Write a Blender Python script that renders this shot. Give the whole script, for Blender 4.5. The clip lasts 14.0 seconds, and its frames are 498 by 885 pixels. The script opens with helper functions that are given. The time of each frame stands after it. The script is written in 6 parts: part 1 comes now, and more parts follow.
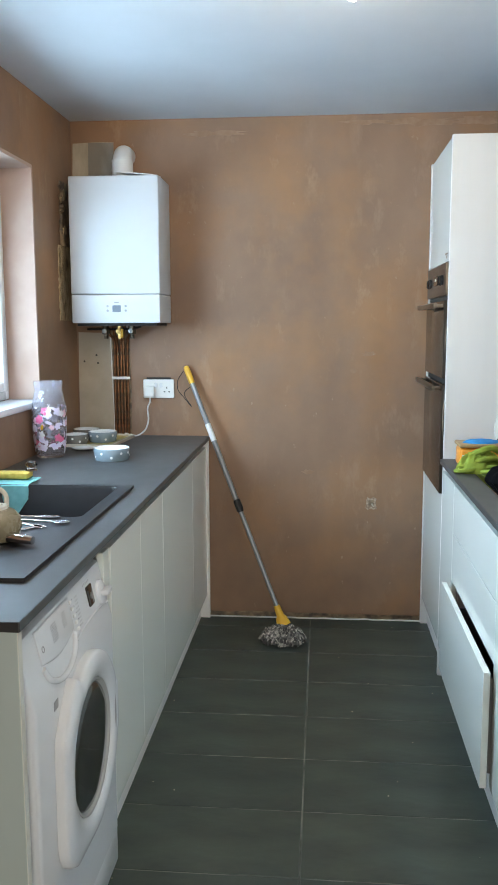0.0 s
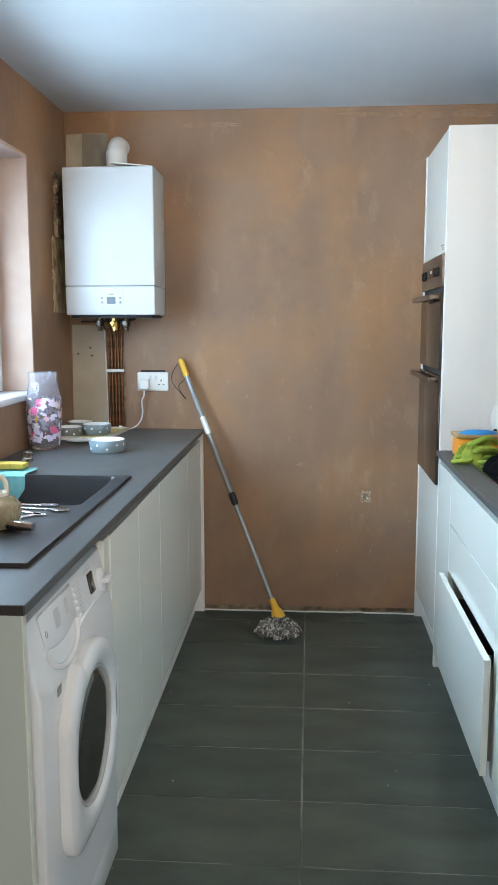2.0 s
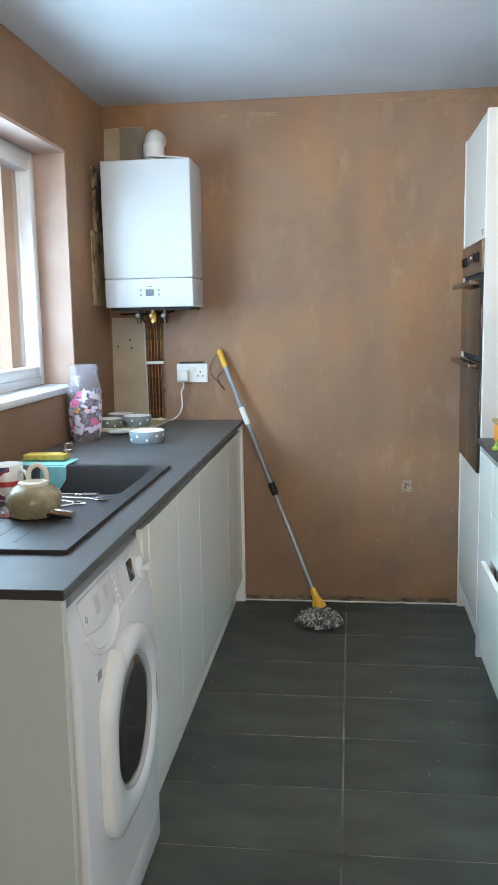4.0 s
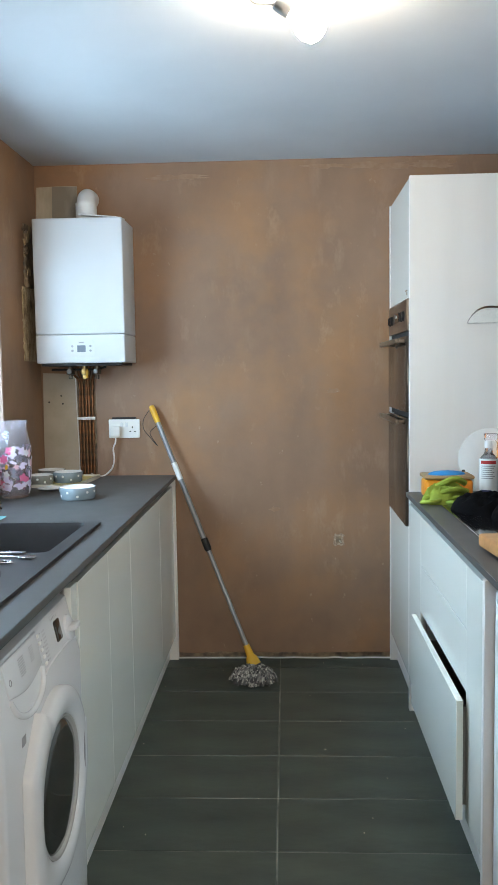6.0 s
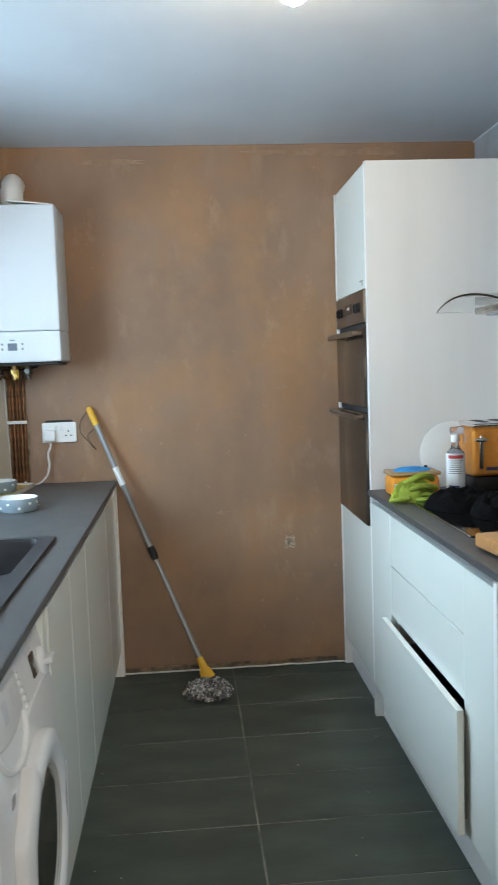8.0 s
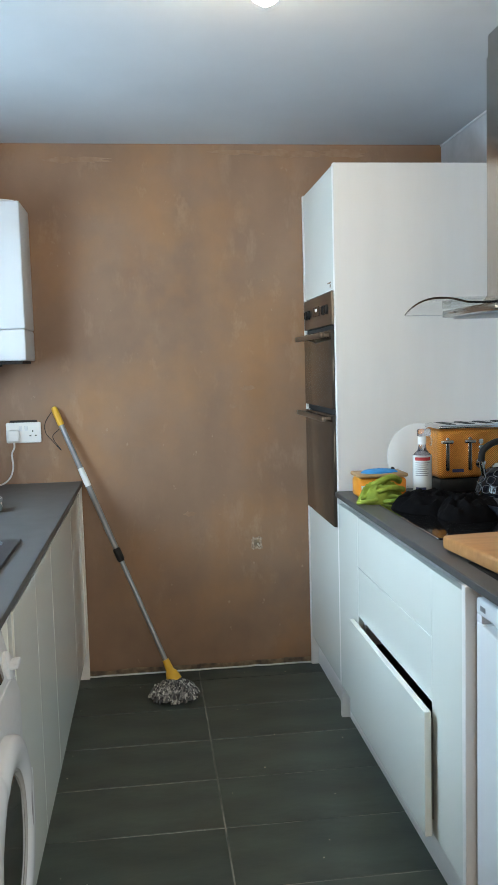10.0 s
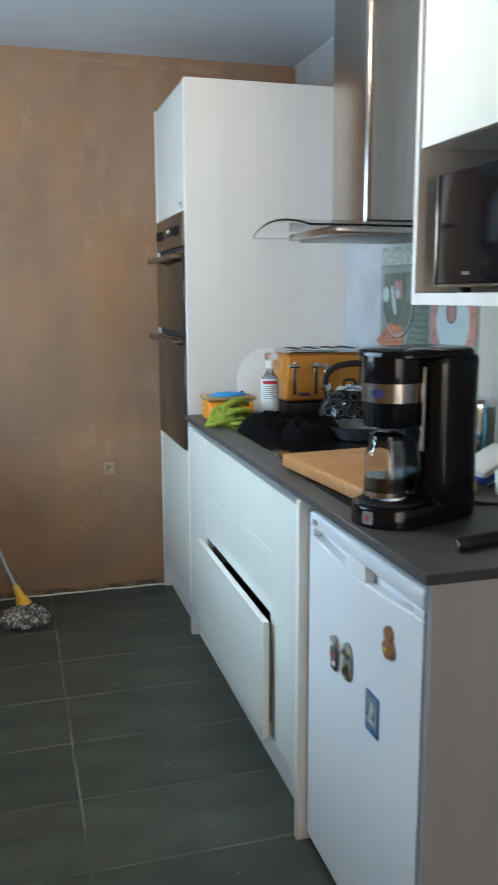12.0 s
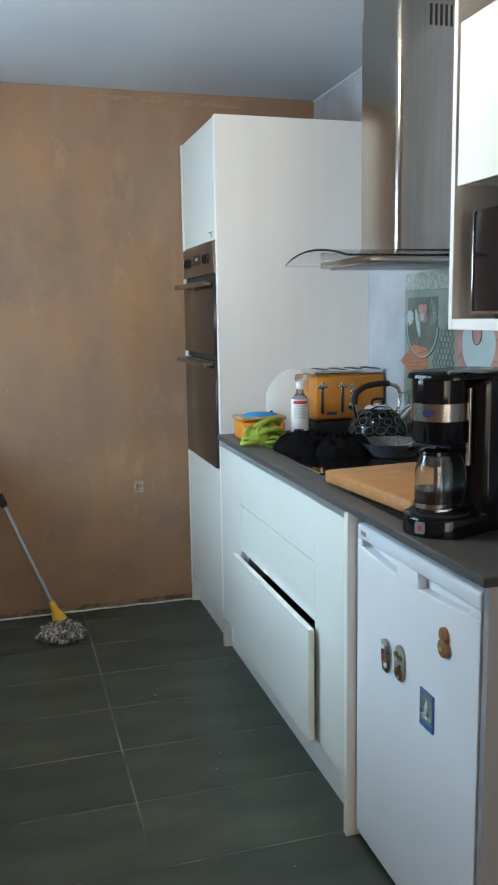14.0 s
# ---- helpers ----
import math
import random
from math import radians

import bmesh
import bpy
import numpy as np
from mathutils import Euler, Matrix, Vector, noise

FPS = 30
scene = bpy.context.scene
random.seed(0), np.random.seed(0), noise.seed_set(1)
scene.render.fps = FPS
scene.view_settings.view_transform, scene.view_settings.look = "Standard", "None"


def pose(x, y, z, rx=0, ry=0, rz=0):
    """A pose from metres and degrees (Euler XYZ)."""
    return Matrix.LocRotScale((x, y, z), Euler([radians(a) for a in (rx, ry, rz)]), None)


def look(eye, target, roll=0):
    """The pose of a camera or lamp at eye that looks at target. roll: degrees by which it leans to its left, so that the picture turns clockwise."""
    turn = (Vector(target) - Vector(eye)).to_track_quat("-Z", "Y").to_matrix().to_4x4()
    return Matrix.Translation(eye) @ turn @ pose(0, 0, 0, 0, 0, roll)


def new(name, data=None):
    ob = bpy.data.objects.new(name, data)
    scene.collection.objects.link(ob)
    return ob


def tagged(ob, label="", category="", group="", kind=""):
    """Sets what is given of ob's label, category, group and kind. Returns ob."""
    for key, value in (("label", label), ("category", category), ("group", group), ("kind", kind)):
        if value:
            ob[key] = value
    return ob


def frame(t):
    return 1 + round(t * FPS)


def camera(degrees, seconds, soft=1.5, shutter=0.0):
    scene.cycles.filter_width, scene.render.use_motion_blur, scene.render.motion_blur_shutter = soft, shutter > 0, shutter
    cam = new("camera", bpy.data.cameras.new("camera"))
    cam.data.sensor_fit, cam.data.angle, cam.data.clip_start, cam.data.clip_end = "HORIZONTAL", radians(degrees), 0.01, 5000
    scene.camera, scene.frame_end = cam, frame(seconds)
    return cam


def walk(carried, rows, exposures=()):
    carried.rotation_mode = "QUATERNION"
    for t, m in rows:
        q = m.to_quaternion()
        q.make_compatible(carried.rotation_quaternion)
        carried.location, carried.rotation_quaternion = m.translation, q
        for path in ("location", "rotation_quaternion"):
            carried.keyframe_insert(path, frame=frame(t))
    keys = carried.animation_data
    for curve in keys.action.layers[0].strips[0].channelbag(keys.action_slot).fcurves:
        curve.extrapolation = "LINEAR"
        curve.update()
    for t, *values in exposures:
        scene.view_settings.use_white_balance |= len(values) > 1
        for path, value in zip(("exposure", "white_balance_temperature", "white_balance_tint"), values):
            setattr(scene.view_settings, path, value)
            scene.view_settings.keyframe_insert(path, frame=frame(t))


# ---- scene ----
cam = camera(33.4, 14.0, soft=0.85, shutter=0.5)
PATH = [
    (0, (0.115, 0.292, 1.443), (-0.06, 2.264, 1.162), -0.2),
    (0.5, (0.117, 0.323, 1.435), (-0.047, 2.295, 1.145), -0.1),
    (1, (0.106, 0.317, 1.433), (-0.055, 2.289, 1.144), -0.1),
    (1.5, (0.103, 0.295, 1.43), (-0.039, 2.27, 1.15), -0.0),
    (2, (0.078, 0.294, 1.408), (-0.066, 2.269, 1.127), -0.1),
    (2.5, (0.083, 0.288, 1.391), (-0.113, 2.252, 1.066), -1.5),
    (2.7, (0.084, 0.293, 1.396), (-0.146, 2.254, 1.079), -1.7),
    (4.8, (0.096, 0.279, 1.394), (-0.144, 2.247, 1.13), -0.8),
    (5, (0.095, 0.269, 1.405), (-0.104, 2.25, 1.211), -1.4),
    (5.5, (0.099, 0.272, 1.396), (-0.066, 2.257, 1.221), -1.3),
    (6, (0.107, 0.282, 1.398), (0.017, 2.273, 1.23), -0.9),
    (6.5, (0.093, 0.28, 1.401), (0.004, 2.271, 1.231), -0.9),
    (7, (0.046, 0.33, 1.388), (-0.023, 2.322, 1.224), -0.8),
    (7.5, (-0.068, 0.434, 1.402), (-0.016, 2.426, 1.233), -2.3),
    (8, (-0.104, 0.476, 1.395), (0.045, 2.463, 1.217), -2.0),
    (8.2, (-0.097, 0.482, 1.398), (0.087, 2.465, 1.214), -1.8),
    (10.5, (-0.119, 0.49, 1.401), (0.124, 2.467, 1.22), -1.4),
    (11, (-0.104, 0.49, 1.4), (0.157, 2.464, 1.213), -1.1),
    (11.5, (-0.092, 0.498, 1.378), (0.246, 2.456, 1.151), -0.8),
    (12, (-0.058, 0.469, 1.368), (0.484, 2.362, 1.019), -0.2),
    (12.1, (-0.054, 0.453, 1.369), (0.502, 2.341, 1.017), -0.4),
    (12.5, (-0.107, 0.391, 1.356), (0.352, 2.3, 0.978), -0.8),
    (13, (-0.157, 0.328, 1.378), (0.258, 2.244, 0.981), -1.5),
    (13.5, (-0.199, 0.355, 1.388), (0.274, 2.267, 1.036), -1.5),
    (14, (-0.23, 0.378, 1.392), (0.326, 2.275, 1.086), -0.9),
]
EXPOSURES = [(0, 0.22, 6850, 10), (2.5, 0.28, 6850, 10), (5, 0.20, 6900, 10), (6.5, 0.06, 6950, 10), (8, 0.02, 7050, 10), (11, -0.02, 7100, 10), (12, -0.05, 6950, 10), (13, 0.0, 7000, 10), (14, -0.08, 7050, 10)]
walk(cam, [(t, look(eye, target, roll)) for t, eye, target, roll in PATH], EXPOSURES)

# ---- light ----
world = bpy.data.worlds.new("sky")
scene.world = world
world.use_nodes = True
wn = world.node_tree.nodes
sky = wn.new("ShaderNodeTexSky")
sky.sky_type, sky.sun_disc = "NISHITA", False
sky.sun_elevation, sky.sun_rotation = radians(35), radians(200)
world.node_tree.links.new(sky.outputs[0], wn["Background"].inputs[0])
wn["Background"].inputs[1].default_value = 0.12


def lamp(name, kind, m, power, colour, **more):
    data = bpy.data.lights.new(name, kind)
    data.energy, data.color = power, colour
    if "sx" in more:
        data.shape, data.size, data.size_y = "RECTANGLE", more["sx"], more["sy"]
    ob = new(name, data)
    ob.matrix_world = m
    return ob


# plan: x across, y ahead, metres
XW, XE, YN, YS, ZC = -1.071, 1.251, 4.25, -2.2, 2.385
WIN_Y0, WIN_Y1, WIN_Z0, WIN_Z1 = 2.20, 3.70, 1.135, 2.088

window_lamp = lamp("window_light", "AREA", look((XW - 0.24, 2.80, 1.60), (XW + 0.9, 2.80, 1.26)), 46, (0.48, 0.74, 1.0), sx=1.22, sy=0.84)
window_lamp.data.spread = radians(166)
# fill lamp in an unseen recess, added to brighten the left units
lamp("side_fill_light", "AREA", look((XE + 0.10, -0.95, 1.25), (-0.8, 0.6, 0.9)), 20, (1.0, 0.97, 0.93), sx=1.0, sy=1.7)
# fill lamp behind the camera, added to lift faces turned south
lamp("end_fill_light", "AREA", look((0.45, YS - 0.10, 1.35), (0.45, 2.0, 1.25)), 32, (1.0, 0.93, 0.83), sx=1.1, sy=1.5)
sun = lamp("sun", "SUN", look((6, -3, 6), (0, 0, 0)), 5.0, (1.0, 0.95, 0.88))
sun.data.angle = radians(0.6)


# ---- materials ----
def material(name, colour, rough=0.5, metal=0.0, **more):
    m = bpy.data.materials.new(name)
    m.use_nodes = True
    b = m.node_tree.nodes["Principled BSDF"]
    b.inputs["Base Color"].default_value = (*colour, 1)
    b.inputs["Roughness"].default_value = rough
    b.inputs["Metallic"].default_value = metal
    for key, value in more.items():
        b.inputs[key.replace("_", " ")].default_value = value
    return m


def node(m, kind, **sets):
    n = m.node_tree.nodes.new("ShaderNode" + kind)
    for key, value in sets.items():
        if key in n.inputs:
            n.inputs[key].default_value = value
        else:
            setattr(n, key, value)
    return n


def link(m, a, b):
    m.node_tree.links.new(a, b)


def coords(m, scale=(1, 1, 1)):
    c, mp = node(m, "TexCoord"), node(m, "Mapping")
    mp.inputs["Scale"].default_value = scale
    link(m, c.outputs["Object"], mp.inputs[0])
    return mp.outputs[0]


def ramp(m, fac, stops):
    r = node(m, "ValToRGB")
    while len(r.color_ramp.elements) < len(stops):
        r.color_ramp.elements.new(0.5)
    for e, (p, c) in zip(r.color_ramp.elements, stops):
        e.position, e.color = p, (*c, 1)
    link(m, fac, r.inputs[0])
    return r.outputs[0]


def noise_of(m, scale, detail=4, stretch=(1, 1, 1), rough=0.55):
    n = node(m, "TexNoise", Scale=scale, Detail=detail, Roughness=rough)
    link(m, coords(m, stretch), n.inputs[0])
    return n.outputs[0]


def mix(m, fac, a, b, blend="MIX"):
    x = node(m, "MixRGB")
    x.blend_type = blend
    for k, v in ((0, fac), (1, a), (2, b)):
        if hasattr(v, "node"):
            link(m, v, x.inputs[k])
        else:
            x.inputs[k].default_value = v if k == 0 else (*v, 1)
    return x.outputs[0]


def bump(m, height, strength=0.3, distance=0.002):
    b = node(m, "Bump", Strength=strength, Distance=distance)
    link(m, height, b.inputs["Height"])
    link(m, b.outputs[0], m.node_tree.nodes["Principled BSDF"].inputs["Normal"])


def colour_of(m, out):
    link(m, out, m.node_tree.nodes["Principled BSDF"].inputs["Base Color"])


def rough_of(m, fac, lo, hi):
    r = node(m, "MapRange")
    r.inputs[3].default_value, r.inputs[4].default_value = lo, hi
    link(m, fac, r.inputs[0])
    link(m, r.outputs[0], m.node_tree.nodes["Principled BSDF"].inputs["Roughness"])


def mottled(name, a, b, scale=6, rough=(0.4, 0.6), metal=0.0, stretch=(1, 1, 1), relief=0.15, fine=60, **more):
    """Two close colours in soft patches, with a fine grain in gloss and relief."""
    m = material(name, a, rough[0], metal, **more)
    big, small = noise_of(m, scale, 4, stretch), noise_of(m, fine, 3, stretch)
    colour_of(m, mix(m, ramp(m, big, [(0.35, (0, 0, 0)), (0.65, (1, 1, 1))]), a, b))
    rough_of(m, small, *rough)
    if relief:
        bump(m, small, relief, 0.001)
    return m


# bare plaster: patchy pink-brown, paler trowel streaks, orange drying edges
PLASTER = material("bare_plaster", (0.33, 0.19, 0.12), 0.62)
_base = ramp(PLASTER, noise_of(PLASTER, 1.1, 5, (1, 1, 0.8), 0.55), [(0.32, (0.222, 0.129, 0.080)), (0.50, (0.262, 0.156, 0.098)), (0.70, (0.306, 0.188, 0.123))])
_warm = ramp(PLASTER, noise_of(PLASTER, 1.7, 5, (1, 1, 1), 0.6), [(0.47, (0, 0, 0)), (0.68, (0.8, 0.8, 0.8))])
_base = mix(PLASTER, _warm, _base, (0.350, 0.172, 0.070))
_veil = ramp(PLASTER, noise_of(PLASTER, 5, 6, (0.9, 0.9, 0.75), 0.6), [(0.35, (0.90, 0.90, 0.91)), (0.65, (1.07, 1.06, 1.04))])
_base = mix(PLASTER, 1.0, _base, _veil, "MULTIPLY")
_strk = ramp(PLASTER, noise_of(PLASTER, 7, 6, (1.1, 1.1, 0.60), 0.66), [(0.58, (0, 0, 0)), (0.76, (0.50, 0.50, 0.50))])
_gate = ramp(PLASTER, noise_of(PLASTER, 1.6, 3), [(0.42, (0, 0, 0)), (0.58, (1, 1, 1))])
_base = mix(PLASTER, mix(PLASTER, 1.0, _strk, _gate, "MULTIPLY"), _base, (0.50, 0.335, 0.210))
_vert = ramp(PLASTER, noise_of(PLASTER, 9, 5, (1.1, 1.1, 0.42), 0.62), [(0.56, (0, 0, 0)), (0.76, (0.45, 0.45, 0.45))])
_patch = ramp(PLASTER, noise_of(PLASTER, 1.3, 2), [(0.47, (0, 0, 0)), (0.60, (1, 1, 1))])
_base = mix(PLASTER, mix(PLASTER, 1.0, _vert, _patch, "MULTIPLY"), _base, (0.46, 0.315, 0.215))
_fleck = ramp(PLASTER, noise_of(PLASTER, 26, 4, (1, 1, 0.7), 0.6), [(0.70, (0, 0, 0)), (0.78, (0.5, 0.5, 0.5))])
_base = mix(PLASTER, _fleck, _base, (0.52, 0.37, 0.26))
colour_of(PLASTER, _base)
rough_of(PLASTER, noise_of(PLASTER, 5, 4), 0.46, 0.68)
bump(PLASTER, noise_of(PLASTER, 9, 6), 0.25, 0.004)

REVEAL = mottled("pink_plaster", (0.50, 0.37, 0.31), (0.44, 0.30, 0.24), 4, (0.5, 0.7))
BOARD = mottled("old_wall_board", (0.52, 0.46, 0.37), (0.44, 0.38, 0.29), 7, (0.6, 0.8), relief=0.3)
RUBBLE = mottled("raw_masonry", (0.34, 0.25, 0.16), (0.13, 0.10, 0.08), 24, (0.8, 0.95), relief=0.8, fine=90)
CEIL = mottled("ceiling_paint", (0.54, 0.555, 0.575), (0.505, 0.52, 0.54), 2.2, (0.5, 0.62), relief=0.06, fine=35)
GREYWALL = mottled("grey_wall_paint", (0.44, 0.46, 0.49), (0.35, 0.37, 0.40), 6, (0.35, 0.6), relief=0.2, fine=30)
WHITEWALL = mottled("white_wall_paint", (0.72, 0.70, 0.66), (0.68, 0.66, 0.62), 3, (0.5, 0.7))
GROUT = mottled("grout", (0.30, 0.29, 0.26), (0.07, 0.077, 0.071), 5, (0.8, 0.95), relief=0.4, fine=200)

SLATE = material("slate_tile", (0.05, 0.055, 0.055), 0.42)
_rnd = node(SLATE, "ObjectInfo")
_cl = ramp(SLATE, noise_of(SLATE, 5, 6, (0.7, 1.6, 1)), [(0.3, (0.031, 0.042, 0.038)), (0.7, (0.076, 0.096, 0.083))])
_tint = ramp(SLATE, _rnd.outputs["Random"], [(0, (0.82, 0.86, 0.86)), (1, (1.15, 1.12, 1.08))])
colour_of(SLATE, mix(SLATE, 1.0, _cl, _tint, "MULTIPLY"))
rough_of(SLATE, noise_of(SLATE, 12, 5, (0.6, 1.5, 1)), 0.33, 0.58)
bump(SLATE, noise_of(SLATE, 16, 7, (0.5, 1.4, 1)), 0.35, 0.003)

GLOSS = mottled("gloss_white_door", (0.80, 0.82, 0.765), (0.78, 0.80, 0.745), 2, (0.05, 0.075), relief=0.0)
PANEL = mottled("satin_white_panel", (0.78, 0.76, 0.73), (0.75, 0.73, 0.70), 3, (0.30, 0.40), stretch=(3, 3, 0.4), relief=0.03)
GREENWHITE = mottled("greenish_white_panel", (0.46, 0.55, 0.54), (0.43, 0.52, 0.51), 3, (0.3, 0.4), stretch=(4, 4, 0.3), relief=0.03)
# panel grey, darkened to carry the shade on its near face
SHADED_GREY = mottled("shaded_grey_end_panel", (0.31, 0.31, 0.325), (0.285, 0.285, 0.30), 3, (0.35, 0.45), stretch=(4, 4, 0.3), relief=0.04)
LAMINATE = material("slate_laminate", (0.06, 0.06, 0.066), 0.38)
colour_of(LAMINATE, ramp(LAMINATE, noise_of(LAMINATE, 9, 6, (1, 0.6, 1)), [(0.3, (0.052, 0.052, 0.053)), (0.55, (0.060, 0.060, 0.061)), (0.75, (0.072, 0.071, 0.071))]))
rough_of(LAMINATE, noise_of(LAMINATE, 14, 3), 0.42, 0.50)
LAMINATE.node_tree.nodes["Principled BSDF"].inputs["Specular IOR Level"].default_value = 0.75
bump(LAMINATE, noise_of(LAMINATE, 420, 2), 0.05, 0.0005)
# near-black colour stands in for shade inside uncut holes, slots and gaps
DARK = mottled("void_shade", (0.02, 0.02, 0.02), (0.03, 0.028, 0.026), 12, (0.7, 0.9))
CHANNEL = mottled("brushed_channel", (0.30, 0.29, 0.28), (0.24, 0.23, 0.22), 10, (0.3, 0.45), metal=0.8, stretch=(1, 0.1, 1))
ENAMEL = mottled("white_enamel", (0.74, 0.76, 0.78), (0.72, 0.74, 0.76), 3, (0.18, 0.26), relief=0.02)
BOILERWHITE = mottled("boiler_enamel", (0.60, 0.62, 0.64), (0.58, 0.60, 0.62), 3, (0.34, 0.42), relief=0.02)
FRIDGEWHITE = mottled("fridge_enamel", (0.76, 0.78, 0.80), (0.74, 0.76, 0.78), 3, (0.28, 0.36), relief=0.04, fine=120)
PLASTIC = mottled("white_plastic", (0.78, 0.78, 0.76), (0.75, 0.75, 0.73), 5, (0.3, 0.4), relief=0.02)
BLACKCOMP = mottled("black_composite", (0.009, 0.010, 0.013), (0.013, 0.014, 0.018), 30, (0.36, 0.46), relief=0.12, fine=220, Specular_IOR_Level=0.8)
BLACKGLOSS = mottled("gloss_black_plastic", (0.004, 0.005, 0.008), (0.006, 0.007, 0.010), 8, (0.09, 0.14), relief=0.0, Specular_IOR_Level=0.28)
OVENGLASS = mottled("brown_black_oven_glass", (0.035, 0.026, 0.020), (0.028, 0.021, 0.016), 5, (0.07, 0.12), relief=0)
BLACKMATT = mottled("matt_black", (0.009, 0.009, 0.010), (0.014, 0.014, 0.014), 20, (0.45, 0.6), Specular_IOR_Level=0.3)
STEEL = mottled("brushed_steel", (0.44, 0.415, 0.39), (0.39, 0.37, 0.345), 4, (0.16, 0.24), metal=1.0, stretch=(30, 30, 0.4), relief=0.05)
BROWNSTEEL = mottled("bronzed_steel", (0.20, 0.165, 0.135), (0.17, 0.14, 0.115), 4, (0.25, 0.34), metal=0.9, stretch=(1, 1, 30), relief=0.04)
CHROME = mottled("chrome", (0.75, 0.75, 0.75), (0.70, 0.70, 0.70), 6, (0.08, 0.14), metal=1.0, relief=0)
COPPER = mottled("dull_copper", (0.30, 0.13, 0.06), (0.10, 0.06, 0.035), 30, (0.3, 0.55), metal=0.9)
BRASS = mottled("brass", (0.60, 0.42, 0.16), (0.45, 0.32, 0.14), 20, (0.25, 0.4), metal=1.0)
YELLOW = mottled("yellow_plastic", (0.75, 0.43, 0.03), (0.68, 0.37, 0.03), 9, (0.35, 0.5))
GREYMETAL = mottled("grey_painted_tube", (0.30, 0.31, 0.32), (0.26, 0.27, 0.28), 9, (0.3, 0.4), metal=0.5)
PVC = mottled("white_window_pvc", (0.80, 0.82, 0.85), (0.78, 0.80, 0.83), 3, (0.2, 0.3), relief=0.02)
CORD = mottled("white_cord", (0.75, 0.74, 0.72), (0.70, 0.69, 0.67), 9, (0.4, 0.5))
GLASS = material("clear_glass", (0.96, 0.98, 0.98), 0.02, 0.0, Transmission_Weight=1.0, IOR=1.45)
BRICK = material("pale_brick", (0.5, 0.36, 0.32), 0.85)
_bt = node(BRICK, "TexBrick", Scale=1.0)
for _k, _v in (("Color1", (0.60, 0.47, 0.46, 1)), ("Color2", (0.48, 0.36, 0.36, 1)), ("Mortar", (0.72, 0.70, 0.69, 1)), ("Mortar Size", 0.006), ("Brick Width", 0.225), ("Row Height", 0.075)):
    _bt.inputs[_k].default_value = _v
_sw = node(BRICK, "Mapping")
_sw.inputs["Rotation"].default_value = (radians(90), 0, radians(90))
link(BRICK, node(BRICK, "TexCoord").outputs["Object"], _sw.inputs[0])
link(BRICK, _sw.outputs[0], _bt.inputs[0])
colour_of(BRICK, _bt.outputs[0])
bump(BRICK, _bt.outputs[1], -0.5, 0.01)
MORTAR = mottled("mortar", (0.55, 0.52, 0.48), (0.48, 0.45, 0.42), 12, (0.85, 0.95))


# ---- building helpers ----
ORIGIN = {}


def thing(name, at=(0, 0, 0), label="", category="", group="", kind=""):
    ob = new(name)
    ob.location = at
    ob.empty_display_size = 0.05
    ORIGIN[ob] = Vector(at)
    return tagged(ob, label, category, group, kind)


def mesh_of(name, bm, mat, smooth=None):
    me = bpy.data.meshes.new(name)
    bm.normal_update()
    if smooth is not None:
        lim = radians(smooth)
        for f in bm.faces:
            f.smooth = True
        for e in bm.edges:
            e.smooth = len(e.link_faces) == 2 and e.calc_face_angle(0) < lim
    bm.to_mesh(me)
    bm.free()
    me.materials.append(mat)
    return me


def part(name, bm, mat, parent, label="", smooth=40):
    """One mesh object under a thing or a part; bm is in world places."""
    o = ORIGIN[parent]
    bmesh.ops.translate(bm, vec=-o, verts=bm.verts)
    ob = new(name, mesh_of(name, bm, mat, smooth))
    ob.parent = parent
    ORIGIN[ob] = o
    return tagged(ob, label)


def solo(name, bm, mat, at, label="", category="", group="", kind="", smooth=40):
    """A thing that is one mesh."""
    bmesh.ops.translate(bm, vec=-Vector(at), verts=bm.verts)
    ob = new(name, mesh_of(name, bm, mat, smooth))
    ob.location = at
    ORIGIN[ob] = Vector(at)
    return tagged(ob, label, category, group, kind)


def box(x0, x1, y0, y1, z0, z1, r=0.0, bm=None, seg=2, turn=None):
    """A block, its edges rounded by r; turn: a matrix about its middle."""
    one = bmesh.new()
    bmesh.ops.create_cube(one, size=1)
    bmesh.ops.scale(one, vec=(x1 - x0, y1 - y0, z1 - z0), verts=one.verts)
    if r:
        bmesh.ops.bevel(one, geom=one.edges[:], offset=r, segments=seg, affect="EDGES", profile=0.5)
    m = Matrix.Translation(((x0 + x1) / 2, (y0 + y1) / 2, (z0 + z1) / 2))
    bmesh.ops.transform(one, matrix=m @ turn if turn is not None else m, verts=one.verts)
    return join(bm, one)


def join(bm, one):
    if bm is None:
        return one
    me = bpy.data.meshes.new("tmp")
    one.to_mesh(me)
    one.free()
    bm.from_mesh(me)
    bpy.data.meshes.remove(me)
    return bm


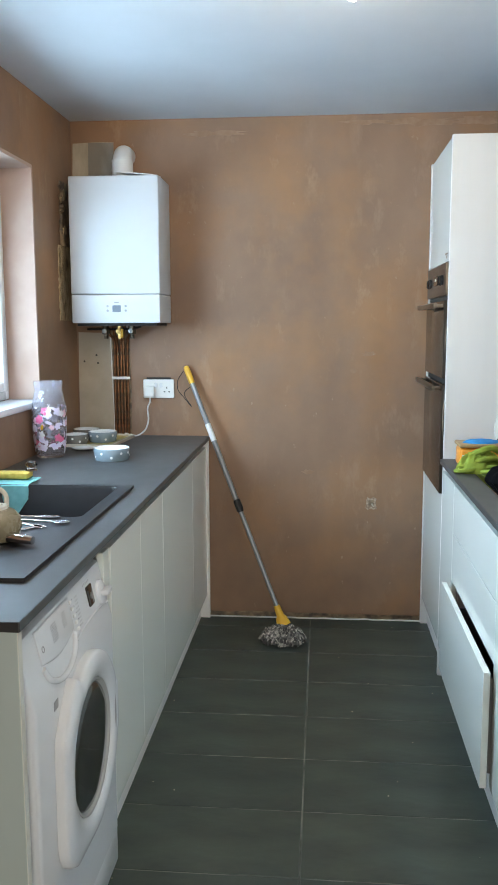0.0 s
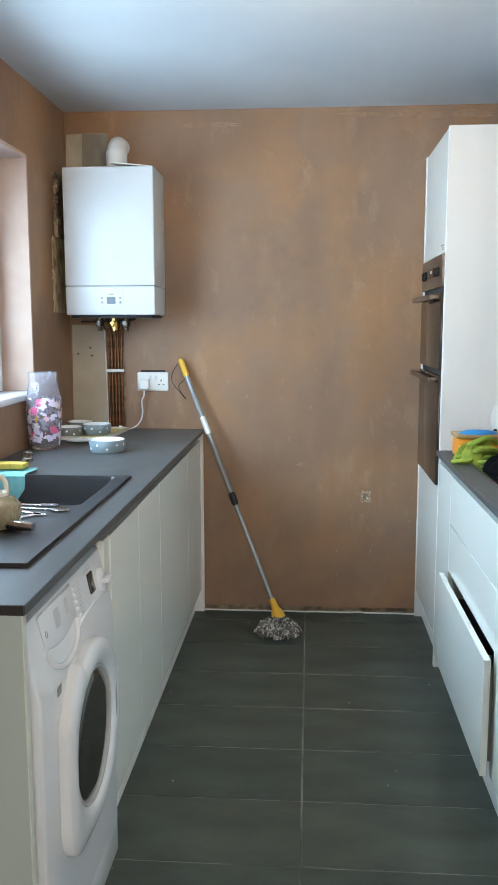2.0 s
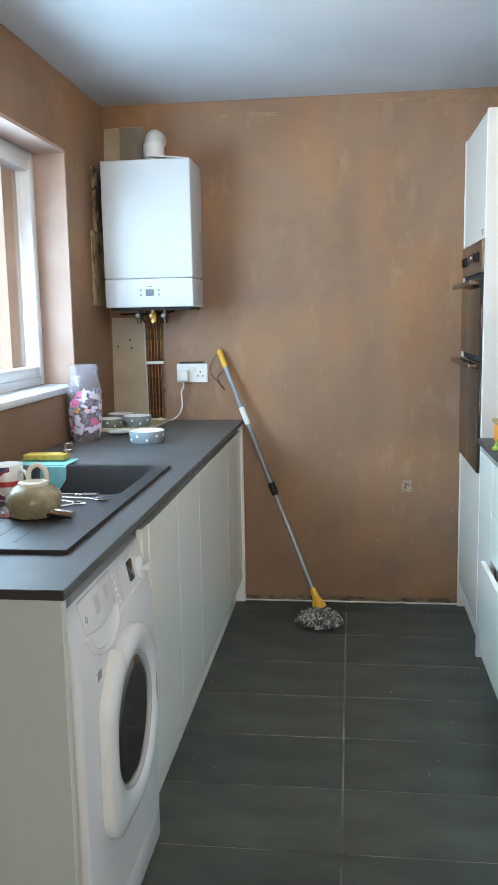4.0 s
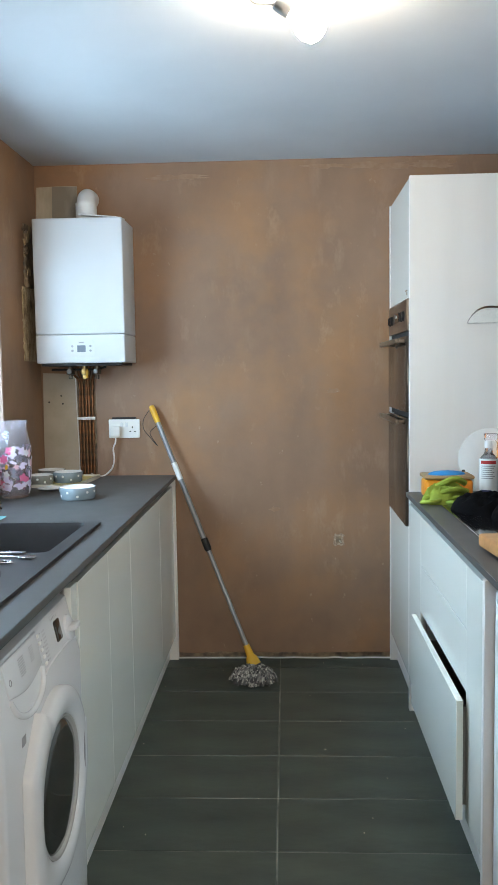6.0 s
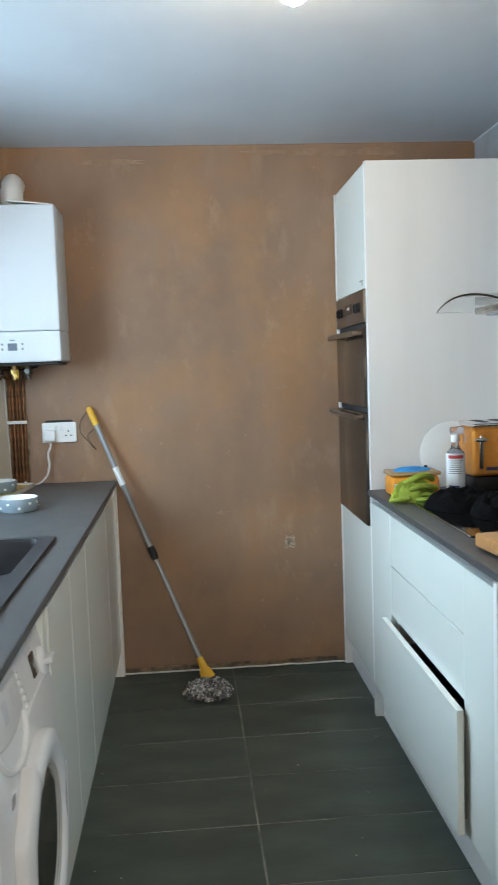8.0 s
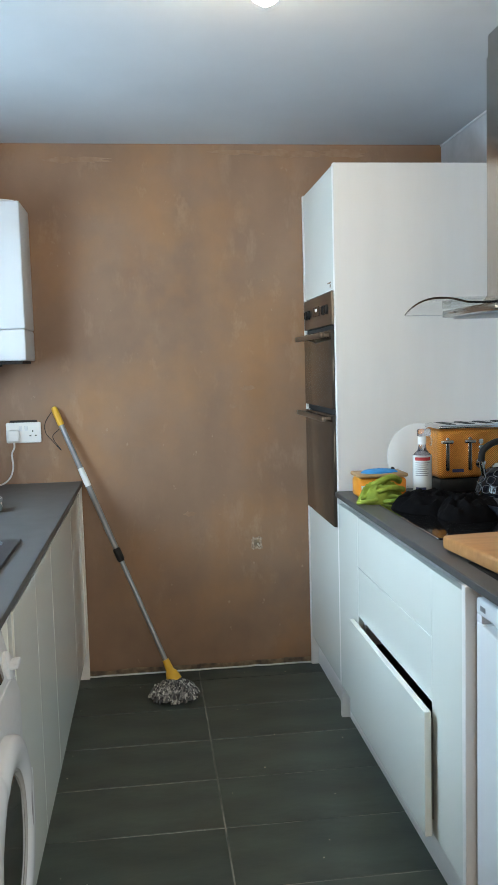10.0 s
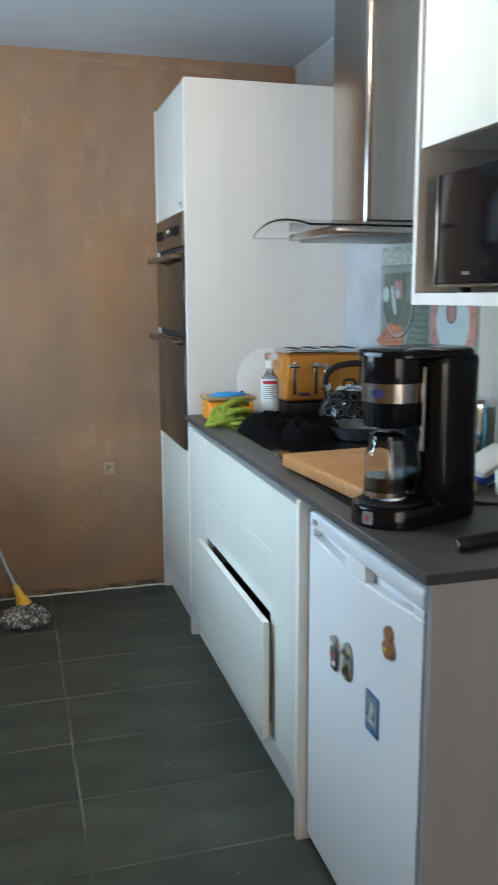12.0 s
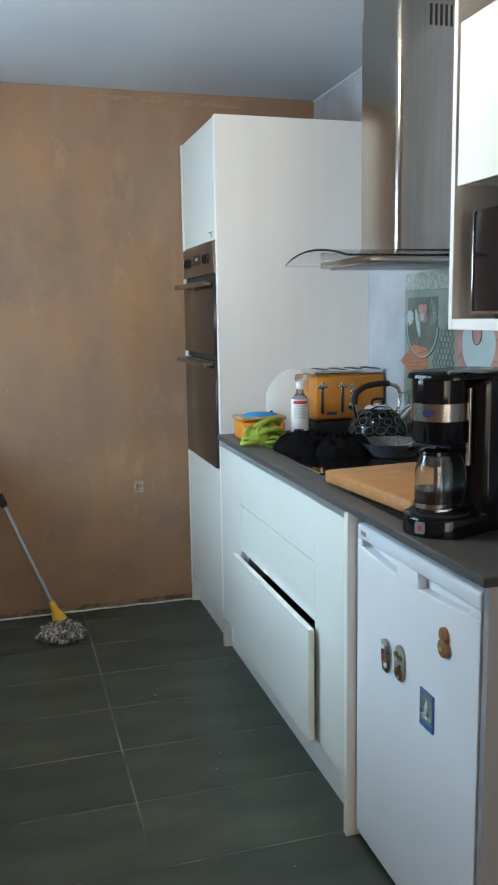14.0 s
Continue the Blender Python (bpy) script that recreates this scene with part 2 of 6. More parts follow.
def lathe(profile, m=None, seg=32, bm=None):
    """Turn (radius, height) pairs about z."""
    one = bmesh.new()
    rings = []
    for r, z in profile:
        if r < 1e-6:
            rings.append([one.verts.new((0, 0, z))])
        else:
            rings.append([one.verts.new((r * math.cos(a), r * math.sin(a), z)) for a in (2 * math.pi * k / seg for k in range(seg))])
    for a, b in zip(rings, rings[1:]):
        for k in range(seg):
            l = (k + 1) % seg
            if len(a) == 1 and len(b) == 1:
                continue
            if len(a) == 1:
                one.faces.new((a[0], b[l], b[k]))
            elif len(b) == 1:
                one.faces.new((a[k], a[l], b[0]))
            else:
                one.faces.new((a[k], a[l], b[l], b[k]))
    bmesh.ops.recalc_face_normals(one, faces=one.faces)
    if m is not None:
        bmesh.ops.transform(one, matrix=m, verts=one.verts)
    return join(bm, one)


def smooth_line(points, n=6):
    """Points along a soft curve through the given ones."""
    p = [Vector(q) for q in points]
    p = [2 * p[0] - p[1]] + p + [2 * p[-1] - p[-2]]
    out = []
    for a, b, c, d in zip(p, p[1:], p[2:], p[3:]):
        for k in range(n):
            t = k / n
            out.append(0.5 * (2 * b + (c - a) * t + (2 * a - 5 * b + 4 * c - d) * t * t + (3 * b - a - 3 * c + d) * t ** 3))
    return out + [p[-2]]


def tube(points, r, seg=10, bm=None, radii=None):
    """A round bar along a line, closed at both ends."""
    one = bmesh.new()
    pts = [Vector(q) for q in points]
    rings, up = [], Vector((0.13, 0.31, 0.94))
    for k, p in enumerate(pts):
        d = (pts[min(k + 1, len(pts) - 1)] - pts[max(k - 1, 0)]).normalized()
        u = (up - d * up.dot(d)).normalized()
        v, up = d.cross(u), u
        rr = radii[k] if radii else r
        rings.append([one.verts.new(p + rr * (math.cos(a) * u + math.sin(a) * v)) for a in (2 * math.pi * j / seg for j in range(seg))])
    for a, b in zip(rings, rings[1:]):
        for j in range(seg):
            one.faces.new((a[j], a[(j + 1) % seg], b[(j + 1) % seg], b[j]))
    one.faces.new(rings[0][::-1])
    one.faces.new(rings[-1])
    bmesh.ops.recalc_face_normals(one, faces=one.faces)
    return join(bm, one)


def slab(outline, depth, m, r=0.0, bm=None, seg=2):
    """A flat shape (x, y outline) made depth thick towards z, its upper rim rounded by r, then placed by m."""
    one = bmesh.new()
    f = one.faces.new([one.verts.new((x, y, 0)) for x, y in outline])
    got = bmesh.ops.extrude_face_region(one, geom=[f])
    top = [v for v in got["geom"] if isinstance(v, bmesh.types.BMVert)]
    bmesh.ops.translate(one, vec=(0, 0, depth), verts=top)
    bmesh.ops.recalc_face_normals(one, faces=one.faces)
    if r:
        rim = [e for e in one.edges if all(v in set(top) for v in e.verts)]
        bmesh.ops.bevel(one, geom=rim, offset=r, segments=seg, affect="EDGES", profile=0.5)
    bmesh.ops.transform(one, matrix=m, verts=one.verts)
    return join(bm, one)


def ring_of(outer, inner, depth, m, bm=None):
    """A flat frame between two outlines of equal count, depth thick."""
    one = bmesh.new()
    lay = [[one.verts.new((x, y, z)) for x, y in o] for z in (0, depth) for o in (outer, inner)]
    n = len(outer)
    for k in range(n):
        l = (k + 1) % n
        for a, b in ((0, 1), (2, 3), (0, 2), (1, 3)):
            one.faces.new((lay[a][k], lay[a][l], lay[b][l], lay[b][k]))
    bmesh.ops.recalc_face_normals(one, faces=one.faces)
    bmesh.ops.transform(one, matrix=m, verts=one.verts)
    return join(bm, one)


def axes(o, x, y, z):
    """A matrix with the given origin and axes."""
    m = Matrix((x, y, z)).transposed().to_4x4()
    m.translation = Vector(o)
    return m


# local x along the wall, local y up, local z out of the face
def facing_east(x, y, z):
    return axes((x, y, z), (0, 1, 0), (0, 0, 1), (1, 0, 0))


def facing_west(x, y, z):
    return axes((x, y, z), (0, -1, 0), (0, 0, 1), (-1, 0, 0))


def facing_south(x, y, z):
    return axes((x, y, z), (1, 0, 0), (0, 0, 1), (0, -1, 0))


def rounded(w, h, r, n=5, cx=0.0, cy=0.0):
    """A rounded rectangle's outline about a middle."""
    out = []
    for sx, sy, a0 in ((1, 1, 0), (-1, 1, 90), (-1, -1, 180), (1, -1, 270)):
        for k in range(n + 1):
            a = radians(a0 + 90 * k / n)
            out.append((cx + sx * (w / 2 - r) + r * math.cos(a), cy + sy * (h / 2 - r) + r * math.sin(a)))
    return out


def circle(r, n=24, cx=0.0, cy=0.0):
    return [(cx + r * math.cos(2 * math.pi * k / n), cy + r * math.sin(2 * math.pi * k / n)) for k in range(n)]


# ---- the room ----
T = 0.28
floor = solo("floor", box(XW - T, XE + T, YS - T, YN + T, -0.12, -0.0016), GROUT, (0, 0, -0.12), "dark slate tiled kitchen floor with pale worn grout", "floor", kind="structure")
ceiling = solo("ceiling", box(XW - T, XE + T, YS - T, YN + T, ZC, ZC + 0.12), CEIL, (0, 0, ZC), "white painted ceiling with a smooth skim finish", "ceiling", kind="structure")


def plaster_sheet(u0, u1, z0, z1, thick, m, lift=0.0, nu=60, nz=40, amp=0.0012):
    """A trowelled coat with a ragged lower edge; local x along, y up, z out."""
    one = bmesh.new()
    grid = []
    for i in range(nu + 1):
        col = []
        for j in range(nz + 1):
            u, z = u0 + (u1 - u0) * i / nu, z0 + (z1 - z0) * j / nz
            if j == 0:
                z += lift * (noise.noise((u * 7, 3, 0)) + 0.5 * noise.noise((u * 31, 8, 0)))
            w = thick + amp * noise.noise((u * 2.3, z * 2.3, 5)) * (0 < i < nu)
            col.append(one.verts.new((u, z, w)))
        grid.append(col)
    for a, b in zip(grid, grid[1:]):
        for j in range(nz):
            one.faces.new((a[j], b[j], b[j + 1], a[j + 1]))
    edge = [e for e in one.edges if len(e.link_faces) == 1]
    got = bmesh.ops.extrude_edge_only(one, edges=edge)
    for v in got["geom"]:
        if isinstance(v, bmesh.types.BMVert):
            v.co.z = 0.0
    bmesh.ops.recalc_face_normals(one, faces=one.faces)
    bmesh.ops.transform(one, matrix=m, verts=one.verts)
    return one


wall_north = solo("wall_north", box(XW - T, XE + T, YN + 0.014, YN + T, -0.1, ZC), RUBBLE, (0, YN + 0.014, 0), "end wall in bare pink-brown drying plaster", "wall", kind="structure")
part("plaster", plaster_sheet(XW, XE, 0.030, ZC, 0.014, facing_south(0, YN + 0.014, 0), lift=0.008), PLASTER, wall_north, "patchy bare plaster coat with trowel streaks")

# west wall with its window opening
bm = box(XW - T, XW, YS - T, WIN_Y0, -0.1, ZC)
box(XW - T, XW, WIN_Y1, YN + 0.014, -0.1, ZC, bm=bm)
box(XW - T, XW, WIN_Y0, WIN_Y1, -0.1, WIN_Z0 - 0.03, bm=bm)
box(XW - T, XW, WIN_Y0, WIN_Y1, WIN_Z1, ZC, bm=bm)
wall_west = solo("wall_west", bm, PLASTER, (XW, 0, 0), "side wall in bare brown plaster round a window", "wall", kind="structure")
bm = box(XW - 0.20, XW + 0.001, WIN_Y1 - 0.012, WIN_Y1 + 0.002, WIN_Z0, WIN_Z1)
box(XW - 0.20, XW + 0.001, WIN_Y0 - 0.002, WIN_Y0 + 0.012, WIN_Z0, WIN_Z1, bm=bm)
box(XW - 0.20, XW + 0.001, WIN_Y0 + 0.012, WIN_Y1 - 0.012, WIN_Z1 - 0.012, WIN_Z1 + 0.002, bm=bm)
part("window_reveal", bm, REVEAL, wall_west, "pale pink plastered window reveal")

# closed recess out of view, added only to hold the side fill lamp
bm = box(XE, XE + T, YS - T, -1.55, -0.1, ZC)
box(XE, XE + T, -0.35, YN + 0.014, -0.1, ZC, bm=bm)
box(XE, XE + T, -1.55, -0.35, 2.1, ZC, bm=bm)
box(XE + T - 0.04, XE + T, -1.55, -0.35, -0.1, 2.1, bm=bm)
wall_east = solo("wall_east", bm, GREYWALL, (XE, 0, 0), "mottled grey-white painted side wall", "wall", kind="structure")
part("corner_bead", box(XE - 0.007, XE, -0.3, YN, ZC - 0.009, ZC - 0.001, 0.002, seg=1), PVC, wall_east, "thin pale bead along the ceiling")
# unseen closed recess, made up to hold the end fill lamp
bm = box(XW, -0.15, YS - T, YS, -0.1, ZC)
box(1.05, XE, YS - T, YS, -0.1, ZC, bm=bm)
box(-0.15, 1.05, YS - T, YS, 2.15, ZC, bm=bm)
box(-0.15, 1.05, YS - T, YS - T + 0.04, -0.1, 2.15, bm=bm)
wall_south = solo("wall_south", bm, WHITEWALL, (0, YS, 0), "plain white painted wall", "wall", kind="structure")

# window: outer frame, casement, glass, sill
WX = XW - 0.13
window_1 = thing("window_1", (WX, (WIN_Y0 + WIN_Y1) / 2, WIN_Z0), "white plastic casement window over the sink", "window", kind="structure")


def window_frame(y0, y1, z0, z1, w, x0, x1, name, parent, r=0.006):
    bm = box(x0, x1, y0, y0 + w, z0, z1, r)
    box(x0, x1, y1 - w, y1, z0, z1, r, bm)
    box(x0, x1, y0 + w, y1 - w, z0, z0 + w, r, bm)
    box(x0, x1, y0 + w, y1 - w, z1 - w, z1, r, bm)
    return part(name, bm, PVC, parent)


window_frame(WIN_Y0 + 0.012, WIN_Y1 - 0.012, WIN_Z0, WIN_Z1 - 0.012, 0.036, WX - 0.07, WX, "window_frame", window_1)
for a, b in ((WIN_Y0 + 0.048, 2.52), (2.58, WIN_Y1 - 0.048)):
    cas = window_frame(a, b, WIN_Z0 + 0.036, WIN_Z1 - 0.048, 0.044, WX - 0.055, WX + 0.012, "casement", window_1, 0.010)
    pane = part("pane", box(WX - 0.034, WX - 0.028, a + 0.040, b - 0.040, WIN_Z0 + 0.076, WIN_Z1 - 0.088), GLASS, cas)
    pane.visible_shadow = False
part("mullion", box(WX - 0.07, WX, 2.52, 2.58, WIN_Z0 + 0.036, WIN_Z1 - 0.048, 0.004), PVC, window_1)
part("window_sill", box(XW - 0.14, XW + 0.014, WIN_Y0 - 0.03, WIN_Y1 - 0.001, WIN_Z0 - 0.030, WIN_Z0 - 0.001, 0.008), PVC, window_1, "white rounded window board")

# yard wall outside
neighbour = thing("neighbour_house", (-3.3, 17, -0.1), "pale red brick house wall across the yard", "house")
part("wall", box(-3.6, -3.3, 8.0, 26, -0.1, 4.6), BRICK, neighbour)
part("coping", box(-3.66, -3.24, 7.95, 26.05, 4.6, 4.68, 0.01), MORTAR, neighbour)
ground = solo("ground", box(-60, XW - T - 0.01, -60, 60, -0.2, -0.1), GROUT, (-20, 0, -0.2), "paved yard outside the window", "ground", kind="structure")


# ---- fitted units ----
ZT, TH = 0.91, 0.020
LX, LY0 = -0.43, 1.694          # left worktop: front edge and near end
RX, RY0 = 0.588, 1.655          # right worktop
SX0, SX1, SY0, SY1 = -1.000, -0.503, 1.922, 2.945   # sink

bm = ring_of([(XW, LY0), (LX, LY0), (LX, YN), (XW, YN)], [(SX0 + 0.012, SY0 + 0.012), (SX1 - 0.012, SY0 + 0.012), (SX1 - 0.012, SY1 - 0.012), (SX0 + 0.012, SY1 - 0.012)], TH, Matrix.Translation((0, 0, ZT - TH)))
wt_l = solo("worktop", bm, LAMINATE, (LX, LY0, ZT - TH), "dark grey slate-effect laminate worktop with a sink cut-out", "worktop", "worktops")
bm = box(RX, XE, RY0, 3.618, ZT - TH, ZT, 0.0015, seg=1)
wt_r = solo("worktop", bm, LAMINATE, (RX, RY0, ZT - TH), "dark grey slate-effect laminate worktop holding the hob", "worktop", "worktops")
# shade on the worktops' south ends, put into a dark strip colour
END_SHADE = mottled("end_face_shade", (0.022, 0.022, 0.024), (0.028, 0.028, 0.030), 30, (0.45, 0.6))
part("end_strip", box(RX + 0.001, XE - 0.002, RY0 - 0.0015, RY0 - 0.0002, ZT - TH + 0.001, ZT - 0.001), END_SHADE, wt_r, "thin end strip, its dark colour standing for shade")
part("end_strip", box(XW + 0.002, LX - 0.001, LY0 - 0.0015, LY0 - 0.0002, ZT - TH + 0.001, ZT - 0.001), END_SHADE, wt_l, "thin end strip, its dark colour standing for shade")
part("front_strip", box(RX - 0.0015, RX - 0.0002, RY0 + 0.001, 3.617, ZT - TH + 0.001, ZT - 0.001), LAMINATE, wt_r, "grey laminate front edge")
part("front_strip", box(LX + 0.0002, LX + 0.0015, LY0 + 0.001, YN - 0.001, ZT - TH + 0.001, ZT - 0.001), LAMINATE, wt_l, "grey laminate front edge")

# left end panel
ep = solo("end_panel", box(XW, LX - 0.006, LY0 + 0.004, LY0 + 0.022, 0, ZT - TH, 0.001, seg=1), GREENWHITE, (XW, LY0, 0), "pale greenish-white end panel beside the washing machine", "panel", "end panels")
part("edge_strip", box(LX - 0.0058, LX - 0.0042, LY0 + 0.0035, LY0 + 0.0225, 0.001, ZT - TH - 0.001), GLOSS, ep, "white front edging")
solo("end_panel", box(XW, LX - 0.002, YN - 0.022, YN, 0, ZT - TH, 0.001, seg=1), PANEL, (XW, YN, 0), "white end panel against the bare plaster wall", "panel", "end panels")


def base_unit(name, side, front, back, y0, y1, z0, z1, fronts, label, group="base cabinets", lid=True):
    """A carcass with door or drawer fronts (y0, y1, z0, z1, pulled out, name). side +1: faces east, -1: faces west."""
    u = thing(name, (back, (y0 + y1) / 2, 0), label, "cabinet", group)
    xa, xb = sorted((back, front - side * 0.022))
    bm = box(xa, xb, y0 + 0.001, y0 + 0.018, z0, z1)
    box(xa, xb, y1 - 0.018, y1 - 0.001, z0, z1, bm=bm)
    box(xa, xb, y0 + 0.018, y1 - 0.018, z0, z0 + 0.018, bm=bm)
    if lid:
        box(xa, xb, y0 + 0.018, y1 - 0.018, z1 - 0.018, z1, bm=bm)
    box(xa if side > 0 else xb - 0.01, xa + 0.01 if side > 0 else xb, y0 + 0.018, y1 - 0.018, z0 + 0.018, z1 - 0.018, bm=bm)
    part("carcass", bm, PANEL, u)
    xs = sorted((front - side * 0.048, front - side * 0.033))
    part("plinth", box(*xs, y0, y1, 0, z0), PANEL, u, "white recessed plinth board")
    for a, b, c, d, out, kind in fronts:
        xs = sorted((front + side * out, front + side * (out - 0.019)))
        f = part(kind, box(*xs, a + 0.0015, b - 0.0015, c, d, 0.0012, seg=1), GLOSS, u)
        if out > 0.005:
            xi = sorted((front + side * (out - 0.019), front - side * 0.35))
            bm = box(*xi, a + 0.03, a + 0.042, c + 0.03, d - 0.03)
            box(*xi, b - 0.042, b - 0.03, c + 0.03, d - 0.09, bm=bm)
            box(*xi, a + 0.042, b - 0.042, c + 0.03, c + 0.042, bm=bm)
            part("drawer_box", bm, CHANNEL, f, "grey metal drawer sides")
    return u


LF = LX - 0.014
base_unit("sink_cabinet", 1, LF, XW + 0.01, 2.398, 3.125, 0.125, 0.852,
          [(2.340, 2.3965, 0.118, 0.857, -0.004, "filler"), (2.398, 2.765, 0.118, 0.857, 0, "door"), (2.765, 3.125, 0.118, 0.857, 0, "door")], "gloss white two-door cabinet under the sink", lid=False)
base_unit("corner_cabinet", 1, LF, XW + 0.01, 3.127, YN - 0.023, 0.125, 0.852,
          [(3.127, 3.80, 0.118, 0.857, 0, "door"), (3.80, YN - 0.024, 0.118, 0.857, 0, "filler")], "gloss white corner cabinet beside the end wall")
solo("handle_channel", box(LF - 0.05, LF - 0.024, 2.398, YN - 0.023, 0.860, ZT - TH), BROWNSTEEL, (LF, 2.4, 0.84), "brown metal finger channel under the worktop edge", "channel", "finger channels")

# right run
RF = RX + 0.010
base_unit("narrow_cabinet", -1, RF, XE - 0.01, 3.325, 3.617, 0.142, 0.86, [(3.325, 3.617, 0.135, 0.862, 0, "door")], "narrow gloss white cabinet beside the oven tower")
base_unit("drawer_cabinet", -1, RF, XE - 0.01, 2.292, 3.323, 0.142, 0.86,
          [(2.549, 3.323, 0.682, 0.862, 0, "drawer"), (2.549, 3.323, 0.502, 0.679, 0, "drawer"), (2.512, 3.335, 0.150, 0.492, 0.034, "drawer"), (2.292, 2.5515, 0.135, 0.862, 0, "filler")],
          "gloss white drawer unit with its bottom drawer pulled ajar")
solo("handle_channel", box(RF + 0.024, RF + 0.05, 2.292, 3.617, 0.866, ZT - TH), CHANNEL, (RF, 2.3, 0.866), "pale metal finger channel under the worktop edge", "channel", "finger channels")
solo("end_panel", box(RX - 0.008, XE, 2.268, 2.290, 0, ZT - TH, 0.001, seg=1), PANEL, (XE, 2.28, 0), "white divider panel between drawers and fridge", "panel", "end panels")
solo("end_panel", box(RX + 0.016, XE, RY0 + 0.008, RY0 + 0.026, 0, ZT - TH, 0.001, seg=1), SHADED_GREY, (XE, RY0, 0), "plain grey end panel beside the fridge, colour darkened for its shade", "panel", "end panels")

# oven tower
TF, TY0, TY1, TZ = 0.602, 3.620, YN - 0.002, 2.155
tower = thing("oven_tower", (0.9, 3.9, 0), "tall gloss white oven housing unit against plaster wall", "cabinet")
part("side_panel", box(TF - 0.002, XE, TY0, TY0 + 0.024, 0, TZ, 0.001, seg=1), PANEL, tower, "satin white tall side panel")
part("side_panel", box(TF - 0.004, XE, TY1 - 0.020, TY1, 0, TZ, 0.001, seg=1), PANEL, tower)
part("top_panel", box(TF + 0.02, XE, TY0 + 0.024, TY1 - 0.020, TZ - 0.02, TZ - 0.001), PANEL, tower)
part("back_panel", box(XE - 0.02, XE - 0.002, TY0 + 0.024, TY1 - 0.020, 0.1, TZ - 0.02), PANEL, tower)
part("shelf", box(TF + 0.02, XE - 0.02, TY0 + 0.024, TY1 - 0.020, 1.68, 1.698), PANEL, tower)
part("shelf", box(TF + 0.02, XE - 0.02, TY0 + 0.024, TY1 - 0.020, 0.735, 0.753), PANEL, tower)
part("door", box(TF, TF + 0.019, TY0 + 0.026, TY1 - 0.022, 1.688, TZ - 0.003, 0.0012, seg=1), GLOSS, tower)
part("door", box(TF, TF + 0.019, TY0 + 0.026, TY1 - 0.022, 0.135, 0.755, 0.0012, seg=1), GLOSS, tower)
part("plinth", box(TF + 0.030, TF + 0.045, TY0 + 0.024, TY1 - 0.020, 0, 0.13), PANEL, tower, "white recessed plinth board")
bm = box(TF - 0.002, TF + 0.001, 3.695, 3.75, 1.716, 1.722, 0.001)
box(TF - 0.002, TF + 0.001, 3.70, 3.712, 1.700, 1.712, 0.001, bm)
part("chipped_patch", bm, RUBBLE, tower, "small chipped marks in the lacquer")

oven = thing("double_oven", (TF, 3.93, 0.757), "brown-black glass built-in double oven with bar handles", "oven")
OY0, OY1 = TY0 + 0.028, TY1 - 0.045
part("body", box(TF + 0.012, XE - 0.05, OY0 + 0.01, OY1 - 0.01, 0.760, 1.676), DARK, oven)
part("control_panel", box(TF - 0.012, TF + 0.012, OY0, OY1, 1.555, 1.682, 0.003), BROWNSTEEL, oven, "bronzed steel control panel")
part("upper_door", box(TF - 0.014, TF + 0.010, OY0, OY1, 1.228, 1.535, 0.004), OVENGLASS, oven, "dark glass oven door")
part("lower_door", box(TF - 0.014, TF + 0.010, OY0, OY1, 0.762, 1.205, 0.004), OVENGLASS, oven, "dark glass oven door")
part("vent", box(TF, TF + 0.012, OY0 + 0.01, OY1 - 0.01, 1.536, 1.554), DARK, oven)
part("vent", box(TF, TF + 0.012, OY0 + 0.01, OY1 - 0.01, 1.206, 1.227), DARK, oven)
for z in (1.515, 1.190):
    h = part("handle", box(TF - 0.056, TF - 0.040, OY0 + 0.005, OY1 - 0.005, z - 0.010, z + 0.010, 0.003), BROWNSTEEL, oven, "dark metal bar handle")
    for y in (OY0 + 0.04, OY1 - 0.04):
        part("bracket", box(TF - 0.042, TF - 0.013, y - 0.011, y + 0.011, z - 0.007, z + 0.007, 0.002), BROWNSTEEL, h)
for y in (OY0 + 0.07, OY0 + 0.13, OY1 - 0.07, OY1 - 0.13):
    k = part("knob", lathe([(0, 0), (0.020, 0), (0.018, 0.009), (0.016, 0.010), (0, 0.010)], facing_west(TF - 0.012, y, 1.617), 20), BLACKMATT, oven)
    part("pointer", box(TF - 0.025, TF - 0.0222, y - 0.003, y + 0.003, 1.602, 1.632, 0.001), BLACKGLOSS, k)
part("clock", slab(rounded(0.12, 0.04, 0.004), 0.002, facing_west(TF - 0.012, (OY0 + OY1) / 2, 1.622)), BLACKGLOSS, oven)
bm = None
for k, w in enumerate((0.006, 0.004, 0.006, 0.005)):
    bm = box(TF - 0.0148, TF - 0.0142, (OY0 + OY1) / 2 - 0.02 + k * 0.012, (OY0 + OY1) / 2 - 0.02 + k * 0.012 + w, 1.62, 1.632, bm=bm)
part("clock_digits", bm, material("lit_digits", (0.9, 0.9, 0.85), 0.4), oven)

# boiler
BX0, BX1, BY, BZ0, BZ1 = -1.010, -0.606, 3.98, 1.452, 2.092
boiler = thing("boiler", (-0.81, YN, BZ0), "white wall-hung gas boiler with a small display panel", "boiler")
part("casing", box(BX0, BX1, BY, YN - 0.002, BZ0 + 0.128, BZ1, 0.007, seg=3), BOILERWHITE, boiler)
part("lower_cover", box(BX0 + 0.001, BX1 - 0.001, BY, YN - 0.002, BZ0, BZ0 + 0.1265, 0.006, seg=3), BOILERWHITE, boiler)
part("underside", box(BX0 + 0.02, BX1 - 0.02, BY + 0.02, YN - 0.004, BZ0 - 0.012, BZ0 + 0.004), BLACKMATT, boiler)
cp = part("control_panel", slab(rounded(0.112, 0.070, 0.005), 0.002, facing_south(-0.803, BY, BZ0 + 0.066)), BOILERWHITE, boiler)
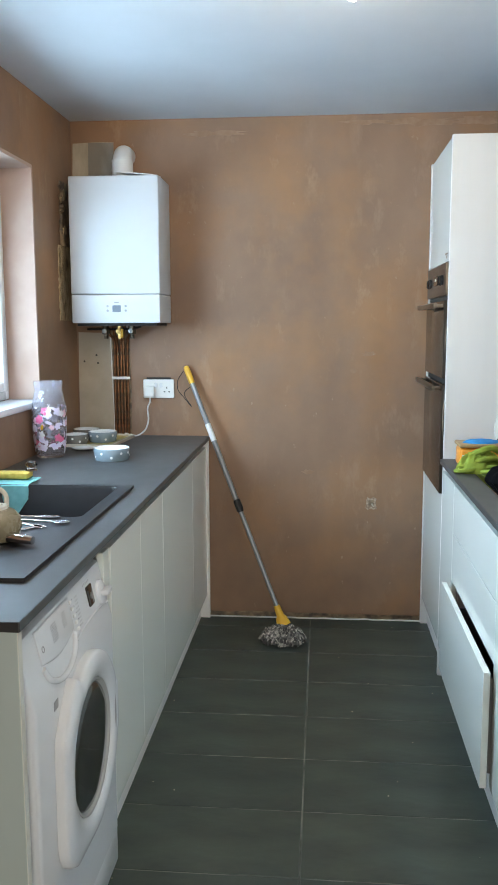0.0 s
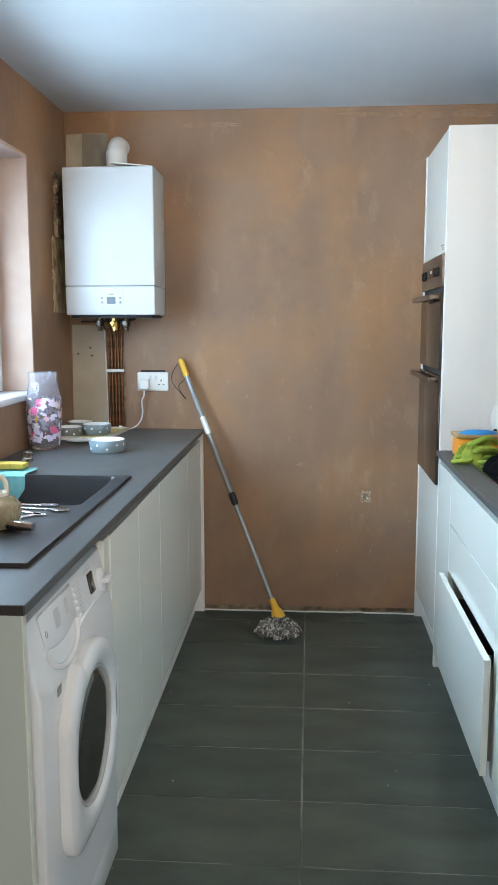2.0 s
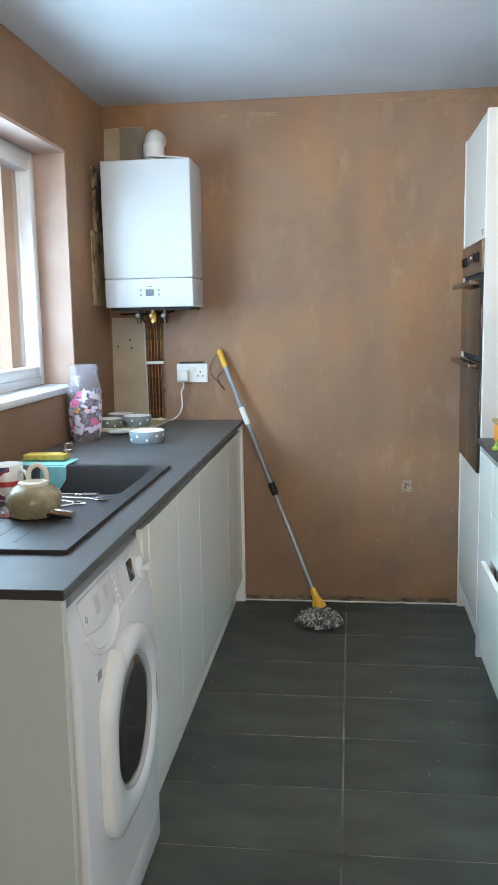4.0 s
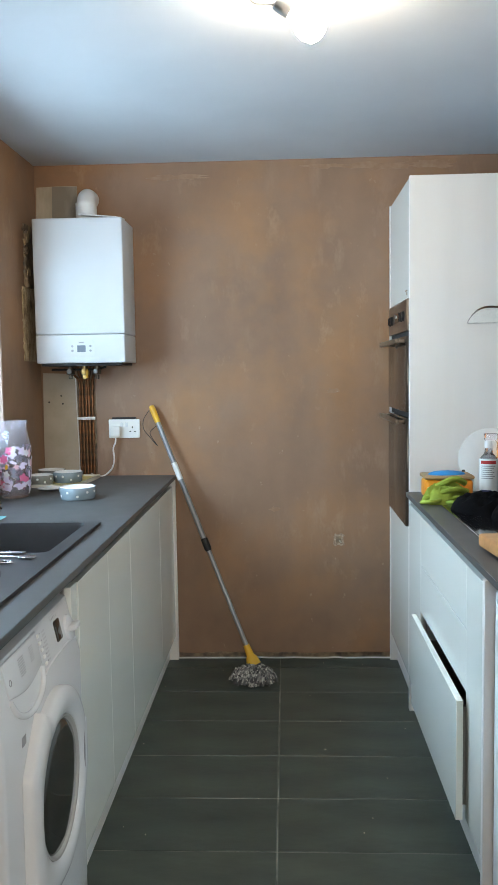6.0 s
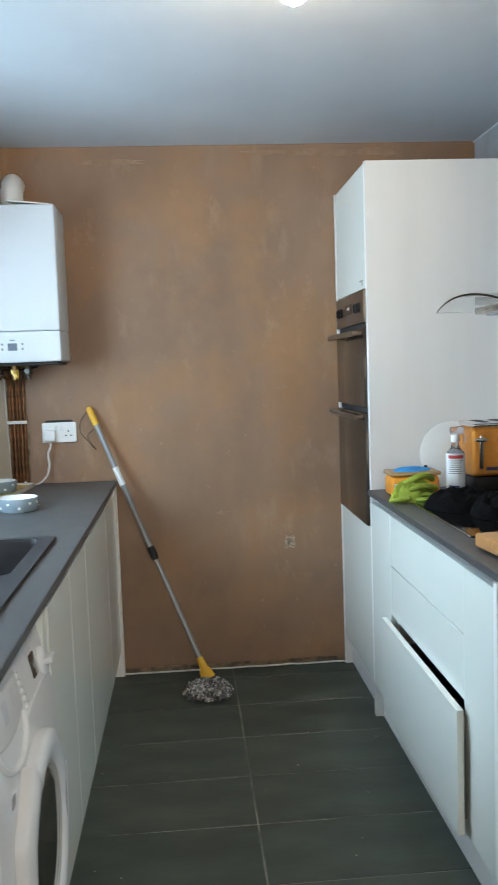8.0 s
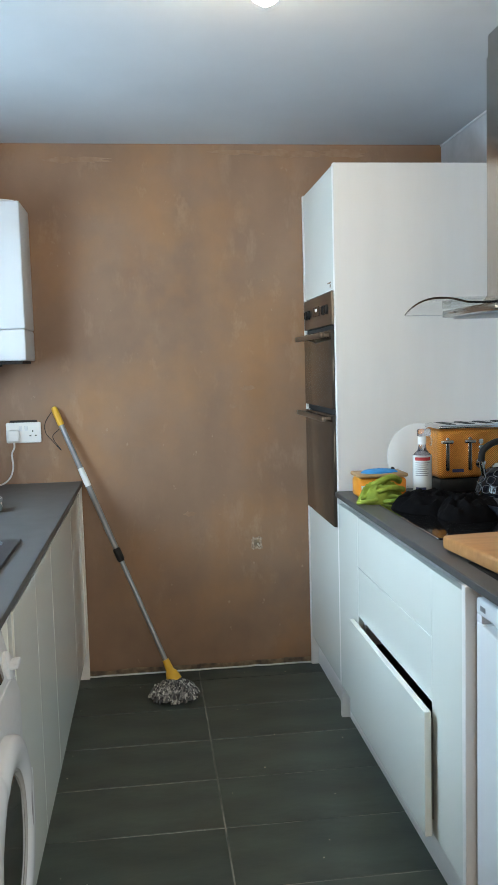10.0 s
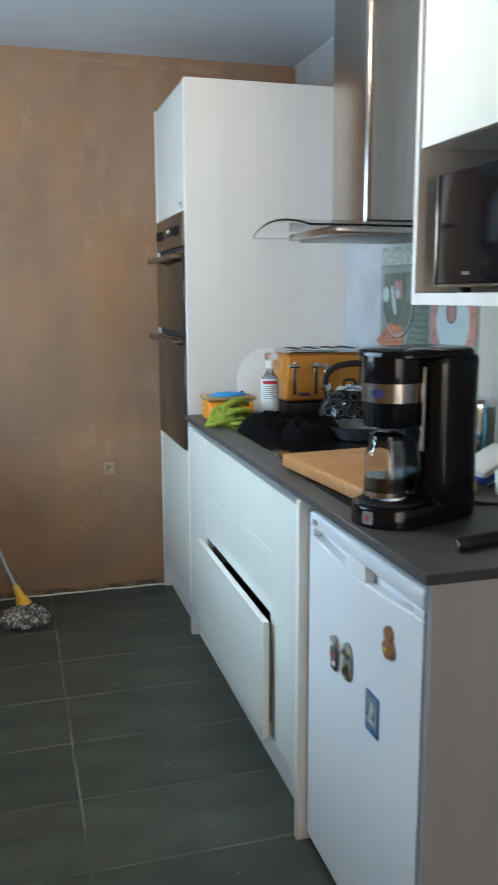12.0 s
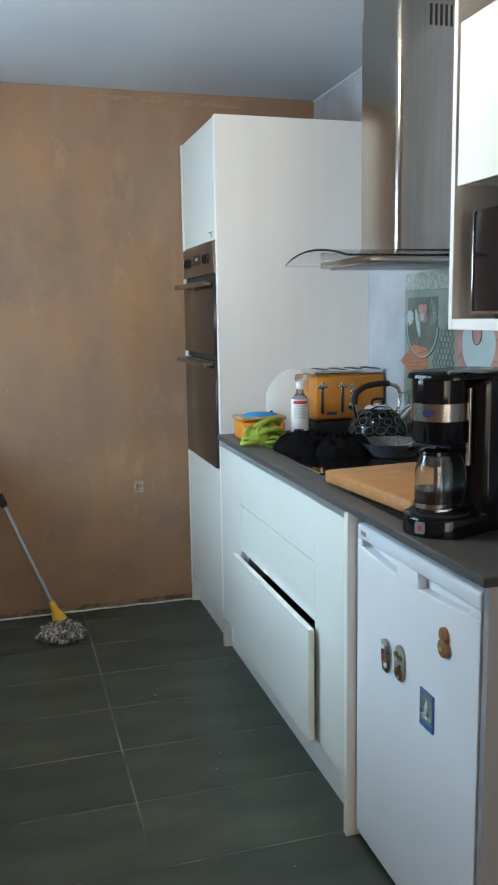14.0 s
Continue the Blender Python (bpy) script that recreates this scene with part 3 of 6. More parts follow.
part("display", slab(rounded(0.038, 0.030, 0.002), 0.0012, facing_south(-0.803, BY - 0.002, BZ0 + 0.064)), mottled("lcd_grey", (0.13, 0.16, 0.20), (0.16, 0.19, 0.23), 20, (0.15, 0.2)), cp, "grey-blue display")
for u in (-0.041, 0.041):
    for v in (0.055, 0.075):
        part("button", slab(circle(0.0055, 12), 0.002, facing_south(-0.803 + u, BY - 0.002, BZ0 + v)), GREYMETAL, cp)
part("badge", slab(rounded(0.022, 0.006, 0.002), 0.0008, facing_south(-0.803, BY - 0.002, BZ0 + 0.091)), GREYMETAL, cp)
FX, FY = -0.806, 4.165
part("flue", lathe([(0.0, 0.0), (0.052, 0.0), (0.052, 0.030), (0.048, 0.032), (0.048, 0.10)], Matrix.Translation((FX, FY, BZ1 - 0.004)), 28), PLASTIC, boiler, "white plastic flue collar")
bend = [(FX, FY, BZ1 + 0.09), (FX, FY, BZ1 + 0.125), (FX, FY + 0.008, BZ1 + 0.150), (FX, FY + 0.026, BZ1 + 0.166), (FX, FY + 0.05, BZ1 + 0.170), (FX, YN + 0.012, BZ1 + 0.170)]
part("flue_elbow", tube([(x, y, z - 0.042) for x, y, z in smooth_line(bend, 4)], 0.043, 24), PLASTIC, boiler, "white plastic flue elbow into the wall")
part("flange", lathe([(0.046, 0), (0.066, 0), (0.066, 0.004), (0.046, 0.006)], Matrix.Translation((FX, FY, BZ1 + 0.001)), 28), PLASTIC, boiler)
part("loose_cover", box(FX + 0.005, FX + 0.185, 4.00, 4.11, BZ1 + 0.012, BZ1 + 0.018, 0.002, turn=pose(0, 0, 0, 4, 7, -8)), PLASTIC, boiler, "loose white plastic plate on top")

# fridge
FRX, FY0, FY1 = 0.604, 1.690, 2.262
fridge = thing("fridge", (0.9, 1.97, 0), "white under-counter fridge with magnets on its door", "fridge")
part("cabinet", box(FRX + 0.05, XE - 0.04, FY0 + 0.004, FY1 - 0.004, 0.04, 0.845, 0.004), FRIDGEWHITE, fridge)
lip = [(FY0 + 0.004, 0.812), (FY0 + 0.045, 0.812)] + [(FY0 + 0.045 + (FY1 - FY0 - 0.085) * k / 16, 0.810 - 0.014 * math.sin(math.pi * k / 16)) for k in range(17)] + [(FY1 - 0.040, 0.812), (FY1 - 0.004, 0.812)]
part("door", slab([(FY0, 0.024)] + [(FY0, 0.808)] + lip + [(FY1, 0.808), (FY1, 0.024)], 0.045, axes((FRX + 0.045, 0, 0), (0, 1, 0), (0, 0, 1), (-1, 0, 0)), 0.004), FRIDGEWHITE, fridge, smooth=15)
part("gasket", box(FRX + 0.044, FRX + 0.052, FY0 + 0.012, FY1 - 0.012, 0.05, 0.84), GREYMETAL, fridge)
part("top_strip", box(FRX - 0.001, FRX + 0.045, FY0, FY1, 0.829, 0.868, 0.008, seg=3), FRIDGEWHITE, fridge, "rounded white top trim")
part("grip_recess", box(FRX + 0.026, FRX + 0.044, FY0 + 0.03, FY1 - 0.03, 0.780, 0.830, 0.001), FRIDGEWHITE, fridge, "recessed white finger grip")
for a, b in ((FY0, FY0 + 0.042), (FY1 - 0.030, FY1)):
    part("grip_end", box(FRX + 0.0005, FRX + 0.044, a, b, 0.8115, 0.831, 0.002), FRIDGEWHITE, fridge)
part("grip_tab", slab([(0.246, 0.792), (0.358, 0.792), (0.352, 0.834), (0.252, 0.834)], 0.022, axes((FRX + 0.022, FY0, 0), (0, 1, 0), (0, 0, 1), (-1, 0, 0)), 0.005), FRIDGEWHITE, fridge, "white pull tab")
part("badge", box(FRX - 0.0012, FRX + 0.001, FY1 - 0.055, FY1 - 0.025, 0.842, 0.854, 0.0005), GREYMETAL, fridge)
part("base_rail", box(FRX + 0.03, FRX + 0.05, FY0 + 0.004, FY1 - 0.004, 0.005, 0.023), BLACKMATT, fridge)
for y in (FY0 + 0.04, FY1 - 0.04):
    part("foot", lathe([(0, 0), (0.018, 0), (0.018, 0.01), (0.008, 0.012), (0.008, 0.042), (0, 0.042)], Matrix.Translation((FRX + 0.09, y, 0)), 12), BLACKMATT, fridge)

# extractor hood
HY0, HY1 = 2.615, 3.160
HM = (HY0 + HY1) / 2
hood = thing("extractor_hood", (XE, HM, 1.53), "stainless steel chimney hood with a curved glass canopy", "extractor hood")
CX, CY0, CY1 = 0.945, 2.745, 3.030
CR = 0.026
duct = [(XE - 0.001, CY0), (XE - 0.001, CY1)] + [(CX + CR - CR * math.sin(a), CY1 - CR + CR * math.cos(a)) for a in (math.pi / 2 * k / 7 for k in range(8))] + [(CX + CR - CR * math.cos(a), CY0 + CR - CR * math.sin(a)) for a in (math.pi / 2 * k / 7 for k in range(8))]
part("chimney", slab(duct, 0.735, Matrix.Translation((0, 0, 1.583))), STEEL, hood, "brushed steel duct cover")
part("chimney", slab([(x + 0.003, y * 0.98 + 0.02 * (CY0 + CY1) / 2) for x, y in duct], ZC - 2.319, Matrix.Translation((0, 0, 2.318))), STEEL, hood, "upper brushed steel duct cover")
bm = None
for k in range(9):
    bm = box(CX + 0.10 + k * 0.017, CX + 0.108 + k * 0.017, CY0 - 0.0008, CY0 + 0.003, 2.235, 2.295, bm=bm)
part("vent_slots", bm, DARK, hood, "row of dark strips standing for shaded vent slots")
part("body", box(0.83, XE - 0.002, HM - 0.205, HM + 0.205, 1.540, 1.562, 0.004), STEEL, hood)
part("grease_filter", box(0.86, XE - 0.05, HM - 0.185, HM + 0.185, 1.535, 1.541, 0.001), GREYMETAL, hood)
part("switches", slab(rounded(0.06, 0.006, 0.002), 0.003, facing_west(0.83, HM + 0.12, 1.551)), CHROME, hood)
bm = bmesh.new()
N, rows_ = 64, []
for i in range(N + 1):
    s = -1 + 2 * i / N
    y = HM + s * (HY1 - HY0) / 2
    z = 1.588 - 0.030 * s * s
    rows_.append([bm.verts.new((x, y, zz)) for x, zz in ((0.715 + 0.012 * s * s, z), (XE - 0.003, z), (XE - 0.003, z - 0.006), (0.715 + 0.012 * s * s, z - 0.006))])
for a, b in zip(rows_, rows_[1:]):
    for j in range(4):
        bm.faces.new((a[j], b[j], b[(j + 1) % 4], a[(j + 1) % 4]))
bm.faces.new(rows_[0]), bm.faces.new(rows_[-1][::-1])
bmesh.ops.recalc_face_normals(bm, faces=bm.faces)
part("glass_canopy", bm, GLASS, hood, "smoked curved glass canopy")

# wall cabinet with an open niche for the microwave
WF, WY0, WY1 = 0.868, 1.66, 2.294
wallcab = thing("wall_cabinet", (XE, 2.0, 1.345), "white wall cabinet with an open microwave shelf", "cabinet")
part("side_panel", box(WF, XE, WY1 - 0.018, WY1, 1.345, 2.16, 0.001, seg=1), PANEL, wallcab)
part("side_panel", box(WF, XE, WY0, WY0 + 0.018, 1.345, 2.16, 0.001, seg=1), PANEL, wallcab)
part("bottom", box(WF, XE, WY0 + 0.018, WY1 - 0.018, 1.345, 1.372, 0.001, seg=1), PANEL, wallcab)
part("shelf", box(WF + 0.02, XE, WY0 + 0.018, WY1 - 0.018, 1.70, 1.718), PANEL, wallcab)
part("top", box(WF + 0.02, XE, WY0 + 0.018, WY1 - 0.018, 2.045, 2.063), PANEL, wallcab)
part("back", box(XE - 0.012, XE - 0.001, WY0 + 0.018, WY1 - 0.018, 1.372, 1.70), PANEL, wallcab)
part("door", box(WF - 0.004, WF + 0.016, WY0 + 0.038, WY1 - 0.038, 1.694, 2.072, 0.0012, seg=1), GLOSS, wallcab, "gloss white lift-up door")

# ---- pendant lamp ----
GLOW = material("lit_bulb", (1, 1, 1), 0.4)
_b = GLOW.node_tree.nodes["Principled BSDF"]
_b.inputs["Emission Color"].default_value = (1.0, 0.86, 0.68, 1)
_b.inputs["Emission Strength"].default_value = 300.0
LAMPX, LAMPY, LAMPZ = 0.160, 2.42, 2.262
pendant = thing("pendant_lamp", (LAMPX - 0.14, LAMPY - 0.06, ZC), "bare lit bulb hanging from a thin ceiling flex", "lamp")
part("ceiling_rose", lathe([(0, 0), (0.045, 0), (0.045, -0.012), (0.02, -0.026), (0, -0.026)], Matrix.Translation((LAMPX - 0.16, LAMPY - 0.10, ZC)), 24), PLASTIC, pendant)
flex = smooth_line([(LAMPX - 0.16, LAMPY - 0.10, ZC - 0.02), (LAMPX - 0.15, LAMPY - 0.09, ZC - 0.06), (LAMPX - 0.12, LAMPY - 0.06, ZC - 0.10), (LAMPX - 0.06, LAMPY - 0.02, ZC - 0.090)], 6)
part("flex", tube(flex, 0.0028, 8), GREYMETAL, pendant, "thin grey twisted flex")
ax = pose(LAMPX - 0.06, LAMPY - 0.02, LAMPZ + 0.032, 0, 115, 20)
part("lamp_holder", lathe([(0, -0.012), (0.014, -0.010), (0.017, 0.0), (0.017, 0.03), (0.013, 0.034)], ax, 20), GREYMETAL, pendant)
part("bulb", lathe([(0.013, 0.032), (0.018, 0.045), (0.034, 0.070), (0.039, 0.092), (0.035, 0.115), (0.019, 0.128), (0, 0.132)], ax, 32), GLOW, pendant, "glowing white bulb")

# ---- more materials ----
TEAL = mottled("teal_cloth", (0.27, 0.66, 0.68), (0.22, 0.58, 0.61), 40, (0.8, 0.9), relief=0.9, fine=160)
SPONGE = mottled("yellow_sponge", (0.72, 0.52, 0.12), (0.60, 0.42, 0.08), 60, (0.85, 0.95), relief=1.0, fine=180)
SCOURER = mottled("green_scourer", (0.10, 0.26, 0.20), (0.07, 0.2, 0.15), 60, (0.85, 0.95), relief=1.0, fine=300)
OLIVE = mottled("olive_stoneware", (0.30, 0.26, 0.17), (0.25, 0.215, 0.14), 7, (0.22, 0.32), relief=0.02)
CREAM = mottled("cream_glaze", (0.70, 0.64, 0.54), (0.66, 0.60, 0.50), 7, (0.2, 0.3), relief=0.02)
BOWLBLUE = mottled("blue_grey_glaze", (0.26, 0.32, 0.36), (0.22, 0.28, 0.32), 9, (0.2, 0.3), relief=0.02)
BOWLGREY = mottled("taupe_glaze", (0.24, 0.24, 0.22), (0.20, 0.20, 0.185), 9, (0.2, 0.3), relief=0.02)
GLAZE = mottled("white_glaze", (0.78, 0.79, 0.78), (0.74, 0.75, 0.74), 7, (0.15, 0.22), relief=0.01)
RED = mottled("red_print", (0.50, 0.03, 0.03), (0.44, 0.03, 0.03), 9, (0.3, 0.4), relief=0)
NAVY = mottled("navy_print", (0.03, 0.04, 0.13), (0.04, 0.05, 0.15), 9, (0.3, 0.4), relief=0)
PINK = mottled("pink_print", (0.80, 0.14, 0.30), (0.72, 0.20, 0.38), 30, (0.3, 0.4), relief=0)
LILAC = mottled("lilac_print", (0.72, 0.64, 0.84), (0.80, 0.74, 0.88), 30, (0.3, 0.4), relief=0)
BLUSH = mottled("blush_print", (0.84, 0.56, 0.66), (0.80, 0.50, 0.64), 30, (0.3, 0.4), relief=0)
GREYPRINT = mottled("grey_leaf_print", (0.72, 0.71, 0.76), (0.80, 0.78, 0.84), 30, (0.3, 0.4), relief=0)
CLEAR = material("clear_plastic", (0.93, 0.91, 0.98), 0.03, 0.0, Transmission_Weight=0.9, IOR=1.42)
ORANGE = mottled("orange_enamel", (0.80, 0.28, 0.02), (0.74, 0.24, 0.02), 9, (0.25, 0.35), relief=0.02)
BLUESPONGE = mottled("blue_cloth", (0.02, 0.27, 0.62), (0.02, 0.22, 0.54), 30, (0.7, 0.85), relief=0.6, fine=150)
LIME = mottled("lime_microfibre", (0.30, 0.38, 0.05), (0.22, 0.29, 0.035), 30, (0.85, 0.95), relief=0.8, fine=260)
BLACKCLOTH = mottled("black_fabric", (0.0025, 0.0025, 0.003), (0.005, 0.005, 0.006), 20, (0.85, 0.95), relief=0.8, fine=260, Specular_IOR_Level=0.06)
LIDWOOD = mottled("pale_bamboo", (0.42, 0.26, 0.13), (0.34, 0.20, 0.09), 8, (0.45, 0.6), stretch=(1, 8, 1), relief=0.1)
TEALTIN = mottled("teal_tin", (0.16, 0.42, 0.46), (0.13, 0.36, 0.40), 9, (0.3, 0.4), relief=0.03)
BLUEPACK = mottled("blue_packet", (0.03, 0.10, 0.45), (0.03, 0.08, 0.38), 9, (0.3, 0.4), relief=0.05)
SPECKLE = mottled("speckled_enamel", (0.03, 0.035, 0.045), (0.10, 0.11, 0.13), 130, (0.35, 0.5), relief=0.1)
GOLD = mottled("gold_foil", (0.75, 0.50, 0.12), (0.65, 0.42, 0.10), 14, (0.2, 0.3), metal=1.0, relief=0.02)
HOBGLASS = mottled("black_hob_glass", (0.008, 0.008, 0.009), (0.010, 0.010, 0.011), 6, (0.05, 0.08), relief=0)
MARKGREY = mottled("grey_marking", (0.30, 0.30, 0.31), (0.26, 0.26, 0.27), 30, (0.5, 0.6), relief=0)
FAINT = mottled("faint_print", (0.46, 0.47, 0.49), (0.42, 0.43, 0.45), 30, (0.4, 0.5), relief=0)
PALEWOOD = mottled("greige_cladding", (0.40, 0.38, 0.35), (0.33, 0.31, 0.28), 5, (0.5, 0.65), stretch=(6, 6, 0.4), relief=0.2)

BLOCK = material("butcher_block", (0.42, 0.23, 0.10), 0.5)
_bw = noise_of(BLOCK, 5, 6, (1.2, 7, 7), 0.6)
_bc = ramp(BLOCK, _bw, [(0.25, (0.35, 0.155, 0.050)), (0.52, (0.43, 0.200, 0.068)), (0.78, (0.50, 0.250, 0.092))])
_bs = ramp(BLOCK, noise_of(BLOCK, 9, 4), [(0.62, (0, 0, 0)), (0.75, (0.5, 0.5, 0.5))])
colour_of(BLOCK, mix(BLOCK, _bs, _bc, (0.22, 0.10, 0.04)))
rough_of(BLOCK, noise_of(BLOCK, 20, 4), 0.42, 0.6)
bump(BLOCK, _bw, 0.1, 0.001)

WEAVE = material("copper_woven_relief", (0.62, 0.30, 0.07), 0.30, 0.6)
_wv = node(WEAVE, "TexWave", Scale=85.0, Distortion=0.0)
_wv.wave_type, _wv.bands_direction = "BANDS", "DIAGONAL"
link(WEAVE, coords(WEAVE), _wv.inputs[0])
_wv2 = node(WEAVE, "TexWave", Scale=85.0)
_wv2.wave_type, _wv2.bands_direction = "BANDS", "DIAGONAL"
link(WEAVE, coords(WEAVE, (-1, 1, 1)), _wv2.inputs[0])
_cross = mix(WEAVE, 1.0, _wv.outputs[0], _wv2.outputs[0], "MULTIPLY")
colour_of(WEAVE, ramp(WEAVE, _cross, [(0.0, (0.50, 0.17, 0.025)), (0.6, (0.92, 0.40, 0.07))]))
bump(WEAVE, _cross, 0.7, 0.002)

STRAND = material("mop_yarn", (0.5, 0.5, 0.5), 0.9)
_isl = node(STRAND, "NewGeometry")
_sr = ramp(STRAND, _isl.outputs["Random Per Island"], [(0.0, (0.035, 0.035, 0.038)), (0.4, (0.13, 0.13, 0.135)), (0.65, (0.40, 0.385, 0.36)), (1.0, (0.66, 0.64, 0.60))])
colour_of(STRAND, mix(STRAND, ramp(STRAND, noise_of(STRAND, 90, 2), [(0.45, (0, 0, 0)), (0.55, (0.6, 0.6, 0.6))]), _sr, (0.09, 0.09, 0.095)))


def bars(rows_, m, bm=None, t=0.0006):
    """Unreadable print as thin bars: rows of (x, y, width, height) on a face."""
    for x, y, w, h in rows_:
        bm = slab([(x, y), (x + w, y), (x + w, y + h), (x, y + h)], t, m, bm=bm)
    return bm


def print_block(w, h, lines, seed):
    rnd = random.Random(seed)
    out = []
    for k in range(lines):
        y, x = h / 2 - (k + 0.8) * h / lines, -w / 2
        while x < w / 2 - 0.002:
            l = min(rnd.uniform(0.15, 0.4) * w, w / 2 - x)
            out.append((x, y, l * 0.85, h / lines * 0.5))
            x += l
    return out


def heap(cx, cy, z0, sx, sy, h, seed, folds=1.0, turn=0.0, rings=22, seg=72):
    """Crumpled cloth: a low mound with folds and an uneven outline."""
    one = bmesh.new()
    ca, sa = math.cos(radians(turn)), math.sin(radians(turn))
    lay = []
    for j in range(rings + 1):
        r = j / rings
        row = []
        for k in range(seg if j else 1):
            a = 2 * math.pi * k / seg
            out = 1 + 0.16 * noise.noise((math.cos(a) * 1.4, math.sin(a) * 1.4, seed)) + 0.05 * noise.noise((math.cos(a) * 4, math.sin(a) * 4, seed + 3))
            u, v = r * out * math.cos(a), r * out * math.sin(a)
            n1 = 1 - abs(noise.noise((u * 2.1 + seed, v * 3.0, seed))) * 2.2
            n2 = noise.noise((u * 5 + 4, v * 5.5 - seed, seed * 2))
            z = h * ((1 - r ** 3.2) ** 0.6) * (0.72 + folds * (0.26 * n1 + 0.16 * n2))
            if j == rings:
                z = 0.0
            x, y = u * sx, v * sy
            row.append(one.verts.new((cx + ca * x - sa * y, cy + sa * x + ca * y, z0 + max(z, 0.0))))
        lay.append(row)
    for k in range(seg):
        one.faces.new((lay[0][0], lay[1][k], lay[1][(k + 1) % seg]))
    for a, b in zip(lay[1:], lay[2:]):
        for k in range(seg):
            l = (k + 1) % seg
            one.faces.new((a[k], b[k], b[l], a[l]))
    one.faces.new(lay[-1][::-1])
    bmesh.ops.recalc_face_normals(one, faces=one.faces)
    return one


def super_outline(w, h, n, count, cx=0.0, cy=0.0):
    out = []
    for k in range(count):
        a = 2 * math.pi * k / count
        c, s = math.cos(a), math.sin(a)
        out.append((cx + w * math.copysign(abs(c) ** (2 / n), c), cy + h * math.copysign(abs(s) ** (2 / n), s)))
    return out


# ---- sink ----
sink = thing("inset_sink", (-0.75, 2.43, ZT), "black composite inset sink with a drainer", "sink")
ox, oy = (SX0 + SX1) / 2, (SY0 + SY1) / 2
BWX0, BWX1, BWY0, BWY1 = -0.965, -0.545, 2.475, 2.925
outer = rounded(SX1 - SX0, SY1 - SY0, 0.004, 5, ox, oy)
bowl = rounded(BWX1 - BWX0, BWY1 - BWY0, 0.030, 5, (BWX0 + BWX1) / 2, (BWY0 + BWY1) / 2)
bm = ring_of(outer, bowl, 0.009, Matrix.Translation((0, 0, ZT + 0.0005)))
part("rim", bm, BLACKCOMP, sink, smooth=30)
bm = bmesh.new()
mx, my, lay = (BWX0 + BWX1) / 2, (BWY0 + BWY1) / 2, []
for f, z in ((1.0, 0.0085), (0.985, 0.0), (0.965, -0.16), (0.93, -0.185)):
    lay.append([bm.verts.new((mx + (x - mx) * f, my + (y - my) * f, ZT + z)) for x, y in bowl])
for a, b in zip(lay, lay[1:]):
    for k in range(len(a)):
        bm.faces.new((a[k], a[(k + 1) % len(a)], b[(k + 1) % len(a)], b[k]))
bm.faces.new(lay[-1])
part("bowl", bm, BLACKCOMP, sink, "deep black bowl")
part("drain", lathe([(0, 0.003), (0.035, 0.003), (0.045, 0.0)], Matrix.Translation((mx, my, ZT - 0.1845)), 24), CHROME, sink)
for k in range(6):
    part("drainer_rib", box(SX0 + 0.08 + k * 0.055, SX0 + 0.086 + k * 0.055, SY0 + 0.06, BWY0 - 0.10, ZT + 0.0085, ZT + 0.0102, 0.0008, seg=1), BLACKCOMP, sink)
ZS = ZT + 0.0098

# ---- washing machine ----
wm = thing("washing_machine", (-0.72, 2.037, 0), "white front-loading washing machine under the worktop", "washing machine")
MY0, MY1, MF = 1.737, 2.337, -0.424
bm = slab([(MF, 0.105), (MF, 0.70), (MF - 0.012, 0.74), (MF - 0.034, 0.842), (MF - 0.06, 0.853), (MF - 0.56, 0.853), (MF - 0.56, 0.105)], MY1 - MY0, axes((0, MY1, 0), (1, 0, 0), (0, 0, 1), (0, -1, 0)))
bmesh.ops.bevel(bm, geom=[e for e in bm.edges if len({round(v.co.y, 3) for v in e.verts}) == 1], offset=0.018, segments=4, affect="EDGES", profile=0.5)
part("body", bm, ENAMEL, wm, smooth=50)
tilt = axes((MF - 0.0245, 0, 0.79), (0, 1, 0), Vector((-0.034 + 0.012, 0, 0.102)).normalized(), Vector((0.102, 0, 0.022)).normalized())


def on_panel(y, z=0.0, out=0.0):
    return tilt @ Matrix.Translation((y, z, out))


face = [(-0.112, 0.046)] + [(-0.108 + 0.216 * k / 14, -0.026 - 0.016 * math.sin(math.pi * k / 14)) for k in range(15)] + [(0.112, 0.046)]
dr = part("detergent_drawer", slab(face, 0.012, on_panel(1.942, 0.0, -0.0065), 0.005, seg=3), ENAMEL, wm, "white detergent drawer with a scooped grip")
scoop = smooth_line([(x - 0.0035, y, z) for x, y, z in [(MF - 0.012, 1.836, 0.758), (MF - 0.003, 1.856, 0.728), (MF + 0.002, 1.905, 0.708), (MF + 0.002, 1.965, 0.708), (MF - 0.002, 2.020, 0.727), (MF - 0.011, 2.046, 0.756)]], 6)
part("grip_lip", tube(scoop, 0.0068, 12), ENAMEL, wm, "curved lip below the drawer grip")
part("print_mark", bars([(x - 0.01, y, w, h) for x, y, w, h in print_block(0.034, 0.040, 8, 3)], on_panel(1.942, 0.010, 0.0057)), FAINT, dr)
part("print_mark", bars(print_block(0.024, 0.034, 7, 4), on_panel(2.000, 0.014, 0.0057)), FAINT, dr)
part("dial_mark", ring_of(circle(0.007), circle(0.005), 0.0006, on_panel(1.853, 0.002, 0.0057)), MARKGREY, dr)
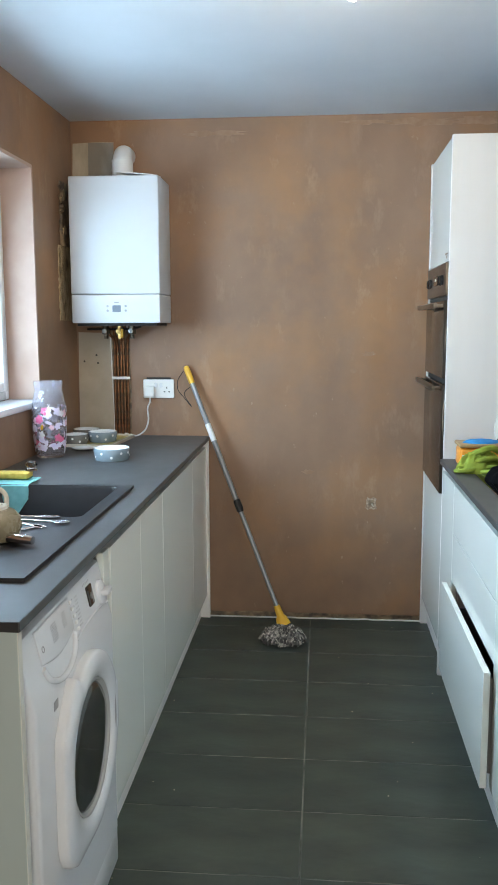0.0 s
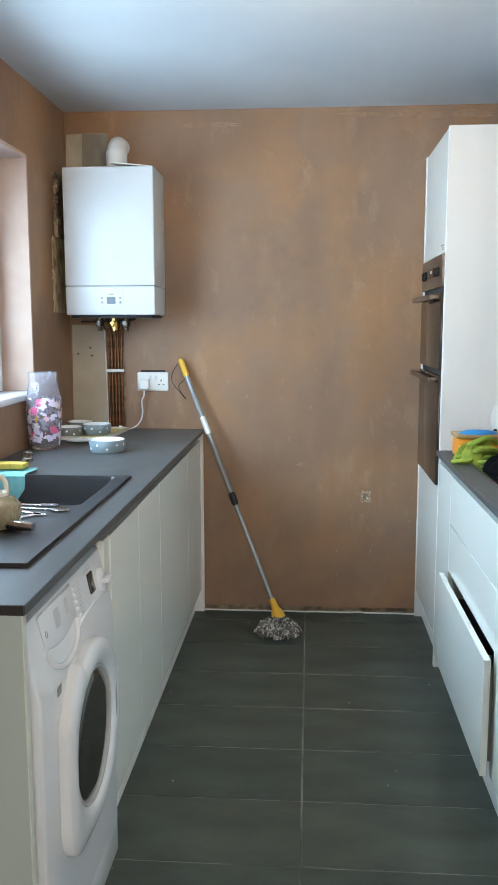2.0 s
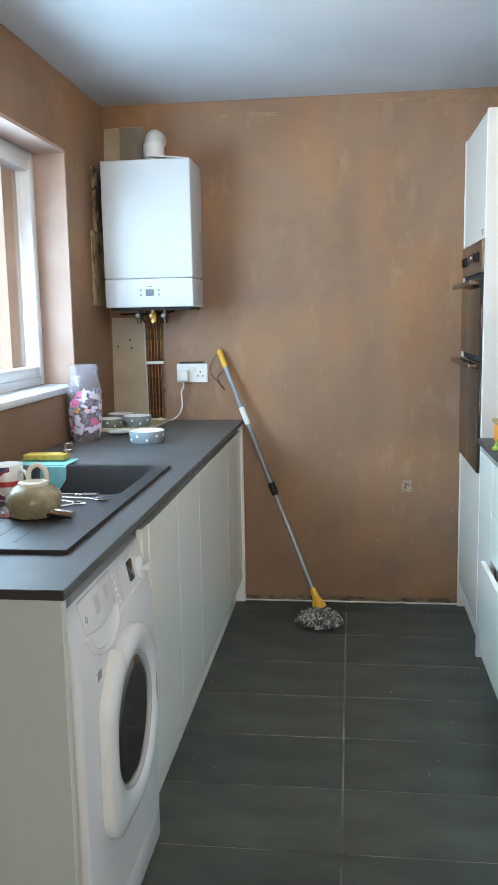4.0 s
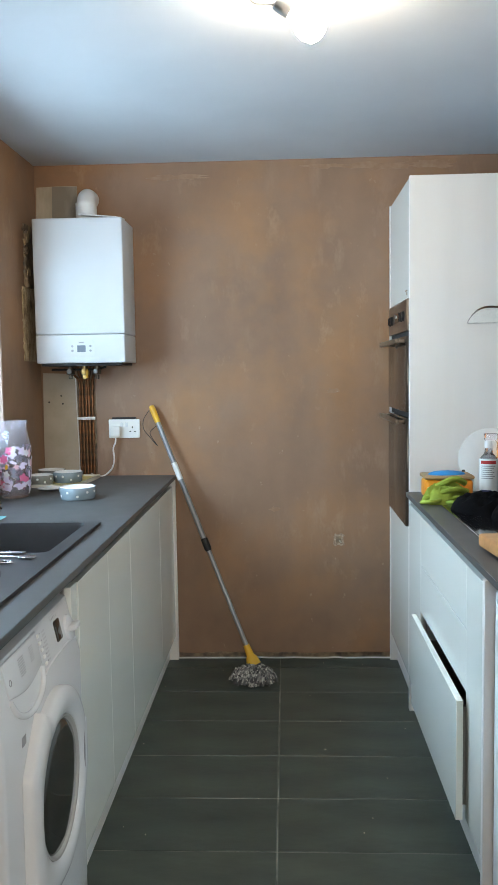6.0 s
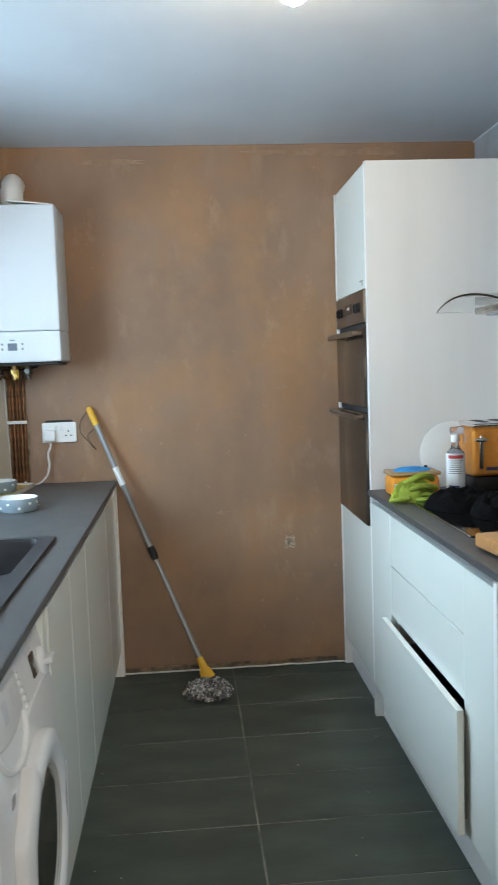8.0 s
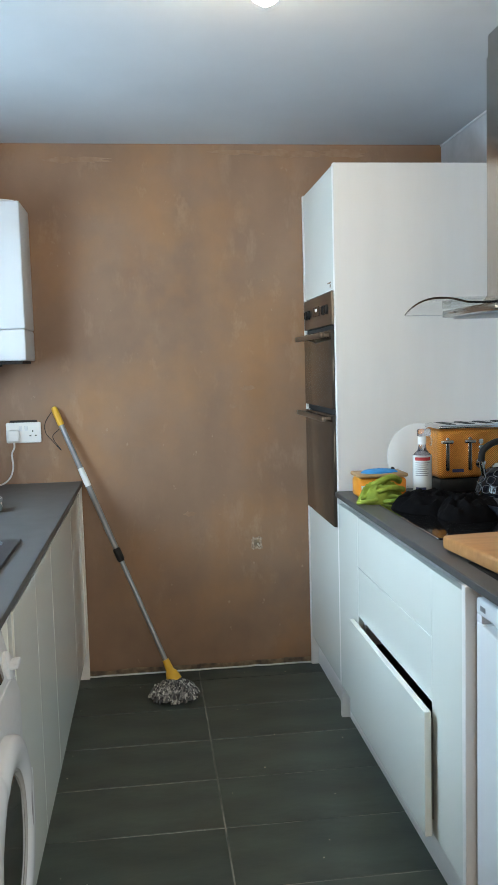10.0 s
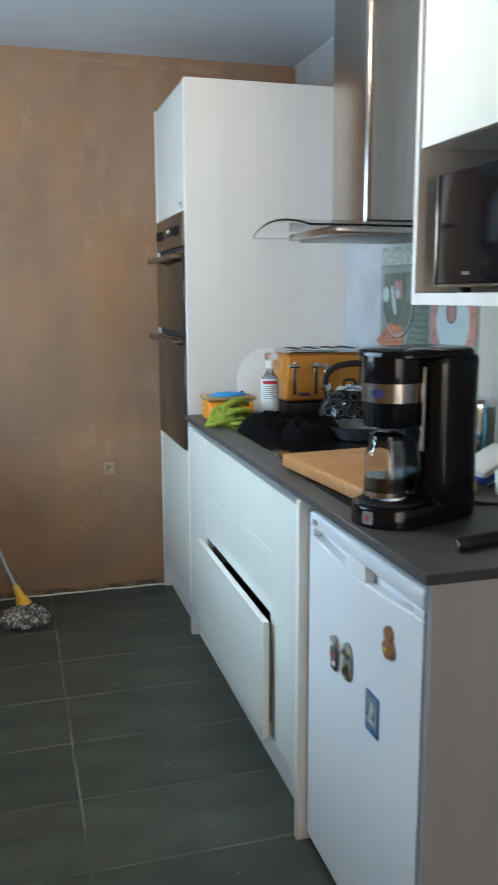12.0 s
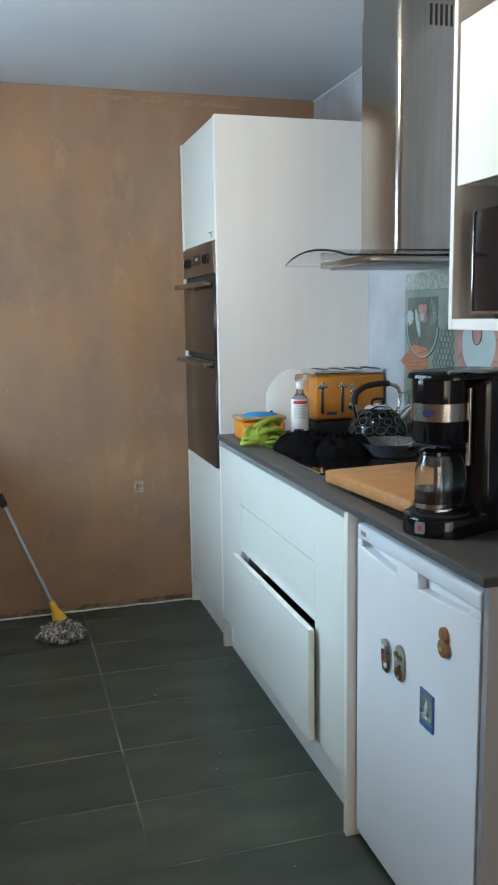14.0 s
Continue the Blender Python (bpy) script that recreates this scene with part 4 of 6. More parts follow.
part("panel_ridge", tube(smooth_line([(MF - 0.010, 2.052, 0.735), (MF - 0.012, 2.10, 0.741), (MF - 0.013, 2.18, 0.744), (MF - 0.013, 2.26, 0.744), (MF - 0.010, 2.318, 0.736)], 5), 0.0035, 8), ENAMEL, wm, "raised line under the controls")
part("display", slab(rounded(0.042, 0.050, 0.004), 0.003, on_panel(2.205, 0.0, 0.0015), 0.001), OVENGLASS, wm, "dark brown display window")
part("print_mark", bars([(-0.02 + k * 0.011, 0, 0.004, 0.005) for k in range(5)], on_panel(2.19, 0.032, 0.0012)), MARKGREY, wm)
part("print_mark", bars([(-0.022 + k * 0.011, 0.009, 0.007, 0.002) for k in range(5)], on_panel(2.19, 0.032, 0.0012)), FAINT, wm)
for k in range(5):
    b = part("button", slab(rounded(0.013, 0.008, 0.003), 0.004, on_panel(2.062 + k * 0.004, 0.030 - k * 0.017, 0.0012), 0.0015), PLASTIC, wm)
    part("lamp", slab(circle(0.0018, 8), 0.001, on_panel(2.082 + k * 0.004, 0.031 - k * 0.017, 0.0012)), MARKGREY, b)
part("print_mark", bars(print_block(0.022, 0.075, 9, 8), on_panel(2.108, -0.004, 0.0012)), FAINT, wm)
kn = part("programme_dial", lathe([(0, 0), (0.032, 0), (0.031, 0.007), (0.026, 0.010), (0, 0.010)], on_panel(2.283, -0.018, 0.0012), 32), ENAMEL, wm)
part("knob", slab(rounded(0.050, 0.014, 0.006), 0.018, on_panel(2.283, -0.018, 0.0112), 0.004), ENAMEL, kn)
part("sticker", slab(rounded(0.026, 0.020, 0.002), 0.0008, facing_east(MF + 0.0002, 1.862, 0.672)), MARKGREY, wm, "small grey label")
DY, DZ, NW = 2.058, 0.484, 96


def door_outline(n, r=0.214):
    """Round, but for a straight hinge side with blunt corners; seen as distances from the middle."""
    corners = [(-0.12, r * 1.02), (-0.208, 0.122), (-0.216, 0.108), (-0.218, -0.120), (-0.212, -0.150), (-0.190, -0.184), (-0.155, -0.204), (-0.02, -r)]
    out = []
    for k in range(n):
        a = 2 * math.pi * k / n
        d = Vector((math.cos(a), math.sin(a)))
        q = r
        if 112 < math.degrees(a) < 268:
            for p0, p1 in zip(corners, corners[1:]):
                e0, e1 = Vector(p0), Vector(p1)
                det = d.x * (e0.y - e1.y) - d.y * (e0.x - e1.x)
                if abs(det) < 1e-9:
                    continue
                t_ = (e0.x * (e0.y - e1.y) - e0.y * (e0.x - e1.x)) / det
                u_ = (d.x * e0.y - d.y * e0.x) / det
                if t_ > 0 and -1e-6 <= u_ <= 1 + 1e-6:
                    q = max(r, t_)
        out.append((q, d.x, d.y))
    return out


fe = facing_east(MF + 0.0005, DY, DZ)
GR, GX = 0.155, -0.008
bm = bmesh.new()
lay = []
for blend, inset, out in ((1, 0, 0.0), (1, 0.0, 0.014), (1, 0.002, 0.020), (1, 0.006, 0.024), (0.60, 0.0, 0.030), (0.30, 0.0, 0.029), (0.06, 0.0, 0.024), (0.0, 0.0, 0.020), (0.0, 0.002, 0.012)):
    row = []
    for q, cx, cy in door_outline(NW):
        ix, iy = GX + GR * cx, GR * cy
        ox_, oy_ = (q - inset) * cx, (q - inset) * cy
        if blend == 0.0:
            ix, iy = GX + (GR - inset) * cx, (GR - inset) * cy
        row.append(bm.verts.new(fe @ Vector((ix + (ox_ - ix) * blend, iy + (oy_ - iy) * blend, out))))
    lay.append(row)
for a, b in zip(lay, lay[1:]):
    for k in range(NW):
        bm.faces.new((a[k], a[(k + 1) % NW], b[(k + 1) % NW], b[k]))
bmesh.ops.recalc_face_normals(bm, faces=bm.faces)
door = part("door", bm, ENAMEL, wm, "white round porthole door with a straight hinge side", smooth=60)
dm = fe @ Matrix.Translation((GX, 0.0, 0))
part("inner_ring", lathe([(0.1545, 0.014), (0.153, 0.0205), (0.148, 0.0195), (0.143, 0.012)], dm, 64), mottled("grey_bezel", (0.50, 0.50, 0.49), (0.44, 0.44, 0.43), 6, (0.12, 0.2)), door, "glossy grey inner bezel")
part("glass_bowl", lathe([(0.1435, 0.012), (0.138, 0.017), (0.118, 0.021), (0.06, 0.0235), (0, 0.024)], dm, 64), mottled("dark_door_glass", (0.014, 0.015, 0.014), (0.07, 0.067, 0.06), 4, (0.03, 0.06), relief=0), door, "dark glass bowl")
part("handle", slab(rounded(0.022, 0.128, 0.008), 0.008, fe @ Matrix.Translation((0.183, 0.012, 0.022)), 0.004), ENAMEL, door)
# raised grey strip stands in for the shade behind the handle
part("handle_gap_shade", slab(rounded(0.012, 0.110, 0.005), 0.003, fe @ Matrix.Translation((0.168, 0.012, 0.0262))), MARKGREY, door)
part("badge", bars([(-0.075 + k * 0.007, 0.172 + k * 0.0008, 0.006, 0.007) for k in range(8)], fe @ Matrix.Translation((0.03, 0.006, 0.0286))), MARKGREY, door)
part("kickplate", box(MF - 0.020, MF - 0.003, MY0 + 0.004, MY1 - 0.004, 0.004, 0.101, 0.004), ENAMEL, wm, "white kick panel")

# ---- things on the left worktop and drainer ----
rn = random.Random(7)
vase = thing("drinks_dispenser", (-0.994, 3.575, ZT), "clear plastic barrel jug printed with pink and lilac flowers", "jug")
prof = [(0.0, 0.0), (0.052, 0.0), (0.056, 0.006), (0.060, 0.03), (0.0665, 0.10), (0.0685, 0.15), (0.0665, 0.205), (0.0590, 0.240), (0.0545, 0.254), (0.0545, 0.262), (0.0585, 0.284), (0.0580, 0.292), (0.0560, 0.292), (0.0520, 0.262), (0.0520, 0.254), (0.0565, 0.240), (0.0640, 0.205), (0.0660, 0.15), (0.0640, 0.10), (0.0575, 0.03), (0.052, 0.010), (0.0, 0.010)]
vm = Matrix.Translation((-0.994, 3.575, ZT + 0.0005))
prof = [(r, z * 1.06) for r, z in prof]
jug = part("jug", lathe(prof, vm, 40), CLEAR, vase)


def radius_at(h):
    for (r0, z0), (r1, z1) in zip(prof[2:], prof[3:8]):
        if z0 <= h <= z1:
            return r0 + (r1 - r0) * (h - z0) / (z1 - z0)
    return 0.056


def curved_patch(outline, a0, h0, lift=0.0006):
    """A flat shape laid onto the jug's curved side about angle a0 and height h0."""
    one = bmesh.new()
    vs, r0 = [], radius_at(h0)
    for x, y in [(0, 0)] + outline:
        h = min(max(h0 + y, 0.012), 0.21)
        r = radius_at(h) + lift
        a = a0 + x / r0
        vs.append(one.verts.new((-0.994 + r * math.cos(a), 3.575 + r * math.sin(a), ZT + h)))
    for k in range(len(outline)):
        one.faces.new((vs[0], vs[1 + k], vs[1 + (k + 1) % len(outline)]))
    got = bmesh.ops.extrude_face_region(one, geom=one.faces[:])
    for v in got["geom"]:
        if isinstance(v, bmesh.types.BMVert):
            v.co += (v.co - Vector((-0.994, 3.575, v.co.z))).normalized() * 0.0005
    bmesh.ops.recalc_face_normals(one, faces=one.faces)
    return one


def petals(r, n, spin):
    return [((r * (0.62 + 0.38 * abs(math.cos(n / 2 * (a + spin))))) * math.cos(a), (r * (0.62 + 0.38 * abs(math.cos(n / 2 * (a + spin))))) * math.sin(a)) for a in (2 * math.pi * k / 30 for k in range(30))]


def leaf(l, w, spin):
    pts = [(l * math.cos(a), w * math.sin(a)) for a in (2 * math.pi * k / 12 for k in range(12))]
    c, s = math.cos(spin), math.sin(spin)
    return [(c * x - s * y, s * x + c * y) for x, y in pts]


LEAFGREY = mottled("slate_leaf_print", (0.27, 0.27, 0.36), (0.34, 0.33, 0.42), 30, (0.3, 0.4), relief=0)
for k in range(58):
    a0, h0 = k * 2.4 + rn.uniform(-0.2, 0.2), rn.uniform(0.026, 0.212)
    mat_ = (LILAC, BLUSH, LILAC, GREYPRINT, LILAC, PINK)[k % 6]
    part("flower", curved_patch(petals(rn.uniform(0.012, 0.019), 5, rn.uniform(0, 6)), a0, h0), mat_, jug)
    part("leaf", curved_patch(leaf(0.015, 0.006, rn.uniform(0, 3)), a0 + 0.5, h0 + 0.012, 0.0016), LEAFGREY if k % 3 == 0 else LILAC, jug)
hot = -1.85
part("flower", curved_patch(petals(0.019, 6, 0.4), hot, 0.160, 0.0022), PINK, jug, "bright pink flower")
part("leaf", curved_patch(leaf(0.011, 0.006, 1.4), hot + 0.15, 0.128, 0.0022), YELLOW, jug, "small yellow bud")


def spotted_bowl(x, y, z, r, h, mat_, label):
    b = thing("pet_bowl", (x, y, z), label, "bowl", "spotted bowls")
    m = Matrix.Translation((x, y, z + 0.0005))
    part("outside", lathe([(0, 0), (r * 0.90, 0), (r * 0.94, 0.004), (r, h - 0.003), (r - 0.002, h)], m, 40), mat_, b)
    part("inside", lathe([(r - 0.002, h), (r - 0.005, h + 0.001), (r - 0.009, h - 0.004), (r - 0.014, 0.012), (0, 0.010)], m, 40), GLAZE, b, "white glazed inside")
    for k in range(11):
        a, hh = 2 * math.pi * k / 11 + x * 9, h * (0.34 if k % 2 else 0.66)
        rr = r * 0.94 + (r - r * 0.94) * hh / h
        out = Vector((math.cos(a), math.sin(a), 0))
        part("spot", slab(circle(0.0052, 14), 0.0010, axes(Vector((x, y, z)) + out * (rr - 0.0002) + Vector((0, 0, hh)), (-math.sin(a), math.cos(a), 0), (0, 0, 1), out)), GLAZE, b)
    return b


spotted_bowl(-0.722, 3.515, ZT, 0.072, 0.048, BOWLBLUE, "blue-grey spotted bowl standing on the worktop")
tray = thing("serving_tray", (-0.94, 4.02, ZT), "yellow patterned tray with a pale rim", "tray")
tm = pose(-0.925, 4.015, ZT + 0.0005, 0, 0, -4)
part("base", slab(rounded(0.25, 0.36, 0.02), 0.006, tm), mottled("yellow_tray", (0.62, 0.45, 0.10), (0.42, 0.36, 0.16), 26, (0.3, 0.4)), tray)
part("rim", ring_of(rounded(0.268, 0.378, 0.028), rounded(0.25, 0.36, 0.02), 0.014, tm), CREAM, tray, "cream raised rim")
spotted_bowl(-0.885, 3.985, ZT + 0.0068, 0.066, 0.046, BOWLBLUE, "blue-grey spotted bowl on the tray")
spotted_bowl(-0.990, 3.905, ZT + 0.0068, 0.058, 0.042, BOWLGREY, "taupe spotted bowl on the tray")
spotted_bowl(-0.985, 4.075, ZT + 0.0068, 0.064, 0.046, BOWLGREY, "taupe spotted bowl at the back of the tray")
saucer = solo("saucer", lathe([(0, 0), (0.03, 0), (0.055, 0.007), (0.056, 0.009), (0.03, 0.004), (0, 0.004)], Matrix.Translation((-0.905, 3.77, ZT + 0.0005)), 36), GLAZE, (-0.905, 3.77, ZT), "small white saucer beside the tray", "saucer")

sp = thing("sponge", (-0.955, 3.015, ZT), "yellow sponge lying on its green scouring face", "sponge")
part("foam", box(-1.030, -0.880, 2.985, 3.045, ZT + 0.0168, ZT + 0.0358, 0.004), SPONGE, sp)
part("scourer", box(-1.030, -0.880, 2.985, 3.045, ZT + 0.013, ZT + 0.0165, 0.001), SCOURER, sp)
solo("glass_stopper", lathe([(0, 0), (0.020, 0), (0.021, 0.004), (0.013, 0.012), (0.022, 0.020), (0.016, 0.032), (0, 0.034)], Matrix.Translation((-0.885, 3.045, ZT + 0.036)), 8), GLASS, (-0.885, 3.045, ZT + 0.036), "faceted clear glass stopper resting on the sponge", "stopper", smooth=20)
bm = bmesh.new()
g = []
for i in range(17):
    s = i / 16
    row = []
    for j in range(25):
        d = j / 24 * 0.27
        tip = max(0.0, 0.160 - abs(s - 0.66) * 0.26)
        flat = 0.105
        dd = min(d, flat + tip)
        y = 3.055 - dd if dd < flat + 0.024 else 2.9185
        z = ZT + 0.0115 if dd < flat + 0.024 else ZT + 0.0115 - (dd - flat - 0.024)
        row.append(bm.verts.new((-1.045 + s * 0.19 + 0.002 * math.sin(j * 0.6), y - 0.002 * noise.noise((s * 5, j * 0.3, 1)), z + 0.0008 * noise.noise((s * 9, j * 0.5, 2)))))
    g.append(row)
for a, b in zip(g, g[1:]):
    for j in range(24):
        if (a[j].co - a[j + 1].co).length > 1e-4 or (b[j].co - b[j + 1].co).length > 1e-4:
            bm.faces.new((a[j], b[j], b[j + 1], a[j + 1]))
bmesh.ops.remove_doubles(bm, verts=bm.verts, dist=1e-5)
cl = solo("dishcloth", bm, TEAL, (-0.95, 2.95, ZT), "teal dimpled dishcloth draped over the sink edge", "cloth")
th = cl.modifiers.new("thick", "SOLIDIFY")
th.thickness, th.offset = 0.003, 1.0

mug = thing("mug", (-0.835, 2.41, ZS), "white mug printed with red and navy stripes", "mug")
mm = Matrix.Translation((-0.835, 2.41, ZS))
cup = part("cup", lathe([(0, 0), (0.038, 0), (0.041, 0.004), (0.042, 0.095), (0.0405, 0.097), (0.039, 0.095), (0.038, 0.008), (0, 0.006)], mm, 40), GLAZE, mug)
part("handle", tube(smooth_line([(-0.797, 2.397, ZS + 0.080), (-0.778, 2.391, ZS + 0.078), (-0.768, 2.388, ZS + 0.050), (-0.780, 2.392, ZS + 0.024), (-0.797, 2.397, ZS + 0.020)], 5), 0.005, 10), GLAZE, mug)


def mug_band(z0, z1, a0, a1, slope, mat_):
    one = bmesh.new()
    cols = []
    for k in range(21):
        a = radians(a0 + (a1 - a0) * k / 20)
        dz = slope * (k / 20 - 0.5)
        cols.append([one.verts.new((-0.835 + r * math.cos(a), 2.41 + r * math.sin(a), ZS + min(max(z + dz, 0.004), 0.094))) for r, z in ((0.0424, z0), (0.0424, z1), (0.0430, z1), (0.0430, z0))])
    for a, b in zip(cols, cols[1:]):
        for j in range(4):
            one.faces.new((a[j], b[j], b[(j + 1) % 4], a[(j + 1) % 4]))
    one.faces.new(cols[0][::-1]), one.faces.new(cols[-1])
    bmesh.ops.recalc_face_normals(one, faces=one.faces)
    part("stripe", one, mat_, cup)


mug_band(0.040, 0.054, 150, 390, 0.0, RED)
mug_band(0.062, 0.072, 200, 300, 0.050, RED)
mug_band(0.018, 0.026, 200, 300, -0.045, NAVY)
mug_band(0.076, 0.092, 215, 300, 0.010, NAVY)
mug_band(0.006, 0.016, 190, 320, 0.0, RED)

pot = thing("teapot", (-0.690, 2.225, ZS), "olive stoneware teapot draining upside down with a chrome spout", "teapot")
pm = Matrix.Translation((-0.690, 2.225, ZS + 0.0004))
part("body", lathe([(0, 0), (0.052, 0), (0.058, 0.003), (0.064, 0.018), (0.0695, 0.036), (0.067, 0.054), (0.054, 0.070), (0.036, 0.079), (0.033, 0.081)], pm, 40), OLIVE, pot)
part("foot_ring", lathe([(0.038, 0.077), (0.036, 0.085), (0.026, 0.087), (0.024, 0.081), (0, 0.080)], pm, 36), CREAM, pot, "cream foot ring")
part("spout", tube([(-0.640, 2.196, ZS + 0.016), (-0.605, 2.180, ZS + 0.015), (-0.572, 2.172, ZS + 0.014)], 0.012, 16, radii=[0.014, 0.012, 0.010]), CHROME, pot, "chrome spout")
part("handle", tube(smooth_line([(-0.712, 2.255, ZS + 0.076), (-0.712, 2.262, ZS + 0.108), (-0.690, 2.262, ZS + 0.121), (-0.668, 2.258, ZS + 0.105), (-0.664, 2.250, ZS + 0.072)], 5), 0.0062, 10), CREAM, pot, "cream loop handle")


def cutlery(name, a, b, w, bowl_, label):
    a, b = Vector(a), Vector(b)
    d = (b - a).normalized()
    s = Vector((-d.y, d.x, 0))
    w *= 1.45
    l = (b - a).length
    out = [(0, -w * 0.5), (l * 0.45, -w * 0.32), (l * 0.62, -w * 0.3)]
    if bowl_:
        tip = [(l * 0.70, -w * 0.8), (l * 0.82, -w * 1.25), (l * 0.94, -w * 1.0), (l, 0)]
    else:
        tip = [(l * 0.66, -w * 0.75), (l * 0.95, -w * 0.6), (l, w * 0.3)]
    half = out + tip
    outline = half + [(x, -y) for x, y in reversed(half) if abs(y) > 1e-6 and x < l]
    m = axes(a, d, s, d.cross(s))
    return solo(name, slab(outline, 0.0032, m, 0.0010, seg=1), CHROME, a, label, name, "cutlery on the drainer")


cutlery("knife", (-0.735, 2.452, ZS + 0.004), (-0.60, 2.462, ZS + 0.002), 0.012, False, "steel table knife on the black drainer")
cutlery("spoon", (-0.700, 2.430, ZS + 0.001), (-0.552, 2.398, ZS + 0.003), 0.009, True, "steel spoon on the black drainer")
cutlery("fork", (-0.690, 2.395, ZS + 0.001), (-0.60, 2.345, ZS + 0.001), 0.010, False, "steel fork on the black drainer")
cutlery("spoon", (-0.655, 2.315, ZS + 0.001), (-0.618, 2.360, ZS + 0.001), 0.011, True, "short steel teaspoon on the black drainer")
cutlery("spoon", (-0.80, 2.30, ZS + 0.001), (-0.745, 2.185, ZS + 0.001), 0.012, True, "steel dessert spoon on the black drainer")

# ---- round the boiler ----
bm = slab([(-1.068, 2.085), (-0.895, 2.088), (-0.868, 2.15), (-0.866, 2.286), (-0.95, 2.289), (-1.060, 2.284)], 0.004, facing_south(0, YN, 0))
patch_top = part("exposed_board", bm, mottled("stained_board", (0.56, 0.48, 0.36), (0.33, 0.27, 0.19), 9, (0.7, 0.85), stretch=(1, 1, 0.35), relief=0.4), wall_north, "stained bare board above the boiler")
part("exposed_board", slab([(-0.990, 2.087), (-0.893, 2.088), (-0.868, 2.15), (-0.867, 2.284), (-0.985, 2.286)], 0.0065, facing_south(0, YN, 0)), mottled("weathered_grey_board", (0.34, 0.31, 0.26), (0.24, 0.21, 0.17), 11, (0.7, 0.85), stretch=(1, 1, 0.3), relief=0.4), wall_north, "weathered grey board end beside the flue")
bm = slab([(-1.068, 0.912), (-0.888, 0.912), (-0.893, 1.1), (-0.900, 1.405), (-1.060, 1.410), (-1.064, 1.2)], 0.004, facing_south(0, YN, 0))
part("exposed_board", bm, BOARD, wall_north, "old grey-beige wall board below the boiler")
for x, z in ((-0.975, 1.30), (-0.968, 1.262), (-1.035, 1.27)):
    part("screw_hole", slab(circle(0.0045, 10), 0.0012, facing_south(x, YN - 0.004, z)), DARK, wall_north)
def ragged(z0, z1, y_mid, amp, seed, n=60):
    """A strip against the corner whose free edge is broken plaster."""
    edge = [(y_mid + amp * (noise.noise((k * 0.21, seed, 0)) + 0.6 * noise.noise((k * 0.83, seed + 4, 0)) + 0.4 * noise.noise((k * 2.3, seed + 9, 0))), z0 + (z1 - z0) * k / n) for k in range(n + 1)]
    return [(4.235, z0)] + edge + [(4.235, z1)]


STRIP = material("broken_plaster_edge", (0.4, 0.3, 0.18), 0.9)
_sn = ramp(STRIP, noise_of(STRIP, 22, 6, (1, 1, 0.6), 0.65), [(0.32, (0.14, 0.10, 0.06)), (0.45, (0.42, 0.31, 0.18)), (0.62, (0.66, 0.54, 0.36))])
colour_of(STRIP, _sn)
bump(STRIP, noise_of(STRIP, 60, 5), 0.9, 0.01)
part("raw_patch", slab([(-y, z) for y, z in ragged(1.465, 1.80, 4.000, 0.016, 2)], 0.005, axes((XW, 0, 0), (0, -1, 0), (0, 0, 1), (1, 0, 0))), STRIP, wall_west, "rough yellowish broken plaster strip beside the boiler")
part("raw_patch", slab([(-y, z) for y, z in ragged(1.802, 2.085, 4.045, 0.022, 9)], 0.0075, axes((XW, 0, 0), (0, -1, 0), (0, 0, 1), (1, 0, 0))), RUBBLE, wall_west, "dark crumbling masonry edge")
rz = random.Random(13)
for k in range(16):
    z, s_ = 1.80 + 0.28 * rz.random(), rz.uniform(0.008, 0.020)
    part("stone_chip", slab([(s_ * (1 + 0.4 * rz.uniform(-1, 1)) * math.cos(q), 1.3 * s_ * (1 + 0.4 * rz.uniform(-1, 1)) * math.sin(q)) for q in (2 * math.pi * i / 9 for i in range(9))], 0.010 + 0.006 * rz.random(), axes((XW + 0.006, 4.045 + rz.uniform(-0.012, 0.03), z), (0, -1, 0), (0, 0, 1), (1, 0, 0)), 0.003, seg=1), STRIP if k % 3 == 0 else RUBBLE, wall_west)

part("pipe_chase", slab([(-0.893, 0.912), (-0.812, 0.912), (-0.806, 1.1), (-0.812, 1.42), (-0.900, 1.42)], 0.0025, facing_south(0, YN, 0)), RUBBLE, wall_north, "dark open pipe chase")
for k, x in enumerate((-0.884, -0.868, -0.852, -0.837, -0.821)):
    pts = smooth_line([(x, YN - 0.014, ZT + 0.001), (x, YN - 0.014, 1.20), (x + 0.002 * (-1) ** k, YN - 0.015, 1.36), (x + (k - 2) * 0.008, YN - 0.035, 1.40), (x + (k - 2) * 0.012, YN - 0.05, 1.452)], 4)
    solo("copper_pipe", tube(pts, 0.0072 if k % 2 else 0.0062, 12), COPPER, (x, YN - 0.014, ZT), "dull copper boiler pipe running down the wall", "pipe", "boiler pipes")
clip = solo("pipe_clip", box(-0.896, -0.808, YN - 0.026, YN - 0.0215, 1.184, 1.198, 0.002), PLASTIC, (-0.85, YN - 0.02, 1.19), "white plastic clip across the copper pipes", "clip")
solo("cable", tube(smooth_line([(-0.902, YN - 0.006, 1.40), (-0.899, YN - 0.006, 1.2), (-0.893, YN - 0.006, 1.0), (-0.897, YN - 0.008, ZT + 0.003)], 5), 0.0028, 8), CORD, (-0.9, YN, ZT), "thin white cable beside the pipes", "cable")
TARNISH = mottled("tarnished_metal", (0.13, 0.115, 0.09), (0.07, 0.062, 0.05), 40, (0.35, 0.5), metal=0.8)
